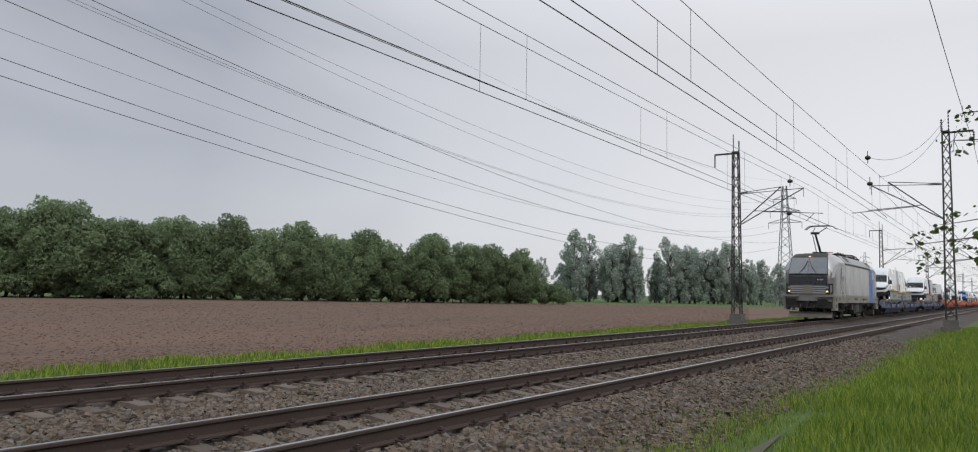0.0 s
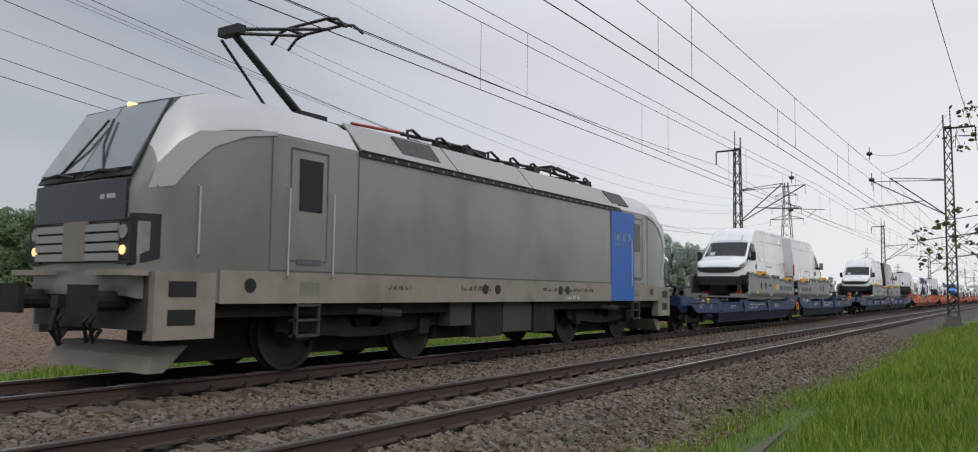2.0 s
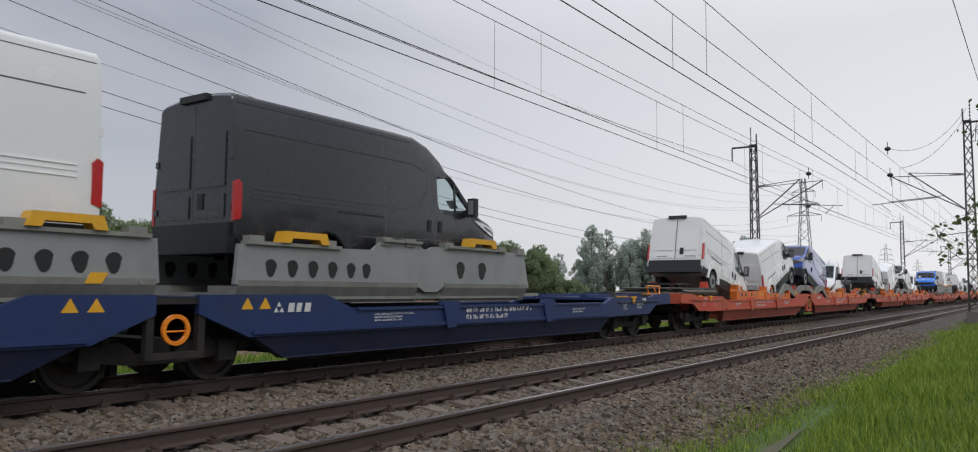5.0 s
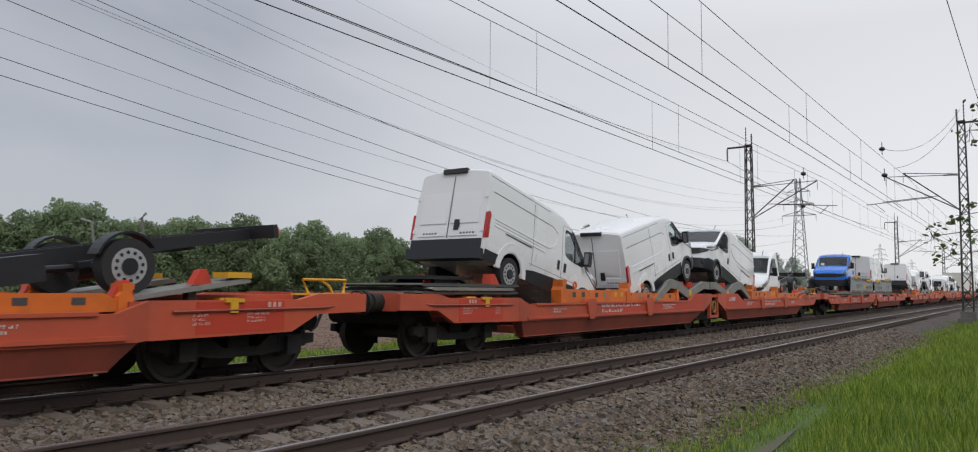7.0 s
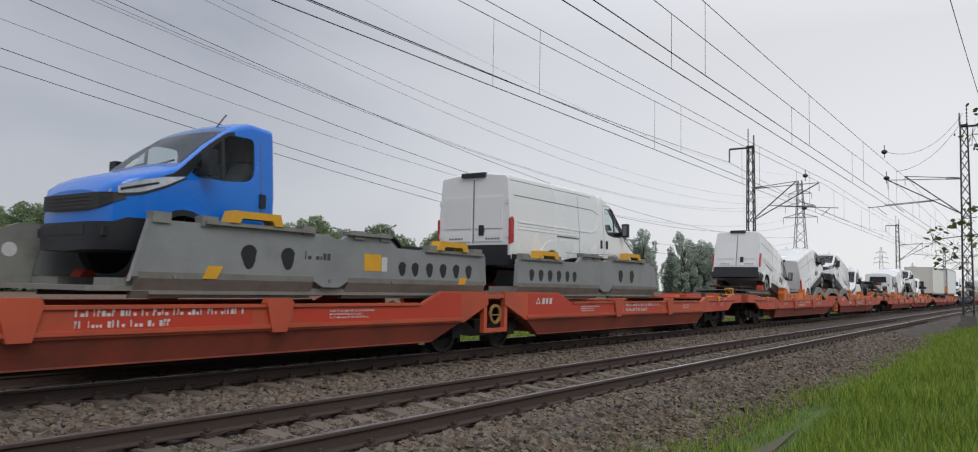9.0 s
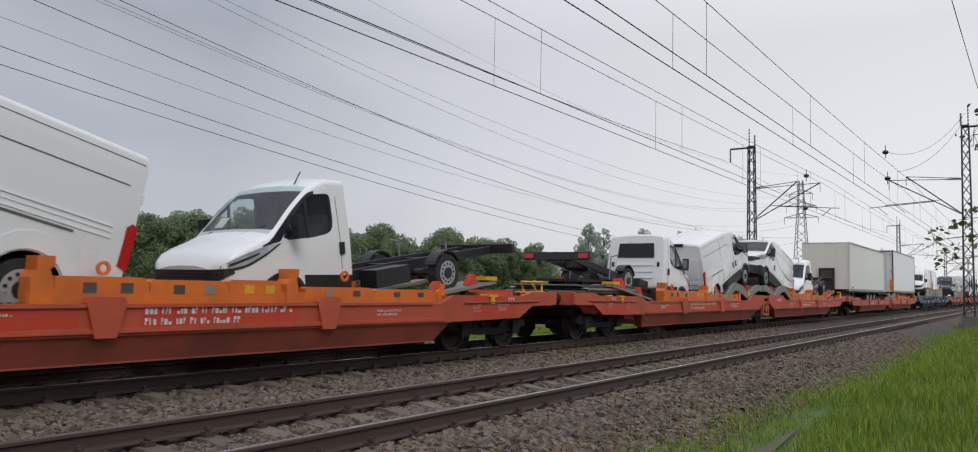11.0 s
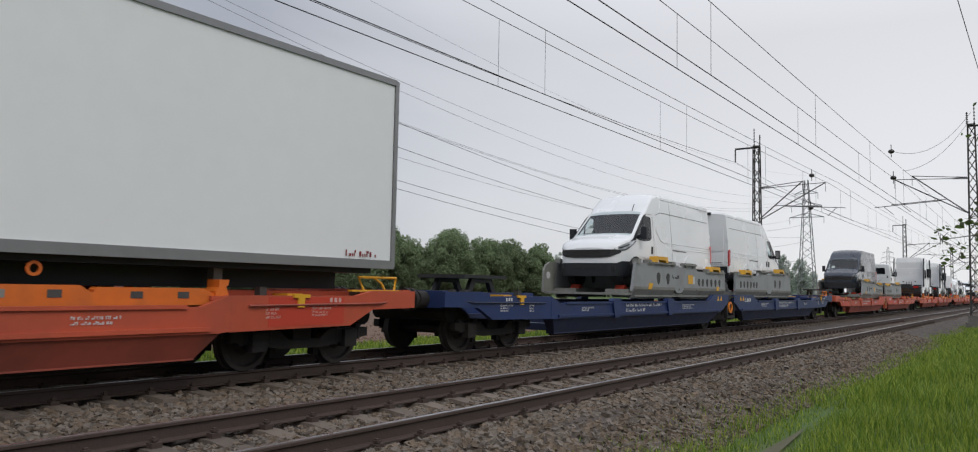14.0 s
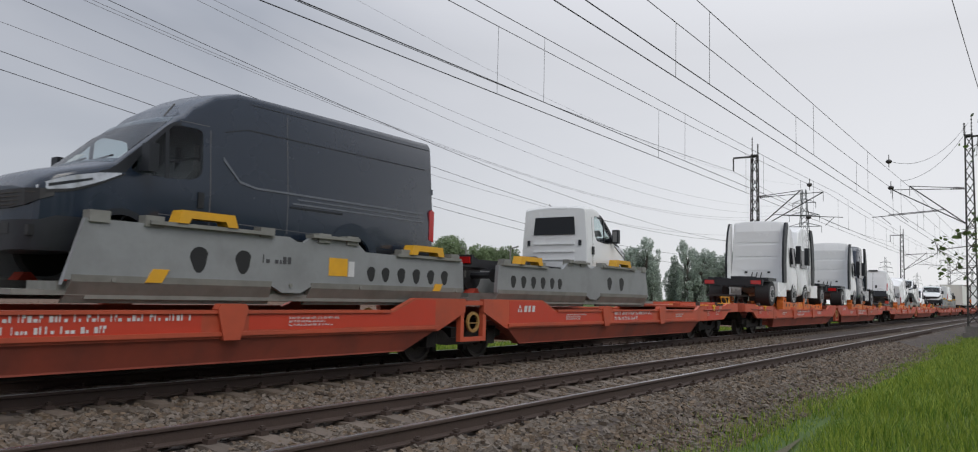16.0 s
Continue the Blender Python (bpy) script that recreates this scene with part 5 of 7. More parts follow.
# ---- pocket wagons ----
def wagon(paint, paint2, red):
    root = thing("pocket_wagon", ("faded red" if red else "dark blue") + " articulated pocket wagon with low side sills", "rail wagon", "train of pocket wagons")
    L = PITCH
    Y = 1.42
    for half in (0, 1):
        X = (lambda q: L - q) if half else (lambda q: q)
        for s in (-1, 1):
            r0, r1 = (13.35, 13.95) if half else (14.1, 14.68)
            up_ = [(4.2, 1.10), (4.62, .95), (r0, .95), (r1, 1.18), (16.15, 1.18), (16.15, .93), (15.35, .60), (4.35, .60), (4.2, .62)]
            g = bm_new()
            prism(g, [(X(a), z) for a, z in up_], s * (Y - .10), s * Y)
            sill = part("side_sill", g, paint, root, bevel=0.012)
            # the lower sill faces down; paint2 adds its shade as a darker colour
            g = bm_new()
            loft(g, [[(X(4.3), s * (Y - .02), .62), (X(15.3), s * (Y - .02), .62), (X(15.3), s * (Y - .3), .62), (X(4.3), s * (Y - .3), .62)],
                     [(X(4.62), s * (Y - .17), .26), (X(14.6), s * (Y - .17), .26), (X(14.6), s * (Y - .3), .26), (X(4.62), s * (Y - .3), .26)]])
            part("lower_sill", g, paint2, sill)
            g = bm_new()
            box(g, min(X(4.5), X(15.3)), max(X(4.5), X(15.3)), s * (Y - .05), s * (Y + .035), .635, .69)
            box(g, min(X(4.85), X(r0 - .05)), max(X(4.85), X(r0 - .05)), s * (Y - .12), s * (Y + .03), .93, .975)
            part("sill_rib", g, paint, sill)
            for a in (7.4, 10.9):
                g = bm_new()
                prism(g, [(X(a - .24), .99), (X(a - .2), 1.06), (X(a + .2), 1.06), (X(a + .24), .99), (X(a + .13), .58), (X(a - .13), .58)], s * (Y - .08), s * (Y + .055))
                part("stake_bracket", g, paint, sill, bevel=0.012)
            g = bm_new()
            prism(g, [(X(a), z) for a, z in ((.42, 1.18), (1.45, 1.18), (1.82, 1.10), (4.2, 1.10), (4.2, .61), (1.95, .64), (1.45, .88), (.42, .90))], s * (Y - .10), s * (Y - .005))
            plat = part("end_side_plate", g, paint, root, bevel=0.012)
            if s < 0 and red:
                g = bm_new()
                prism(g, [(X(a), z) for a, z in ((2.1, 1.08), (3.55, 1.08), (3.55, .66), (2.1, .67))], -Y + .0, -Y + .006)
                part("fresh_paint_patch", g, M_WREDPATCH, plat, "fresher red paint patch")
            if s < 0:
                # lettering and markings, as bars
                rs = random.Random(20 + half)
                g = bm_new()
                yy = -Y - 0.005
                bars(g, min(X(8.0), X(10.4)), yy, .93, 2.3, 0.26, 2, rs)
                bars(g, min(X(11.9), X(12.9)), yy, .88, 1.0, 0.15, 3, rs)
                bars(g, min(X(5.6), X(6.3)), yy, .86, 0.6, 0.12, 2, rs)
                if half:
                    for e, z in ((.0, .93), (.10, .93), (.05, 1.01)):
                        prism(g, [(X(14.95) + e, z), (X(14.95) + e + .08, z), (X(14.95) + e + .04, z + .07)], yy - .004, yy)
                    for k, w in enumerate((.13, .11, .13)):
                        prism(g, [(X(14.70) + k * .155, .93), (X(14.70) + k * .155 + w - .02, .93), (X(14.70) + k * .155 + w, 1.06), (X(14.70) + k * .155 + .02, 1.06)], yy - .004, yy)
                part("sill_lettering", g, M_INK, sill)["kind"] = "stuff"
                g = bm_new()
                bars(g, min(X(2.2), X(2.75)), yy + .005, 0.98, 0.5, 0.2, 4, rs)
                bars(g, min(X(3.3), X(3.6)), yy + .005, 0.98, 0.3, 0.22, 4, rs)
                for k in range(3):
                    box(g, X(2.4) + k * .09, X(2.4) + k * .09 + .05, yy + .0, yy + .005, 1.0, 1.07)
                part("end_lettering", g, M_INKRED if red else M_INK, plat)["kind"] = "stuff"
                if red:
                    g = bm_new()
                    prism(g, [(X(a), z) for a, z in ((11.2, .71), (11.2, .915), (r0 + .05, .935), (r1 + .02, 1.15), (15.25, 1.15), (15.25, .71))], -Y - .0025, -Y + .01)
                    part("fresh_paint_patch", g, M_WREDPATCH, sill, "fresher red paint patch")
                    g = bm_new()
                    box(g, min(X(8.0), X(10.45)), max(X(8.0), X(10.45)), -Y - .003, -Y, .66, .925)
                    part("fresh_paint_patch", g, M_WREDPATCH, sill, "fresher red paint patch")
                    g = bm_new()
                    box(g, min(X(11.8), X(13.0)), max(X(11.8), X(13.0)), -Y - .003, -Y, .70, .90)
                    part("fresh_paint_patch", g, M_WREDPATCH, sill, "fresher red paint patch")
                else:
                    g = bm_new()
                    for a in (15.1, 15.4):
                        xx = X(a)
                        prism(g, [(xx - .1, .98), (xx + .1, .98), (xx, 1.14)], -Y - .004, -Y)
                    part("warning_triangle", g, M_YELLOW, sill)
                g = bm_new()
                box(g, min(X(2.92), X(3.04)), max(X(2.92), X(3.04)), -Y - .03, -Y + .02, .93, 1.12)
                box(g, min(X(2.82), X(3.12)), max(X(2.82), X(3.12)), -Y - .03, -Y + .02, 1.07, 1.12)
                part("yellow_hook", g, M_YELLOW, plat)
        # end deck, headstock, buffers
        g = bm_new()
        box(g, min(X(.5), X(4.4)), max(X(.5), X(4.4)), -1.30, 1.30, 1.03, 1.09)
        part("end_deck", g, paint, root)
        for y in (-.7, .7):
            g = bm_new()
            box(g, min(X(.8), X(4.4)), max(X(.8), X(4.4)), y - .12, y + .12, 1.09, 1.165)
            part("deck_beam", g, paint, root)
        # pipes and levers along the platform and under the pocket
        g = bm_new()
        tube(g, [(X(.9), -1.36, 1.02), (X(1.3), -1.44, .98), (X(3.9), -1.44, .96)], .018, 6)
        part("air_pipe", g, paint2, root)
        g = bm_new()
        tube(g, [(X(4.7), -1.1, .24), (X(9.0), -1.05, .22), (X(14.4), -1.1, .24)], .03, 6)
        part("brake_pipe", g, M_UNDER, root)
        for a in (1.1, 1.5, 3.4):
            g = bm_new()
            box(g, X(a) - .06, X(a) + .06, -1.1, -.98, 1.09, 1.22)
            part("deck_lug", g, M_UNDER2, root, bevel=.01)
        g = bm_new()
        box(g, min(X(.45), X(.62)), max(X(.45), X(.62)), -1.32, 1.32, .88, 1.2)
        part("headstock", g, paint, root, bevel=0.01)
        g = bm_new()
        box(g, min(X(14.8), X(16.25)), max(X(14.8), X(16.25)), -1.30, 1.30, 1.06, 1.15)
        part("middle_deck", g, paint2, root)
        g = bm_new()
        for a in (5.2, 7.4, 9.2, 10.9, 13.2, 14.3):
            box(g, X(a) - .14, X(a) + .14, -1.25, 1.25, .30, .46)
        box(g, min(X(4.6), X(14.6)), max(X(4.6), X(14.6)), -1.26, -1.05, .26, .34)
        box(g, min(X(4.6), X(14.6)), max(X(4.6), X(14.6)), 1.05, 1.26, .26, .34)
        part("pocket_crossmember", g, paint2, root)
        for s in (-1, 1):
            g = bm_new()
            cyl(g, (X(.47), s * .875, 1.03), (X(.22), s * .875, 1.03), .165, 14)
            cyl(g, (X(.22), s * .875, 1.03), (X(.10), s * .875, 1.03), .13, 14)
            cyl(g, (X(.10), s * .875, 1.03), (X(.03), s * .875, 1.03), .21, 16)
            part("buffer", g, M_UNDER, root, smooth=True)
        g = bm_new()
        box(g, min(X(.0), X(.5)), max(X(.0), X(.5)), -.06, .06, .96, 1.06)
        tube(g, [(X(.3), .3, .95), (X(.12), .3, .6), (X(.0), .3, .52)], .03, 6)
        part("coupling", g, M_BLACK, root)
        # hand rail hoop on the trailing platform, with a brace
        if half:
            g = bm_new()
            tube(g, [(X(.72), -1.2, 1.19), (X(.66), -1.18, 1.40), (X(1.56), -1.18, 1.40), (X(1.46), -1.2, 1.19)], .024, 6)
            tube(g, [(X(.95), -1.2, 1.19), (X(1.02), -1.19, 1.30), (X(1.2), -1.18, 1.40)], .018, 6)
            box(g, X(1.75), X(.55), -1.24, -1.14, 1.165, 1.195)
            part("platform_hoop", g, M_YELLOW if red else M_AMBER, root, "yellow hand hoop")
        g = bm_new()
        box(g, min(X(1.0), X(1.9)), max(X(1.0), X(1.9)), .15, .75, 1.09, 1.12)
        box(g, min(X(2.7), X(3.0)), max(X(2.7), X(3.0)), -1.15, -.6, 1.09, 1.125)
        part("yellow_deck_plate", g, M_YELLOW, root)
        bogie(root, X(2.55), 1.8, .42)
        g = bm_new()
        cyl(g, (X(1.2), -.95, .78), (X(1.2), .95, .78), .17, 14)
        part("air_reservoir", g, M_UNDER, root)
    bogie(root, L / 2, 1.9, .42)
    # semi-trailer hitch at the leading end
    g = bm_new()
    for y in (-.45, .45):
        prism(g, [(2.3, 1.09), (2.5, 1.46), (3.2, 1.46), (3.4, 1.09), (3.25, 1.09), (3.1, 1.37), (2.6, 1.37), (2.45, 1.09)], y - .05, y + .05)
    box(g, 2.05, 3.6, -.62, .62, 1.46, 1.53)
    part("trailer_hitch", g, M_BLACK, root, "black trailer hitch stand", bevel=0.01)
    # hand wheel at the middle bogie
    for s in (-1, 1):
        g = bm_new()
        ring_xz(g, (L / 2, s * (Y - .04), .74), .17, .026, 20, .022)
        for k in range(1):
            a = math.pi * k / 4
            tube(g, [(L / 2 - .19 * math.cos(a), s * (Y - .04), .72 - .19 * math.sin(a)), (L / 2 + .19 * math.cos(a), s * (Y - .04), .72 + .19 * math.sin(a))], .012, 4)
        part("hand_wheel", g, M_GOLD if red else M_AMBER, root, "orange brake hand wheel")
        g = bm_new()
        for x in (L / 2 - .36, L / 2 + .36):
            box(g, x - .05, x + .05, s * (Y - .12), s * (Y - .02), .38, 1.12)
        for z in (.38, 1.06):
            box(g, L / 2 - .4, L / 2 + .4, s * (Y - .12), s * (Y - .02), z, z + .08)
        part("wheel_guard", g, paint if red else M_UNDER, root)
    return root


# ---- trays and racks for the load ----
def tray(lip):
    """A loading tray for one vehicle; x runs 0 to 7.55 from its outer end to the wagon's middle."""
    root = thing("loading_tray", "grey galvanised steel loading tray with yellow wheel clamps", "loading tray", "loading trays")
    for s in (-1, 1):
        g = bm_new()
        prism(g, [(.0, .18), (.22, .96), (3.25, .96), (3.4, .90), (3.55, .90), (3.7, 1.0), (4.6, 1.0), (4.85, .83), (7.5, .80), (7.55, .24), (3.7, .24), (3.5, .14), (3.15, .14), (2.95, .24), (.02, .24)], s * 1.19, s * 1.27)
        pl = part("side_plate", g, M_GALV, root, bevel=0.01)
        g = bm_new()
        for a, b in ((.1, 2.95), (3.7, 7.5)):
            loft(g, [[(a, s * 1.285, .30), (b, s * 1.285, .30), (b, s * 1.2, .30), (a, s * 1.2, .30)], [(a, s * 1.275, .22), (b, s * 1.275, .22), (b, s * 1.18, .22), (a, s * 1.18, .22)],
                     [(a - .04, s * 1.15, -.03), (b + .04, s * 1.15, -.03), (b + .04, s * 1.10, -.03), (a - .04, s * 1.10, -.03)]])
        part("folded_edge", g, M_GALV2, pl)
        g = bm_new()
        box(g, .3, 7.4, s * 1.12, s * 1.20, .02, .12)
        box(g, 1.0, 2.9, s * 1.16, s * 1.34, .95, 1.0)
        box(g, 3.65, 4.65, s * 1.16, s * 1.34, .98, 1.03)
        box(g, 5.6, 7.4, s * 1.16, s * 1.32, .80, .85)
        for a in (.25, .95, 2.7, 3.8, 4.4, 5.7, 7.1):
            box(g, a, a + .25, s * 1.14, s * 1.30, .92 if a < 5 else .82, 1.06 if a < 5 else .93)
        part("top_flange", g, M_GALV2, pl)
        # lightening holes are uncut: black plugs paint the shade inside them
        for a, zz, k in ((1.75, .58, 1.25), (2.45, .58, 1.2), (5.0, .50, .9), (5.35, .5, .9), (5.75, .5, .95), (6.15, .5, .95), (6.55, .5, .95), (6.95, .5, .95)):
            g = bm_new()
            pts = [(a + .115 * k * math.cos(q) * (1 if math.sin(q) > 0 else .8), zz + .15 * k * math.sin(q) * (.75 if math.sin(q) > 0 else 1.1)) for q in (2 * math.pi * i / 14 for i in range(14))]
            prism(g, pts, s * 1.185, s * 1.274)
            part("lightening_hole", g, M_BLACK, pl)
        for a in (1.35, 5.9):
            z = 1.0 if a < 3 else .85
            g = bm_new()
            prism(g, [(a, z), (a + .06, z + .17), (a + .86, z + .17), (a + .92, z), (a + .76, z), (a + .72, z + .07), (a + .2, z + .07), (a + .16, z)], s * 1.14, s * 1.36)
            part("wheel_clamp", g, M_YELLOW, root, "yellow wheel clamp", bevel=0.012)
        if s < 0:
            g = bm_new()
            box(g, 4.05, 4.45, -1.276, -1.27, .42, .70)
            part("warning_sticker", g, M_YELLOW, pl, "yellow warning sticker")
            g = bm_new()
            box(g, 4.47, 4.6, -1.276, -1.27, .42, .66)
            part("data_sticker", g, M_INK, pl)
            g = bm_new()
            rs = random.Random(2)
            bars(g, 2.78, -1.272, .68, .6, .12, 1, rs, 0.0)
            part("maker_bars", g, M_DARKINK, pl)
            g = bm_new()
            prism(g, [(1.0, .23), (1.22, .23), (1.32, .40), (1.10, .40)], -1.291, -1.268)
            part("yellow_mark", g, M_YELLOW, pl)
            g = bm_new()
            prism(g, [(6.6, .23), (6.8, .23), (6.88, .36), (6.68, .36)], -1.291, -1.268)
            part("yellow_mark", g, M_YELLOW, pl)
            for a in (.6, 3.3, 4.75, 7.3):
                g = bm_new()
                cyl(g, (a, -1.29, .25), (a, -1.265, .25), .03, 10)
                part("bolt", g, M_GALV2, pl)
    g = bm_new()
    box(g, -.5, 7.4, -1.2, 1.2, .06, .12)
    for y in (-.8, .8):
        box(g, 0, 7.4, y - .35, y + .35, .12, .22)
    part("tray_floor", g, M_GALV2, root)
    if lip:
        g = bm_new()
        prism(g, [(-.55, .10), (-.52, .70), (-.42, .86), (-.2, .95), (.2, .96), (.0, .1)], 1.19, 1.25)
        lp = part("end_plate", g, M_GALV2, root)
        g = bm_new()
        cyl(g, (-.3, 1.185, .58), (-.3, 1.26, .58), .1, 16)
        part("end_disc", g, M_INK, lp, "round white marker")
    for y in (-.7, .7):
        for x in (.35, 5.6):
            g = bm_new()
            prism(g, [(x, .22), (x + .08, .33), (x + .16, .33), (x + .26, .22)], y - .14, y + .14)
            part("wheel_chock", g, M_CHOCK, root, "red wheel chock")
    return root


def rack(n):
    """Orange wheel rack along the pocket, both sides."""
    root = thing("wheel_rack", "orange steel wheel rack along the wagon's pocket", "wheel rack", "orange wheel racks")
    rs = random.Random(n)
    for s in (-1, 1):
        g = bm_new()
        box(g, .0, 7.4, s * 1.05, s * 1.24, .0, .16)
        part("rack_beam", g, M_ORANGE, root)
        # upright plates along the beam, the second run lower, and hooked posts
        for a, w, h in ((.30, 1.15, .32), (1.47, 1.15, .30), (2.64, .9, .32), (4.0, 1.5, .24), (5.55, 1.6, .22)):
            g = bm_new()
            prism(g, [(a, .1), (a, h - .03), (a + .03, h), (a + w - .12, h), (a + w, h - .07), (a + w, .1)], s * 1.10, s * 1.24)
            blk = part("rack_plate", g, M_ORANGE, root, bevel=0.01)
            for q in (.28, .68):
                g = bm_new()
                box(g, a + w * q, a + w * q + .16, s * 1.245, s * 1.235, h * .40, h * .78)
                part("rack_patch", g, rs.choice((M_YELLOW, M_TREAD, M_TREAD, M_GALV2)), blk)
        for a, h, w in ((.02, .54, .26), (3.62, .50, .22), (7.18, .34, .2)):
            g = bm_new()
            prism(g, [(a, .0), (a, h * .55), (a + w * .25, h * .7), (a + w * .25, h), (a + w, h), (a + w, h * .8), (a + w * .8, h * .72), (a + w, h * .45), (a + w, 0)], s * 1.0, s * 1.27)
            part("rack_post", g, M_ORANGE, root, bevel=0.02)
        for a in (.9, 4.9):
            g = bm_new()
            ring_xz(g, (a, s * 1.15, .42), .07, .018, 12, .018)
            part("lashing_ring", g, M_ORANGE, root)
    return root


def ramp():
    """Wavy ramp over the wagon's middle; x runs from the middle, 0, outwards."""
    root = thing("wheel_ramp", "grey steel wheel ramp with raised humps", "wheel ramp", "wheel ramps")
    top = [(0.05, .44), (.65, .46), (1.9, .14), (2.7, .42), (3.35, .50), (3.6, .46), (4.7, -.12), (4.4, -.14), (3.5, .22), (3.0, .20), (2.1, -.08), (1.7, -.04), (.6, .22), (.05, .2)]
    for s in (-1, 1):
        g = bm_new()
        prism(g, top, s * 1.16, s * 1.26)
        part("ramp_side", g, M_GALV2, root, bevel=0.015)
        g = bm_new()
        prism(g, [(0.0, .40), (.65, .42), (1.9, .10), (2.7, .36), (3.35, .44), (4.4, -.1), (4.3, -.13), (3.3, .36), (2.7, .28), (1.9, .02), (.65, .34), (.0, .32)], s * .55, s * 1.16)
        part("tread", g, M_TREAD, root)
        g = bm_new()
        box(g, 1.75, 1.98, s * 1.255, s * 1.27, -.03, .16)
        part("yellow_mark", g, M_YELLOW, root)
        for a in (1.15, 1.95):
            g = bm_new()
            prism(g, [(a, .30), (a + .08, .44), (a + .14, .44), (a + .24, .24)], s * .8, s * 1.08)
            part("red_chock", g, M_CHOCK, root)
    return root


# ---- road vehicles ----
def road_wheel(parent, x, s, y, r=0.355, w=0.22, name="wheel"):
    g = bm_new()
    cyl(g, (x, s * (y - w), r), (x, s * y, r), r, 28)
    ob = part(name, g, M_TYRE, parent, smooth=True, bevel=0)
    g = bm_new()
    cyl(g, (x, s * (y - .02), r), (x, s * (y + .006), r), r * .66, 24)
    rim = part("rim", g, M_RIM, ob, smooth=True)
    g = bm_new()
    for k in range(12):
        a = 2 * math.pi * k / 12
        cyl(g, (x + r * .5 * math.cos(a), s * (y), r + r * .5 * math.sin(a)), (x + r * .5 * math.cos(a), s * (y + .01), r + r * .5 * math.sin(a)), r * .07, 8)
    cyl(g, (x, s * y, r), (x, s * (y + .03), r), r * .3, 14)
    part("hub", g, M_TRIM, rim)
    return ob


def tumble(z):
    """Half width of a van's side at height z, as a share of its widest."""
    return float(np.interp(z, [.3, .5, .7, 1.2, 2.1, 2.8], [.96, .99, 1.0, 1.0, .925, .865]))


def ring_section(x, w, zb, zt, crown=0.05):
    """Cross section of a vehicle body at x: half width w, from zb to zt, leaning in towards the top, with rounded roof edges."""
    lv = [zb, zb + .08, min(.7, zt - .30), min(1.2, zt - .23), min(2.1, zt - .16), zt - .09]
    rows = [(w * tumble(z) * (.96 if i == 0 else 1), z) for i, z in enumerate(lv)]
    e = w * tumble(zt - .09)
    rows += [(e - .012, zt - .05), (e - .045, zt - .018), (e - .12, zt), (e * .5, zt + crown * .75)]
    return [(x, -a, z) for a, z in rows] + [(x, 0, zt + crown)] + [(x, a, z) for a, z in rows[::-1]]


def skin(g, st, s, n, x0, x1, lower, upper, off=.006):
    """A panel lying on the body's side s between two curves over x, following the stations st."""
    xs_ = [q[0] for q in st]
    ws = [q[1] for q in st]
    a, b = [], []
    for i in range(n + 1):
        x = x0 + (x1 - x0) * i / n
        w = float(np.interp(x, xs_, ws))
        for row, f in ((a, lower), (b, upper)):
            z = f(x)
            y = w * tumble(z)
            row.append((g.verts.new((x, s * (y + off), z)), g.verts.new((x, s * (y - .012), z))))
    for i in range(n):
        g.faces.new((a[i][0], a[i + 1][0], b[i + 1][0], b[i][0]))
        g.faces.new((a[i][0], a[i][1], a[i + 1][1], a[i + 1][0]))
        g.faces.new((b[i][0], b[i + 1][0], b[i + 1][1], b[i][1]))
    g.faces.new((a[0][0], b[0][0], b[0][1], a[0][1]))
    g.faces.new((a[n][0], a[n][1], b[n][1], b[n][0]))
    return g


def seam(g, st, s, x, z0, z1, wide=.014, off=.002):
    """An upright gap line that follows the side's curve."""
    zs = [z0] + [z for z in (.7, 1.2, 2.1) if z0 < z < z1] + [z1]
    for a, b in zip(zs, zs[1:]):
        skin(g, st, s, 1, x, x + wide, lambda q: a, lambda q: b, off)


def poly(*pts):
    """A curve over x through the points."""
    pts = sorted(pts)
    return lambda x: float(np.interp(x, [p[0] for p in pts], [p[1] for p in pts]))


def nose_stations(L, HC):
    return [(L - 1.86, .995, .38, HC - .05), (L - 1.76, .995, .38, HC - .10), (L - 1.34, .99, .38, 1.81), (L - .92, .99, .36, 1.44), (L - .68, .985, .36, 1.36),
            (L - .45, .965, .36, 1.30), (L - .24, .92, .37, 1.23), (L - .10, .84, .38, 1.14), (L - .01, .68, .42, 1.02)]


def carve(ob, cutters):
    """Takes the cutters' volumes out of a body, which keeps their material on the cut faces."""
    tools = []
    for bm, material in cutters:
        bmesh.ops.recalc_face_normals(bm, faces=bm.faces)
        me = bpy.data.meshes.new("cutter")
        bm.to_mesh(me)
        bm.free()
        me.materials.append(material)
        tool = new("cutter", me)
        tools.append(tool)
        md = ob.modifiers.new("cut", "BOOLEAN")
        md.operation, md.solver, md.object, md.material_mode = "DIFFERENCE", "EXACT", tool, "TRANSFER"
    dg = bpy.context.evaluated_depsgraph_get()
    me = bpy.data.meshes.new_from_object(ob.evaluated_get(dg), depsgraph=dg)
    ob.modifiers.clear()
    ob.data = me
    for tool in tools:
        bpy.data.objects.remove(tool)
    me.set_sharp_from_angle(angle=radians(30))


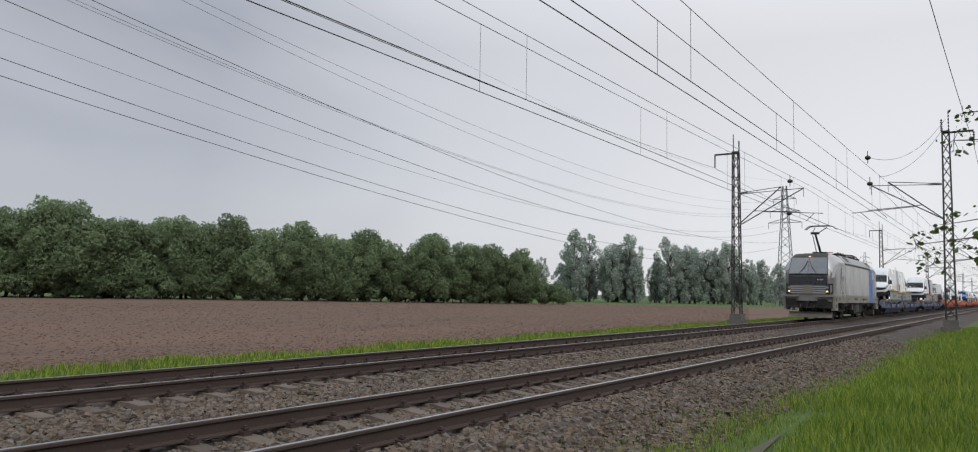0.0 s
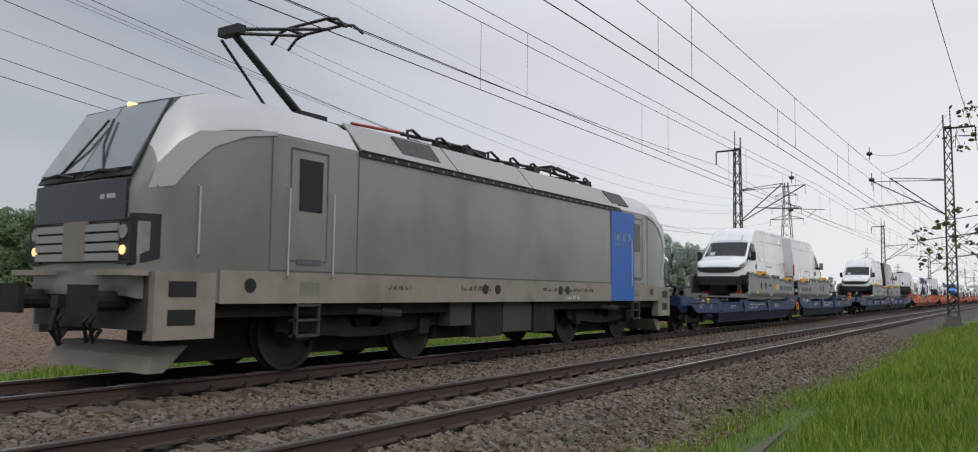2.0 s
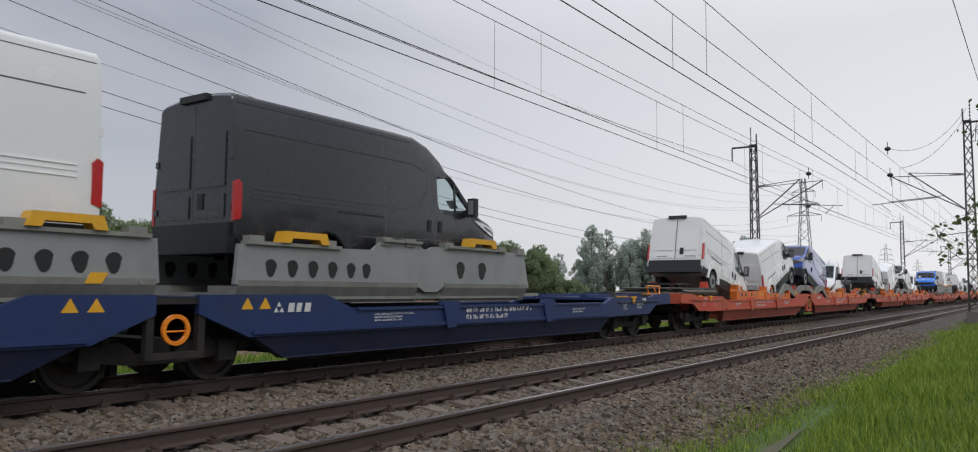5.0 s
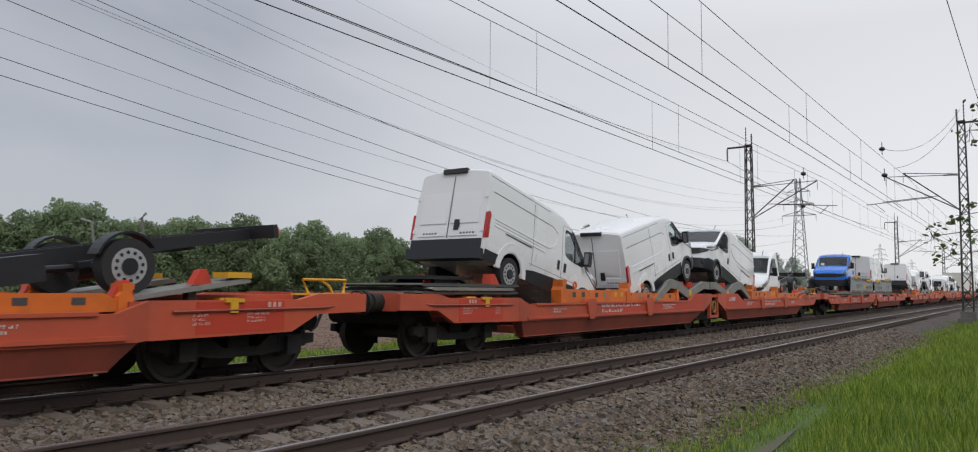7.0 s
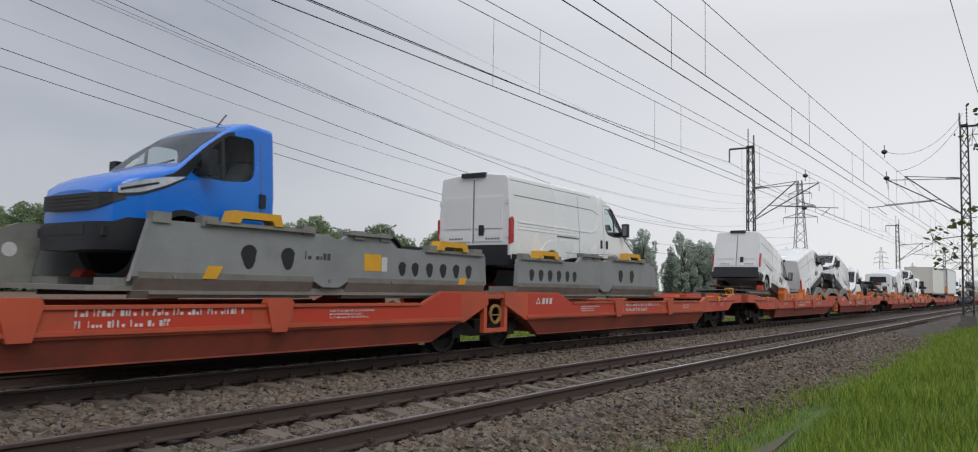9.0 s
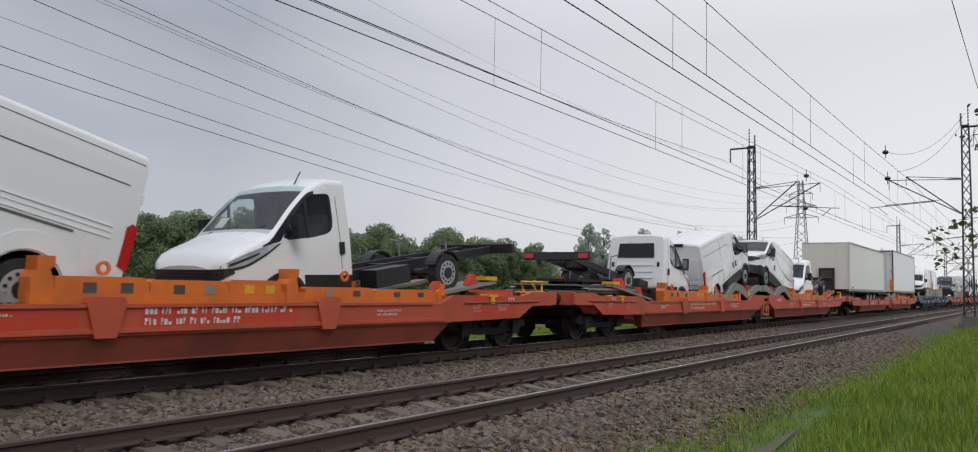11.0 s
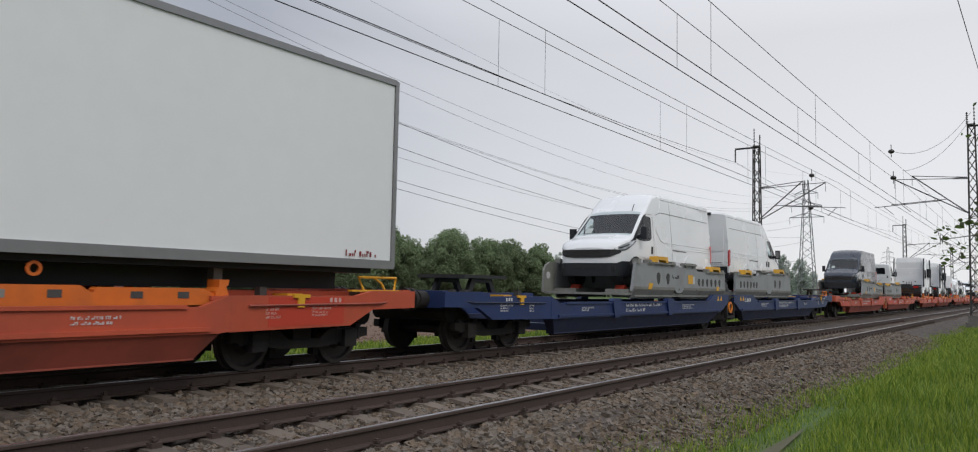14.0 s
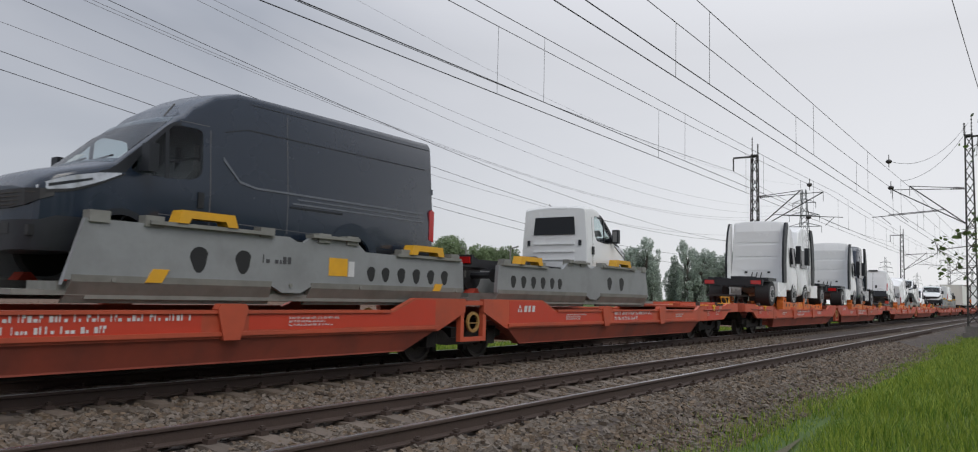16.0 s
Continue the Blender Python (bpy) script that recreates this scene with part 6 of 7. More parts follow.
def window_outline(L, top):
    return [(L - 2.135, 1.56), (L - 2.115, 1.46), (L - 2.06, 1.39), (L - 1.96, 1.35), (L - 1.7, 1.325), (L - 1.2, 1.325), (L - 1.10, 1.37), (L - 1.13, 1.44),
            (L - 1.38, 1.73), (L - 1.58, 1.96), (L - 1.66, top - .01), (L - 1.74, top + .02), (L - 2.05, top + .02), (L - 2.11, top), (L - 2.135, top - .06)]


def cab_cutters(L, HC, st, back, wheels):
    """Cab interior, door windows, windscreen opening and wheel wells."""
    xs_ = [q[0] for q in st]
    top = HC - .24
    rings = []
    for x in (back, L - 2.0, L - 1.86, L - 1.74, L - 1.34, L - 1.02):
        w = float(np.interp(x, xs_, [q[1] for q in st]))
        zt = min(HC, float(np.interp(x, xs_, [q[3] for q in st])))
        rings.append(ring_section(x, w - .045, .80, zt - .065, .03))
    g = bm_new()
    loft(g, rings)
    out_ = [(g, M_CABIN)]
    g = bm_new()
    prism(g, window_outline(L, top), -1.4, 1.4)
    out_.append((g, M_TRIM))
    g = bm_new()
    d = Vector((.655, 0, .755)) * .14
    lo, hi = Vector((L - .985, 0, 1.505)), Vector((L - 1.685, 0, 2.105 + (HC - 2.28)))
    loft(g, [[(p.x - d.x, -w, p.z - d.z), (p.x + d.x, -w, p.z + d.z), (p.x + d.x, w, p.z + d.z), (p.x - d.x, w, p.z - d.z)] for p, w in ((lo, .865), (hi, .80))])
    out_.append((g, M_TRIM))
    for x, r in wheels:
        for s in (-1, 1):
            g = bm_new()
            cyl(g, (x, s * .66, .37), (x, s * 1.3, .37), r, 26)
            out_.append((g, M_BLACK))
    return out_


def front_end(root, L, HC, st):
    """Cab front: grille, bumper, lamps, windscreen, side windows, mirrors and front wheels; the nose is at x = L, the cab roof at HC."""
    top = HC - .24
    for s in (-1, 1):
        g = bm_new()
        skin(g, st, s, 10, L - .98, L - .07, poly((L - .98, 1.285), (L - .7, 1.145), (L - .4, 1.03), (L - .07, .985)), poly((L - .98, 1.30), (L - .7, 1.265), (L - .4, 1.195), (L - .2, 1.125), (L - .07, 1.045)), .008)
        lamp = part("headlamp", g, M_CLEARLAMP, root, "swept-back clear headlamp", smooth=True)
        g = bm_new()
        skin(g, st, s, 8, L - .62, L - .16, poly((L - .62, 1.165), (L - .4, 1.10), (L - .16, 1.035)), poly((L - .62, 1.19), (L - .4, 1.135), (L - .16, 1.07)), .013)
        part("lamp_core", g, M_TRIM, lamp)
        # dark line under the lamp, running from the grille to the pillar
        g = bm_new()
        skin(g, st, s, 10, L - 1.02, L - .05, poly((L - 1.02, 1.28), (L - .7, 1.115), (L - .4, 1.0), (L - .05, .95)), poly((L - 1.02, 1.30), (L - .7, 1.148), (L - .4, 1.033), (L - .05, .988)), .010)
        part("lamp_trim", g, M_BLACK, lamp, smooth=True)
        g = bm_new()
        skin(g, st, s, 12, L - 2.13, L - 1.11, poly((L - 2.13, 1.54), (L - 2.06, 1.40), (L - 1.96, 1.355), (L - 1.7, 1.33), (L - 1.2, 1.33), (L - 1.11, 1.37)),
             poly((L - 2.13, top - .05), (L - 2.05, top + .02), (L - 1.74, top + .02), (L - 1.66, top - .01), (L - 1.38, 1.73), (L - 1.11, 1.42)), -.004)
        win = part("side_window", g, M_PANE, root, "tinted cab side window", smooth=True)
        win.visible_shadow = False
        g = bm_new()
        skin(g, st, s, 3, L - 1.62, L - 1.57, poly((L - 1.7, 1.32), (L - 1.5, 1.32)), poly((L - 1.62, top - .03), (L - 1.57, top - .09)), .008)
        part("window_bar", g, M_TRIM, win)
        # dark pillar between the side window and the windscreen, and a trim corner running to the lamp
        g = bm_new()
        skin(g, st, s, 10, L - 1.80, L - .70, poly((L - 1.80, top + .02), (L - 1.74, top + .02), (L - 1.66, top - .01), (L - 1.38, 1.73), (L - 1.13, 1.44), (L - 1.10, 1.33), (L - .7, 1.265)),
             poly((L - 1.80, top + .075), (L - 1.66, top + .045), (L - 1.34, 1.785), (L - .96, 1.44), (L - .86, 1.34), (L - .7, 1.285)), .004)
        part("pillar_trim", g, M_TRIM, root, smooth=True)
        g = bm_new()
        box(g, L - 1.31, L - 1.18, s * 1.06, s * 1.23, 1.34, 1.70)
        mir = part("mirror", g, M_TRIM, root, "black wing mirror", bevel=.05, smooth=True)
        g = bm_new()
        plate(g, [(L - 1.314, s * 1.085, 1.38), (L - 1.314, s * 1.205, 1.38), (L - 1.314, s * 1.205, 1.66), (L - 1.314, s * 1.085, 1.66)], -.006 if s > 0 else .006)
        part("mirror_glass", g, M_LENS, mir)
        g = bm_new()
        box(g, L - 1.29, L - 1.21, s * .93, s * 1.12, 1.37, 1.47)
        part("mirror_arm", g, M_TRIM, mir, bevel=.02)
        fx = L - 1.0
        g = bm_new()
        pts = [(fx + .49 * math.cos(a), .37 + .49 * math.sin(a)) for a in (math.pi * i / 12 for i in range(13))] + [(fx - .41 * math.cos(a), .37 + .41 * math.sin(a)) for a in (math.pi * i / 12 for i in range(13))]
        prism(g, pts, s * .95, s * 1.010)
        part("wheel_arch", g, M_TRIM, root, bevel=.006)
        road_wheel(root, fx, s, .985)
        # fog lamp pocket
        g = bm_new()
        box(g, L - .22, L + .0, s * .58, s * .82, .46, .58)
        part("fog_lamp", g, M_BLACK, root, bevel=.02)
    g = bm_new()
    out_ = [(L - .62, 1.0), (L - .45, .985), (L - .24, .94), (L - .10, .86), (L + .01, .72), (L + .05, .5)]
    loft(g, [[(x, -y * .97, .29), (x, -y, .40), (x, -y, .64 + .06 * (x < L - .2)), (x, 0, .64), (x, y, .64 + .06 * (x < L - .2)), (x, y, .40), (x, y * .97, .29), (x, 0, .27)] for x, y in out_])
    part("front_bumper", g, M_TRIM, root, "dark plastic front bumper", smooth=True)
    g = bm_new()
    box(g, L + .02, L + .058, -.46, .46, .48, .60)
    part("lower_intake", g, M_BLACK, root, bevel=.015)
    g = bm_new()
    loft(g, [[(x, -y, z), (x, -y * .99, 1.01), (x, y * .99, 1.01), (x, y, z)] for x, y, z in ((L - .22, .92, .93), (L - .09, .85, .88), (L + .004, .69, .81), (L + .014, .4, .79))])
    gr = part("grille", g, M_BLACK, root, bevel=.012)
    for k in range(4):
        g = bm_new()
        loft(g, [[(x, -y, .82 + k * .047), (x, -y, .831 + k * .047), (x, y, .831 + k * .047), (x, y, .82 + k * .047)] for x, y in ((L - .06, .80 - .06 * (3 - k)), (L + .0, .70 - .03 * (3 - k)), (L + .024, .4))])
        part("grille_bar", g, M_UNDER2, gr)
    g = bm_new()
    for k, (y, w) in enumerate(((-.27, .03), (-.22, .10), (-.10, .10), (.02, .10), (.14, .12))):
        box(g, L - .125, L - .055, y, y + w, 1.075, 1.115)
    part("emblem_bars", g, M_ALU, root)["kind"] = "stuff"
    g = bm_new()
    cols = []
    for q in [r for r in st if L - 1.77 < r[0] < L - .9]:
        ring = ring_section(*q)
        cols.append([g.verts.new(Vector(v) + Vector((.004, 0, .004))) for v in ring[8:13]])
    for c0, c1 in zip(cols, cols[1:]):
        for k in range(4):
            g.faces.new((c0[k], c0[k + 1], c1[k + 1], c1[k]))
    scr = part("windscreen", g, M_PANE_FRONT, root, "clear raked windscreen", smooth=True)
    scr.visible_shadow = False
    for a, b in (((L - .94, -.62, 1.475), (L - 1.03, .0, 1.57)), ((L - .94, .05, 1.475), (L - 1.03, .66, 1.56))):
        g = bm_new()
        tube(g, [a, b], .014, 5)
        part("wiper", g, M_BLACK, scr)
    g = bm_new()
    plate(g, [(L - 1.09, -.66, 1.55), (L - 1.09, -.46, 1.55), (L - 1.25, -.46, 1.70), (L - 1.25, -.66, 1.70)], .008)
    part("paper_sheet", g, M_PAPER, scr)
    # seats, dashboard and steering wheel in one dark interior
    g = bm_new()
    prism(g, [(L - 1.55, .85), (L - 1.55, 1.28), (L - 1.42, 1.40), (L - 1.05, 1.38), (L - 1.05, .85)], -.86, .86)
    for y in (-.52, .18, .62):
        loft(g, [[(x0, y - w, z), (x1, y - w, z), (x1, y + w, z), (x0, y + w, z)] for z, x0, x1, w in ((.85, L - 2.05, L - 1.62, .23), (1.05, L - 2.08, L - 1.72, .23), (1.5, L - 2.20, L - 2.06, .22), (1.66, L - 2.22, L - 2.12, .15))])
        box(g, L - 2.23, L - 2.14, y - .12, y + .12, 1.70, 1.88)
    for k in range(16):
        a, b = 2 * math.pi * k / 16, 2 * math.pi * (k + 1) / 16
        cyl(g, (L - 1.60 + .08 * math.sin(a), .5 + .2 * math.cos(a), 1.36 + .18 * math.sin(a)), (L - 1.60 + .08 * math.sin(b), .5 + .2 * math.cos(b), 1.36 + .18 * math.sin(b)), .016, 5)
    part("cab_interior", g, M_CABIN, root, "dark seats, dashboard and steering wheel")
    g = bm_new()
    tube(g, [(L - 1.80, .5, HC - .04), (L - 1.95, .5, HC + .16)], .012, 5)
    part("aerial", g, M_BLACK, root)


def van(L, H, paint, label, name="panel_van"):
    root = thing(name, label, "van")
    HC = min(H, 2.28)
    st = [(0.0, .985, .50, H - .05), (.05, 1.0, .45, H), (L - 3.3, 1.005, .40, H), (L - 2.75, 1.005, .40, H - .01)]
    if H > 2.5:
        st += [(L - 2.35, 1.0, .40, H - .13), (L - 2.0, 1.0, .40, HC + .10)]
    else:
        st += [(L - 2.2, 1.0, .40, H - .05)]
    st += nose_stations(L, HC)
    g = bm_new()
    loft(g, [ring_section(*q) for q in st])
    body = part("body", g, paint, root, smooth=True)
    rx = L - 1.0 - (4.0 if L > 6.3 else 3.4)
    carve(body, cab_cutters(L, HC, st, L - 2.36, ((L - 1.0, .42), (rx, .43))))
    front_end(root, L, HC, st)
    flat = lambda z: (lambda x: z)
    for s in (-1, 1):
        road_wheel(root, rx, s, .985)
        g = bm_new()
        pts = [(rx + .60 * math.cos(a), .37 + .66 * math.sin(a)) for a in (math.pi * i / 14 for i in range(15))] + [(rx - .45 * math.cos(a), .37 + .45 * math.sin(a)) for a in (math.pi * i / 14 for i in range(15))]
        prism(g, pts, s * .96, s * 1.022)
        part("rear_arch", g, paint, root, bevel=.012)
        g = bm_new()
        skin(g, st, s, 6, rx + .46, L - 1.46, flat(.36), poly((rx + .46, .58), (rx + .9, .66), (L - 2.4, .73), (L - 1.46, .75)), .012)
        part("sill_trim", g, M_TRIM, root, "dark lower side trim")
        g = bm_new()
        skin(g, st, s, 3, .06, rx - .46, flat(.42), flat(.64), .012)
        part("rear_sill_trim", g, M_TRIM, root, "dark lower side trim")
        # door gaps: behind the cab door, the sliding door's edge, and along the sill
        g = bm_new()
        seam(g, st, s, L - 2.26, .76, HC - .2)
        seam(g, st, s, L - 3.62, .74, H - .2)
        skin(g, st, s, 6, rx + .7, L - 1.5, poly((rx + .7, .775), (L - 1.5, .835)), poly((rx + .7, .785), (L - 1.5, .845)), .002)
        skin(g, st, s, 3, L - 2.24, L - 1.78, flat(HC - .155), flat(HC - .145), .002)
        part("door_seam", g, M_SEAM, body)
        # pressed panel: upper edge line with a rounded front corner, crease shade painted dark
        g = bm_new()
        zu = H * .80
        skin(g, st, s, 12, .2, L - 2.5, poly((.2, zu), (L - 2.68, zu), (L - 2.56, zu - .03), (L - 2.5, zu - .10)), poly((.2, zu + .018), (L - 2.68, zu + .018), (L - 2.55, zu - .01), (L - 2.5, zu - .085)), .003)
        part("body_crease", g, M_SEAM if paint is M_WHITE else M_TRIM, body)
        # waist crease that swings up behind the cab door
        g = bm_new()
        skin(g, st, s, 16, .3, L - 2.46, poly((.3, 1.345), (L - 2.95, 1.345), (L - 2.72, 1.40), (L - 2.56, 1.52), (L - 2.46, 1.68)), poly((.3, 1.375), (L - 2.95, 1.375), (L - 2.74, 1.43), (L - 2.59, 1.55), (L - 2.46, 1.74)), .012)
        skin(g, st, s, 2, .3, rx + 1.3, flat(1.20), flat(1.225), .010)
        skin(g, st, s, 2, .3, rx + 1.2, flat(1.275), flat(1.295), .008)
        # on slate paint the crease's reflection is drawn as a lighter strip
        part("body_crease", g, M_CREASE if paint is M_VGREY else paint, body)
        g = bm_new()
        skin(g, st, s, 2, .06, L - 2.9, flat(H - .155), flat(H - .143), .003)
        part("roof_gutter", g, M_SEAM if paint is M_WHITE else M_TRIM, body)
        g = bm_new()
        skin(g, st, s, 1, L - 4.75, L - 3.66, flat(1.14), flat(1.168), .010)
        part("door_rail", g, M_SEAM if paint is M_WHITE else M_TRIM, root)
        for a in (L - 2.10, L - 2.42) if s < 0 else (L - 2.10,):
            g = bm_new()
            box(g, a - .045, a + .045, s * .98, s * 1.022, .98, 1.19)
            part("door_handle", g, M_TRIM, root, bevel=.03)
        g = bm_new()
        prism(g, [(-.012, .86), (-.012, 1.42), (.06, 1.46), (.12, 1.40), (.12, .90)], s * .95, s * 1.008)
        part("tail_lamp", g, M_TAIL, root, "tall red tail lamp", bevel=.015)
        for z in (1.0, 1.75):
            g = bm_new()
            box(g, -.02, .05, s * .88, s * .95, z, z + .1)
            part("hinge", g, paint, root)
    g = bm_new()
    box(g, -.10, .12, -.99, .99, .40, .62)
    part("rear_bumper", g, M_TRIM, root, "dark rear bumper step", bevel=.03)
    g = bm_new()
    box(g, -.05, .1, -.93, .93, .60, .84)
    part("rear_apron", g, M_TRIM, root, bevel=.03)
    g = bm_new()
    box(g, -.006, .0, -.012, .012, .88, H - .12)
    part("door_gap", g, M_SEAM, root)
    for y0, y1 in ((-.78, -.06), (.06, .78)):
        g = bm_new()
        box(g, -.018, .0, y0, y1, H * .50, H * .79)
        part("door_panel", g, paint, root, bevel=.012)
        g = bm_new()
        box(g, -.018, .0, y0, y1, .92, H * .46)
        part("door_panel", g, paint, root, bevel=.012)
    g = bm_new()
    box(g, -.035, .0, -.30, -.17, 1.05, 1.28)
    part("rear_handle", g, M_TRIM, root, bevel=.02)
    g = bm_new()
    box(g, -.06, .08, -.32, .32, H - .06, H + .04)
    part("top_brake_lamp", g, M_BLACK, root, bevel=.02)
    for y0 in (.28, -.72):
        g = bm_new()
        for k in range(5):
            box(g, -.021, 0, y0 + k * .08, y0 + k * .08 + .05, .96, 1.0)
        part("badge_bars", g, M_SEAM, root)["kind"] = "stuff"
    return root


def chassis_cab(L, paint, label):
    root = thing("chassis_cab", label, "light truck")
    HC = 2.22
    st = [(L - 2.52, .95, .62, HC - .06), (L - 2.48, .985, .55, HC - .01), (L - 2.1, 1.0, .45, HC + .02)] + nose_stations(L, HC)
    g = bm_new()
    loft(g, [ring_section(*q) for q in st])
    cab = part("cab", g, paint, root, smooth=True)
    carve(cab, cab_cutters(L, HC, st, L - 2.40, ((L - 1.0, .42),)))
    front_end(root, L, HC, st)
    for s in (-1, 1):
        g = bm_new()
        box(g, L - 2.32, L - 2.22, s * .99, s * 1.025, 1.0, 1.2)
        part("door_handle", g, M_TRIM, root, bevel=.02)
        g = bm_new()
        skin(g, st, s, 3, L - 2.46, L - 1.45, lambda x: .42, poly((L - 2.46, .64), (L - 1.45, .76)), .010)
        part("sill_trim", g, M_TRIM, root)
        g = bm_new()
        seam(g, st, s, L - 2.26, .76, 1.95)
        part("door_seam", g, M_SEAM, root)
        g = bm_new()
        prism(g, [(0, .50), (0, .66), (3.2, .66), (L - 1.0, .60), (L - 1.0, .44), (3.2, .46)], s * .36, s * .43)
        part("frame_rail", g, M_CHASSIS, root, "black steel frame rail")
        road_wheel(root, 2.35, s, .98)
        g = bm_new()
        pts = [(2.35 + .44 * math.cos(a), .36 + .44 * math.sin(a)) for a in (math.pi * (.15 + .7 * i / 12) for i in range(13))] + [(2.35 - .41 * math.cos(a), .36 + .41 * math.sin(a)) for a in (math.pi * (.15 + .7 * i / 12) for i in range(13))]
        prism(g, pts, s * .74, s * .99)
        part("mudguard", g, M_TRIM, root)
        g = bm_new()
        box(g, -.09, -.04, s * .68, s * .95, .53, .66)
        part("tail_lamp", g, M_TAIL, root)
        g = bm_new()
        tube(g, [(1.9, s * .62, .30), (1.9, s * .62, .95), (1.95, s * .8, 1.0)], .02, 6)
        part("lashing_strap", g, M_GALV2, root)
    for x in (.1, 1.0, 2.0, 3.1, 4.2, 4.9):
        g = bm_new()
        box(g, x, x + .08, -.36, .36, .5, .62)
        part("crossmember", g, M_CHASSIS, root)
    g = bm_new()
    box(g, -.05, .03, -.98, .98, .50, .70)
    part("rear_crossbar", g, M_CHASSIS, root, bevel=.01)
    g = bm_new()
    cyl(g, (2.35, -.9, .36), (2.35, .9, .36), .08, 8)
    part("axle", g, M_CHASSIS, root)
    g = bm_new()
    cyl(g, (2.35, 0, .36), (4.9, 0, .5), .05, 8)
    part("prop_shaft", g, M_CHASSIS, root)
    g = bm_new()
    cyl(g, (2.2, 0, .36), (2.55, 0, .36), .17, 12)
    part("differential", g, M_CHASSIS, root)
    g = bm_new()
    box(g, 3.3, 4.2, .45, .85, .30, .62)
    part("fuel_tank", g, M_CHASSIS, root, bevel=.04)
    g = bm_new()
    box(g, 3.4, 4.0, -.85, -.45, .32, .60)
    part("battery_box", g, M_CHASSIS, root, bevel=.03)
    g = bm_new()
    cyl(g, (1.1, 0, .44), (1.1, 0, .64), .33, 20)
    part("spare_wheel", g, M_TYRE, root)
    g = bm_new()
    pts = [(L - 2.525, -.62, 1.50), (L - 2.525, .62, 1.50), (L - 2.512, .58, 1.96), (L - 2.512, -.58, 1.96)]
    plate(g, pts[::-1], .012)
    part("rear_window", g, M_GLASS, root, "dark rear window", bevel=.006)
    for k in range(3):
        g = bm_new()
        box(g, L - 2.545, L - 2.51, -.6, .6, .85 + k * .2, .90 + k * .2)
        part("pressed_rib", g, paint, root, bevel=.012)
    for s in (-1, 1):
        g = bm_new()
        box(g, L - 2.54, L - 2.51, s * .72, s * .80, 1.22, 1.36)
        part("air_vent", g, M_TRIM, root)
    return root


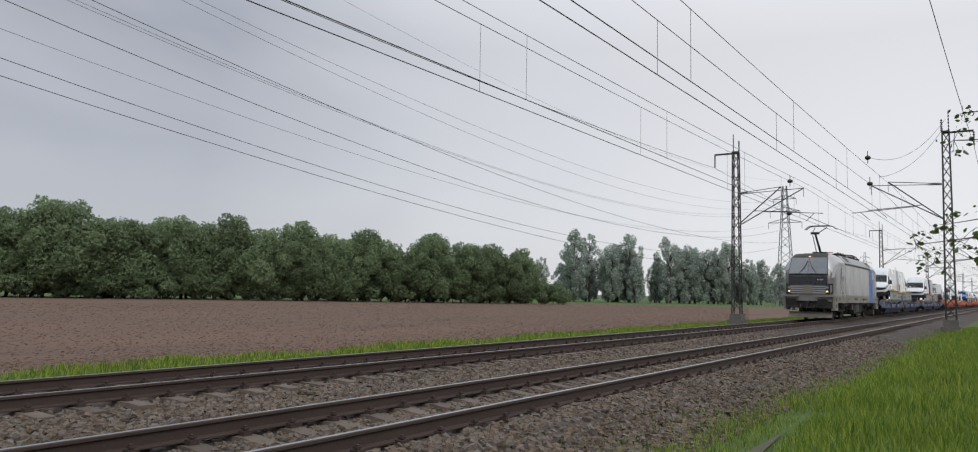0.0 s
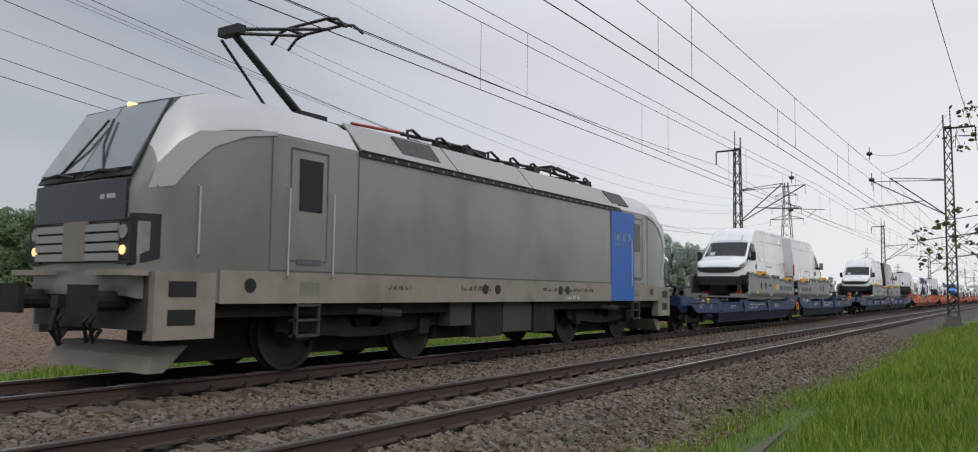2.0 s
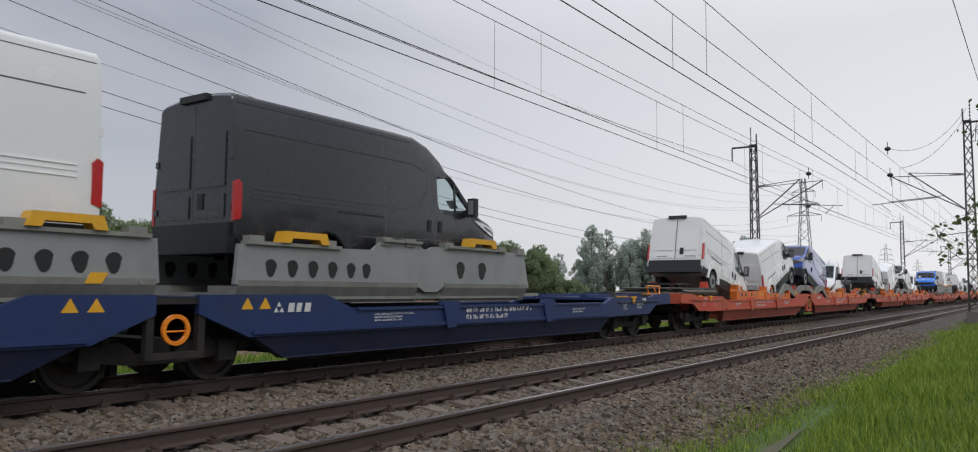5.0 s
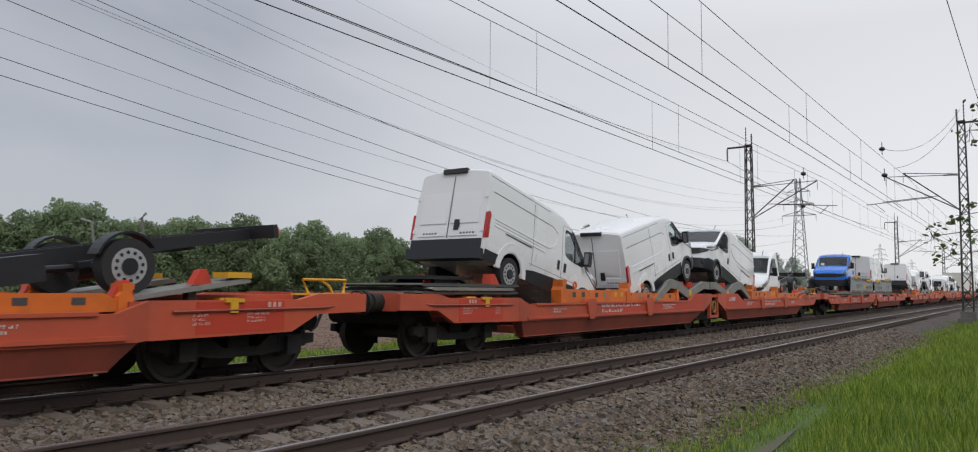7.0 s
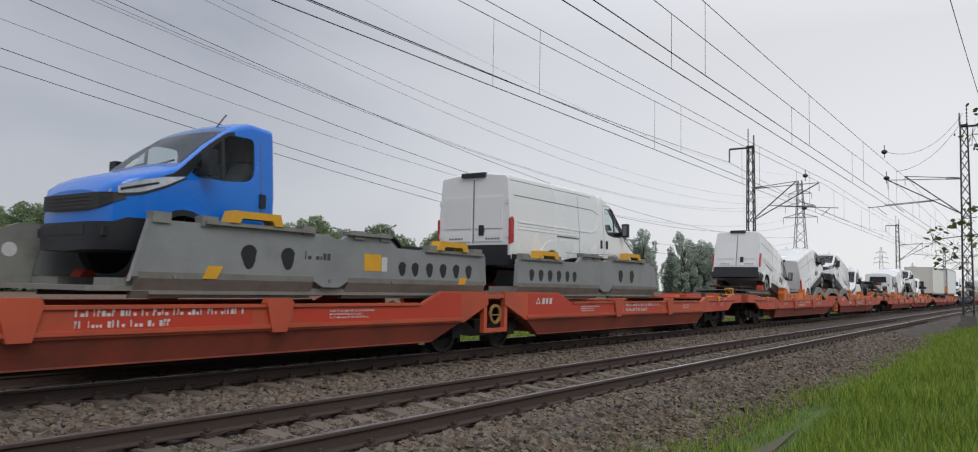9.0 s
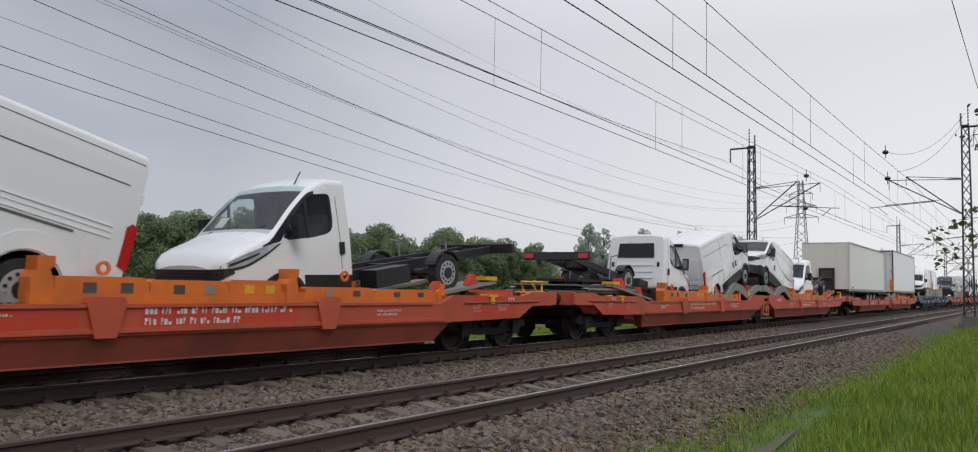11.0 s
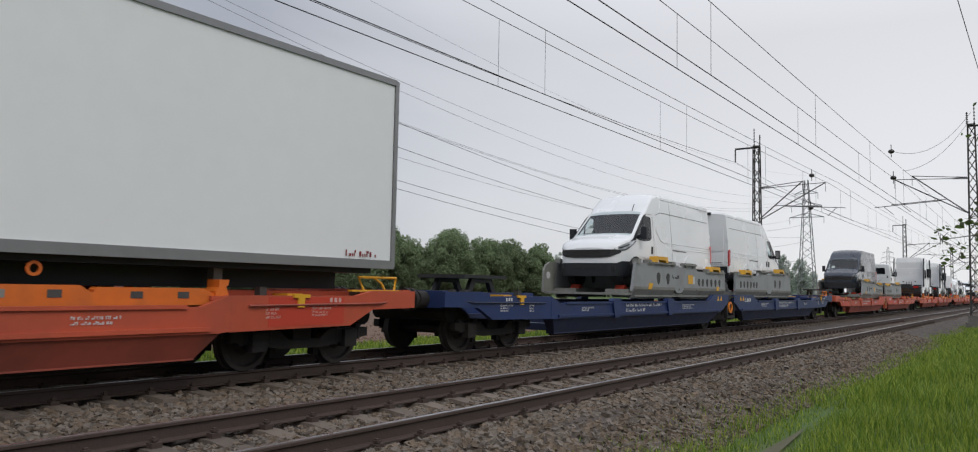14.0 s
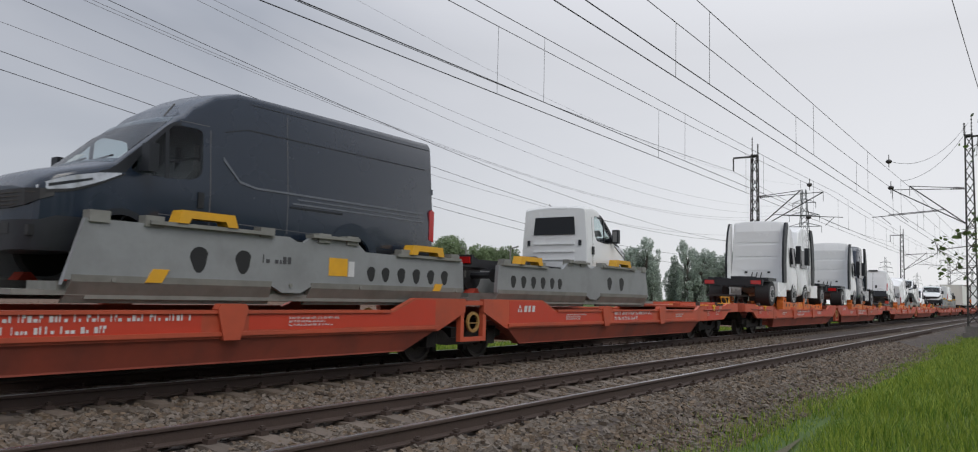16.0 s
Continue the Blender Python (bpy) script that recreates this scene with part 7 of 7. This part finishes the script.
def semitrailer(L, front_unit, paint, label, z0, z1):
    """Box trailer; x from its left end 0 to L, box between z0 and z1 over its own ground at 0."""
    root = thing("semitrailer", label, "semi-trailer")
    W = 1.36
    g = bm_new()
    box(g, .04, L - .04, -W + .02, W - .02, z0 + .1, z1 - .05)
    body = part("box_body", g, paint, root)
    for s in (-1, 1):
        g = bm_new()
        box(g, 0, L, s * (W - .10), s * (W + .006), z0, z0 + .14)
        part("bottom_rail", g, M_ALU, body)
        g = bm_new()
        box(g, 0, L, s * (W - .08), s * (W + .006), z1 - .10, z1)
        part("top_rail", g, M_ALU, body, bevel=.02)
        for x in (0, L):
            g = bm_new()
            box(g, x - .03, x + .05, s * (W - .06), s * (W + .008), z0, z1 - .02)
            part("corner_post", g, paint if front_unit else M_ALU, body)
    g = bm_new()
    box(g, .02, L - .02, -W + .05, W - .05, z1 - .03, z1 - .005)
    part("roof_skin", g, paint, body)
    if front_unit:
        for k in range(19):
            y = -1.26 + k * .135
            g = bm_new()
            box(g, .03, .05, y, y + .10, z0 + .1, z1 - .12)
            part("front_corrugation", g, paint, body, bevel=.006)
        g = bm_new()
        box(g, -.14, -.03, -.50, .38, z0 + .05, z0 + 1.35)
        unit = part("coupling_unit", g, M_BLACK, root, "black coupling panel", bevel=.02)
        g = bm_new()
        box(g, -.16, -.14, -.36, .26, z0 + .55, z0 + 1.2)
        part("unit_panel", g, M_UNDER2, unit)
        for k in range(5):
            g = bm_new()
            cyl(g, (-.2, -.25 + k * .11, z0 + .75), (-.15, -.25 + k * .11, z0 + .75), .04, 10)
            part("hose_socket", g, M_RIM, unit)
        g = bm_new()
        box(g, -.035, -.03, .72, .95, z0 + .55, z0 + .85)
        part("front_plate", g, M_SEAM, body)
    else:
        for k, y in enumerate((-.95, -.42, .10, .62)):
            g = bm_new()
            cyl(g, (-.05, y + .1, z0 + .15), (-.05, y + .1, z1 - .15), .022, 8)
            for z in (z0 + .5, z0 + 1.2, z0 + 2.0, z1 - .5):
                box(g, -.07, .02, y + .06, y + .14, z, z + .06)
            part("lock_bar", g, M_RIM, body)
        g = bm_new()
        for y in (-1.36, 1.28):
            box(g, -.03, .0, y, y + .08, z0, z1 - .05)
        box(g, -.03, .0, -1.2, 1.2, z1 - .12, z1 - .05)
        part("door_frame", g, M_REDTRIM, body, "dark red door frame")
        g = bm_new()
        box(g, -.025, .0, -.03, .03, z0 + .1, z1 - .12)
        part("door_gap", g, M_BLACK, body)
        for y in (-1.37, 1.13):
            g = bm_new()
            box(g, -.06, -.02, y, y + .24, z0 + .1, z0 + .95)
            part("marker_board", g, M_AMBER, root, "orange marker board with red edge", bevel=.01)
            for z in (z0 + .3, z0 + .9, z0 + 1.6, z1 - .4):
                g = bm_new()
                box(g, -.06, .05, y + .0, y + .26, z, z + .08)
                part("hinge", g, M_RIM, body)
        g = bm_new()
        rs = random.Random(1)
        for k in range(5):
            box(g, -.008, .0, .55 + k * .1, .55 + k * .1 + .07, z1 - .55, z1 - .42)
        part("maker_bars", g, M_DARKINK, body)
    # chassis and axles
    ax = (L - 5.9, L - 4.6, L - 3.3) if front_unit else (1.5, 2.7, 3.9)
    g = bm_new()
    for s in (-1, 1):
        box(g, .8, L - .6, s * .45, s * .62, z0 - .35, z0)
    box(g, .6, L - .3, -1.15, 1.15, z0 - .08, z0 + .02)
    part("trailer_frame", g, M_CHASSIS, root)
    for x in ax:
        for s in (-1, 1):
            road_wheel(root, x, s, 1.2, .50, .36)
    lg = 3.2 if front_unit else L - 3.2
    g = bm_new()
    for s in (-1, 1):
        box(g, lg, lg + .14, s * .8, s * .94, .15, z0)
    part("landing_leg", g, M_GALV2, root)
    g = bm_new()
    rs = random.Random(5)
    bars(g, .35 if front_unit else L - 1.1, -W - .002, z0 + .28, .7, .10, 1, rs, 0.0)
    part("side_lettering", g, M_REDTRIM, body)
    return root


def tractor(paint, label):
    """Tractor unit, tail at x = 0, front at 5.8."""
    root = thing("tractor_unit", label, "truck", "tractor units")
    g = bm_new()
    loft(g, [ring_section(*q) for q in ((3.5, 1.18, .95, 3.62), (3.55, 1.22, .85, 3.70), (4.6, 1.24, .55, 3.74), (5.2, 1.24, .5, 3.45), (5.55, 1.2, .45, 2.6), (5.72, 1.16, .42, 1.6), (5.74, 1.1, .42, .9))])
    part("cab", g, paint, root, smooth=True)
    g = bm_new()
    plate(g, [(5.72, -1.02, 1.72), (5.72, 1.02, 1.72), (5.46, .96, 2.75), (5.46, -.96, 2.75)], .02)
    part("windscreen", g, M_SCREEN, root)
    g = bm_new()
    box(g, 5.62, 5.77, -.9, .9, .7, 1.5)
    part("grille", g, M_BLACK, root, bevel=.03)
    for s in (-1, 1):
        g = bm_new()
        pts = [(4.35, s * 1.245, 1.75), (5.4, s * 1.225, 1.75), (5.2, s * 1.19, 2.6), (4.4, s * 1.20, 2.6)]
        plate(g, pts if s > 0 else pts[::-1], .012)
        part("side_window", g, M_GLASS, root)
        g = bm_new()
        edge = [(3.02, 1.0), (2.98, 1.9), (3.06, 2.7), (3.22, 3.3), (3.42, 3.62), (3.66, 3.66), (3.66, .9)]
        prism(g, edge, s * 1.17, s * 1.215)
        fair = part("side_fairing", g, paint, root, bevel=.012)
        g = bm_new()
        prism(g, [(3.0, 1.0), (2.96, 1.9), (3.04, 2.7), (3.20, 3.3), (3.40, 3.64), (3.74, 3.67), (3.70, 3.3), (3.52, 2.7), (3.42, 1.9), (3.44, 1.0)], s * 1.19, s * 1.275)
        part("fairing_edge", g, M_TRIM, fair, "dark curved fairing edge", bevel=.01)
        g = bm_new()
        box(g, 4.9, 5.1, s * 1.3, s * 1.5, 1.9, 2.7)
        part("mirror", g, M_TRIM, root, bevel=.05)
        g = bm_new()
        box(g, .2, 5.0, s * .38, s * .48, .75, 1.0)
        part("frame_rail", g, M_CHASSIS, root)
        road_wheel(root, 1.25, s, 1.24, .50, .55)
        road_wheel(root, 4.75, s, 1.24, .50, .32)
        g = bm_new()
        box(g, .65, 1.85, s * .68, s * 1.26, 1.02, 1.14)
        part("mudguard", g, M_TRIM, root, bevel=.04)
        g = bm_new()
        box(g, 2.2, 3.6, s * .75, s * 1.22, .4, 1.0)
        part("side_tank", g, paint, root, bevel=.06)
        g = bm_new()
        box(g, -.03, .1, s * .75, s * 1.15, .85, 1.0)
        part("tail_lamp", g, M_TAIL, root)
    g = bm_new()
    box(g, .0, .12, -1.2, 1.2, .8, 1.05)
    cyl(g, (1.4, 0, 1.05), (1.4, 0, 1.2), .5, 20)
    part("fifth_wheel", g, M_CHASSIS, root)
    for k in range(3):
        g = bm_new()
        box(g, 3.485, 3.52, -.95, .95, 1.55 + k * .62, 2.05 + k * .62)
        part("pressed_panel", g, paint, root, bevel=.015)
    for y in (-.5, .5):
        g = bm_new()
        box(g, 3.47, 3.50, y - .06, y + .06, 1.42, 1.50)
        part("lock_cover", g, M_TRIM, root)
    g = bm_new()
    for y in (-.2, 0, .2):
        tube(g, [(3.45, y, 1.45), (3.2, y, 1.15), (2.7, y, 1.1), (2.3, y * .5, 1.15)], .025, 6)
    part("air_hoses", g, M_BLACK, root)
    return root


def deck_plates():
    """Stack of folded ramp plates on the end deck; x 0 to 3.3."""
    root = thing("folded_ramp_plates", "stack of dark grey folded ramp plates", "ramp plates", "folded ramp plates")
    for k, (x0, x1, y, z) in enumerate(((0, 3.1, 1.12, 0), (.25, 2.9, 1.16, .075), (.1, 3.3, 1.02, .15))):
        g = bm_new()
        prism(g, [(x0, z), (x0 - .08, z + .03), (x0, z + .06), (x1, z + .06), (x1 + .12, z + .02), (x1, z)], -y, y)
        part("ramp_plate", g, M_GALV2 if k == 1 else M_TREAD, root, bevel=.008)
    for y in (-.9, .9):
        g = bm_new()
        prism(g, [(2.3, .2), (2.36, .42), (2.44, .42), (2.62, .2)], y - .12, y + .12)
        part("red_chock", g, M_CHOCK, root, "red wheel chock", bevel=.01)
    return root


def wheel_plate():
    """Slanted plates under a rear axle; x 0 to 2.6 from the low end."""
    root = thing("wheel_plate", "slanted grey plates with red wheel chocks", "wheel plate", "wheel plates")
    for s in (-1, 1):
        g = bm_new()
        prism(g, [(0, 0), (0, .05), (2.5, .42), (2.6, .40), (2.6, .36)], s * .55, s * 1.22)
        part("ramp_plate", g, M_GALV2, root, bevel=.008)
        for a in (.75, 1.85):
            g = bm_new()
            h = .05 + a * .148
            prism(g, [(a - .16, h), (a - .04, h + .20), (a + .06, h + .21), (a + .15, h)], s * 1.04, s * 1.18)
            part("red_chock", g, M_CHOCK, root, "red wheel chock", bevel=.012)
        g = bm_new()
        box(g, 2.2, 2.6, s * .9, s * 1.24, .42, .50)
        part("yellow_stop", g, M_YELLOW, root, bevel=.01)
    return root


# ---- the train ----
ride(locomotive(), 49.2)
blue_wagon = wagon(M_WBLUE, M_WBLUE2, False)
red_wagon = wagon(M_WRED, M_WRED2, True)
COLOURS = "bbrrrrrrbrrrrrrr"
first_used = set()


def use(proto):
    """The prototype itself at first, copies of it after."""
    if proto.name in first_used:
        return copy_thing(proto, pose(0, 0, 0))
    first_used.add(proto.name)
    return proto


tall_van = van(7.1, 2.80, M_WHITE, "white high-roof panel van with dark lower trim")
mid_van = van(6.75, 2.42, M_WHITE, "white low-roof long panel van with red tail lamps")
short_van = van(5.5, 2.40, M_WHITE, "white short panel van chained on a wagon")
blue_van = van(5.5, 2.40, M_VBLUE, "royal blue panel van chained nose-up on a wagon")
black_van = van(6.75, 2.74, M_VBLACK, "black high-roof panel van on a tray")
slate_van = van(7.1, 2.74, M_VGREY, "dark slate-grey high-roof panel van on a tray")
white_cab = chassis_cab(7.4, M_WHITE, "white chassis cab with bare black frame")
blue_cab = chassis_cab(7.4, M_CBLUE, "bright blue chassis cab with bare black frame")
trailer_1 = semitrailer(12.68, True, M_TRAILER, "cream box semi-trailer with black coupling unit", 1.05, 3.95)
trailer_2 = semitrailer(12.95, False, M_TRAILER2, "white box semi-trailer with rear doors and orange boards", 1.05, 4.30)
white_tractor = tractor(M_WHITE, "white tractor unit with dark side fairings")
dark_tractor = tractor(M_VGREY, "dark grey tractor unit facing forward")
TRAY, BACK_TRAY, RACK, RAMP = tray(True), tray(False), rack(3), ramp()
PLATES, WPLATE = deck_plates(), wheel_plate()
FLOOR = 1.36


def on_trays(k, first, second, cab1=False, cab2=False):
    """Two trays on wagon k, one vehicle facing forward and one back."""
    s = S0 + PITCH * k
    ride(use(TRAY), s + 8.72, 1.08)
    ride(use(BACK_TRAY), s + 24.95, 1.08, 0, 180)
    if first:
        ride(use(first), s + (15.62 if not cab1 else 16.0), FLOOR, 0, 180)
    if second:
        ride(use(second), s + (17.55 if not cab2 else 16.95), FLOOR, 0, 0)


def tilted(k, a, b, c, d, a_cab=False, back=0.0):
    """Four vehicles on racks and ramps of wagon k."""
    s = S0 + PITCH * k
    ride(use(RACK), s + 6.2, .97)
    ride(use(RACK), s + 21.2, .97)
    ride(use(RAMP), s + 16.45, 1.12)
    ride(use(RAMP), s + 16.45, 1.12, 0, 180)
    ride(use(PLATES), s + 1.4, 1.168)
    ride(use(WPLATE), s + 27.75, .98)
    if a_cab:
        ride(use(WPLATE), s + 5.45, .98, 0, 180)
    if a and a_cab:
        ride(use(a), s + 1.95, 1.52, 8.5, 0)
    elif a:
        ride(use(a), s + 3.3, 1.50, 13, 0)
    if b:
        ride(use(b), s + 10.75, .52, -13.5, 0)
    if c:
        ride(use(c), s + 22.25 - back, .52, -13.5, 180)
    if d:
        ride(use(d), s + 31.4 - back, 1.52, 8.5, 180)


for k, c in enumerate(COLOURS):
    ride(use(blue_wagon if c == "b" else red_wagon), S0 + PITCH * k)
on_trays(0, tall_van, tall_van)
on_trays(1, tall_van, black_van)
tilted(2, short_van, short_van, blue_van, white_cab, back=0.35)
tilted(3, short_van, short_van, short_van, white_cab)
on_trays(4, blue_cab, mid_van, cab1=True)
tilted(5, short_van, short_van, short_van, white_cab)
tilted(6, white_cab, short_van, short_van, white_cab, a_cab=True)
s8 = S0 + PITCH * 7
ride(use(trailer_1), s8 + 1.78, .45, 0, 0, .08)
ride(use(trailer_2), s8 + 19.08, .50, 0, 0, .08)
ride(use(RACK), s8 + 21.4, .97)
ride(use(RAMP), s8 + 16.45, 1.0)
on_trays(8, tall_van, tall_van)
on_trays(9, slate_van, white_cab, cab2=True)
s11 = S0 + PITCH * 10
for x, ob, rz in ((3.4, white_tractor, 0), (15.0, white_tractor, 180), (17.6, white_tractor, 0), (29.4, dark_tractor, 180)):
    ride(use(ob), s11 + x, 1.12, 0, rz)
ride(use(RACK), s11 + 6.2, .97)
ride(use(RACK), s11 + 21.2, .97)
tilted(11, short_van, short_van, short_van, white_cab)
on_trays(12, white_cab, mid_van, cab1=True)
ride(use(trailer_1), S0 + PITCH * 13 + 1.78, .45)
ride(use(trailer_2), S0 + PITCH * 13 + 19.08, .50)
on_trays(14, tall_van, mid_van)
tilted(15, short_van, short_van, short_van, white_cab)


def motions():
    for ob, s, y, z, ry, rz in RIDERS:
        walk(ob, [(t, pose(s + gone(t), y, z, 0, ry, rz)) for t in range(17)])


motions()
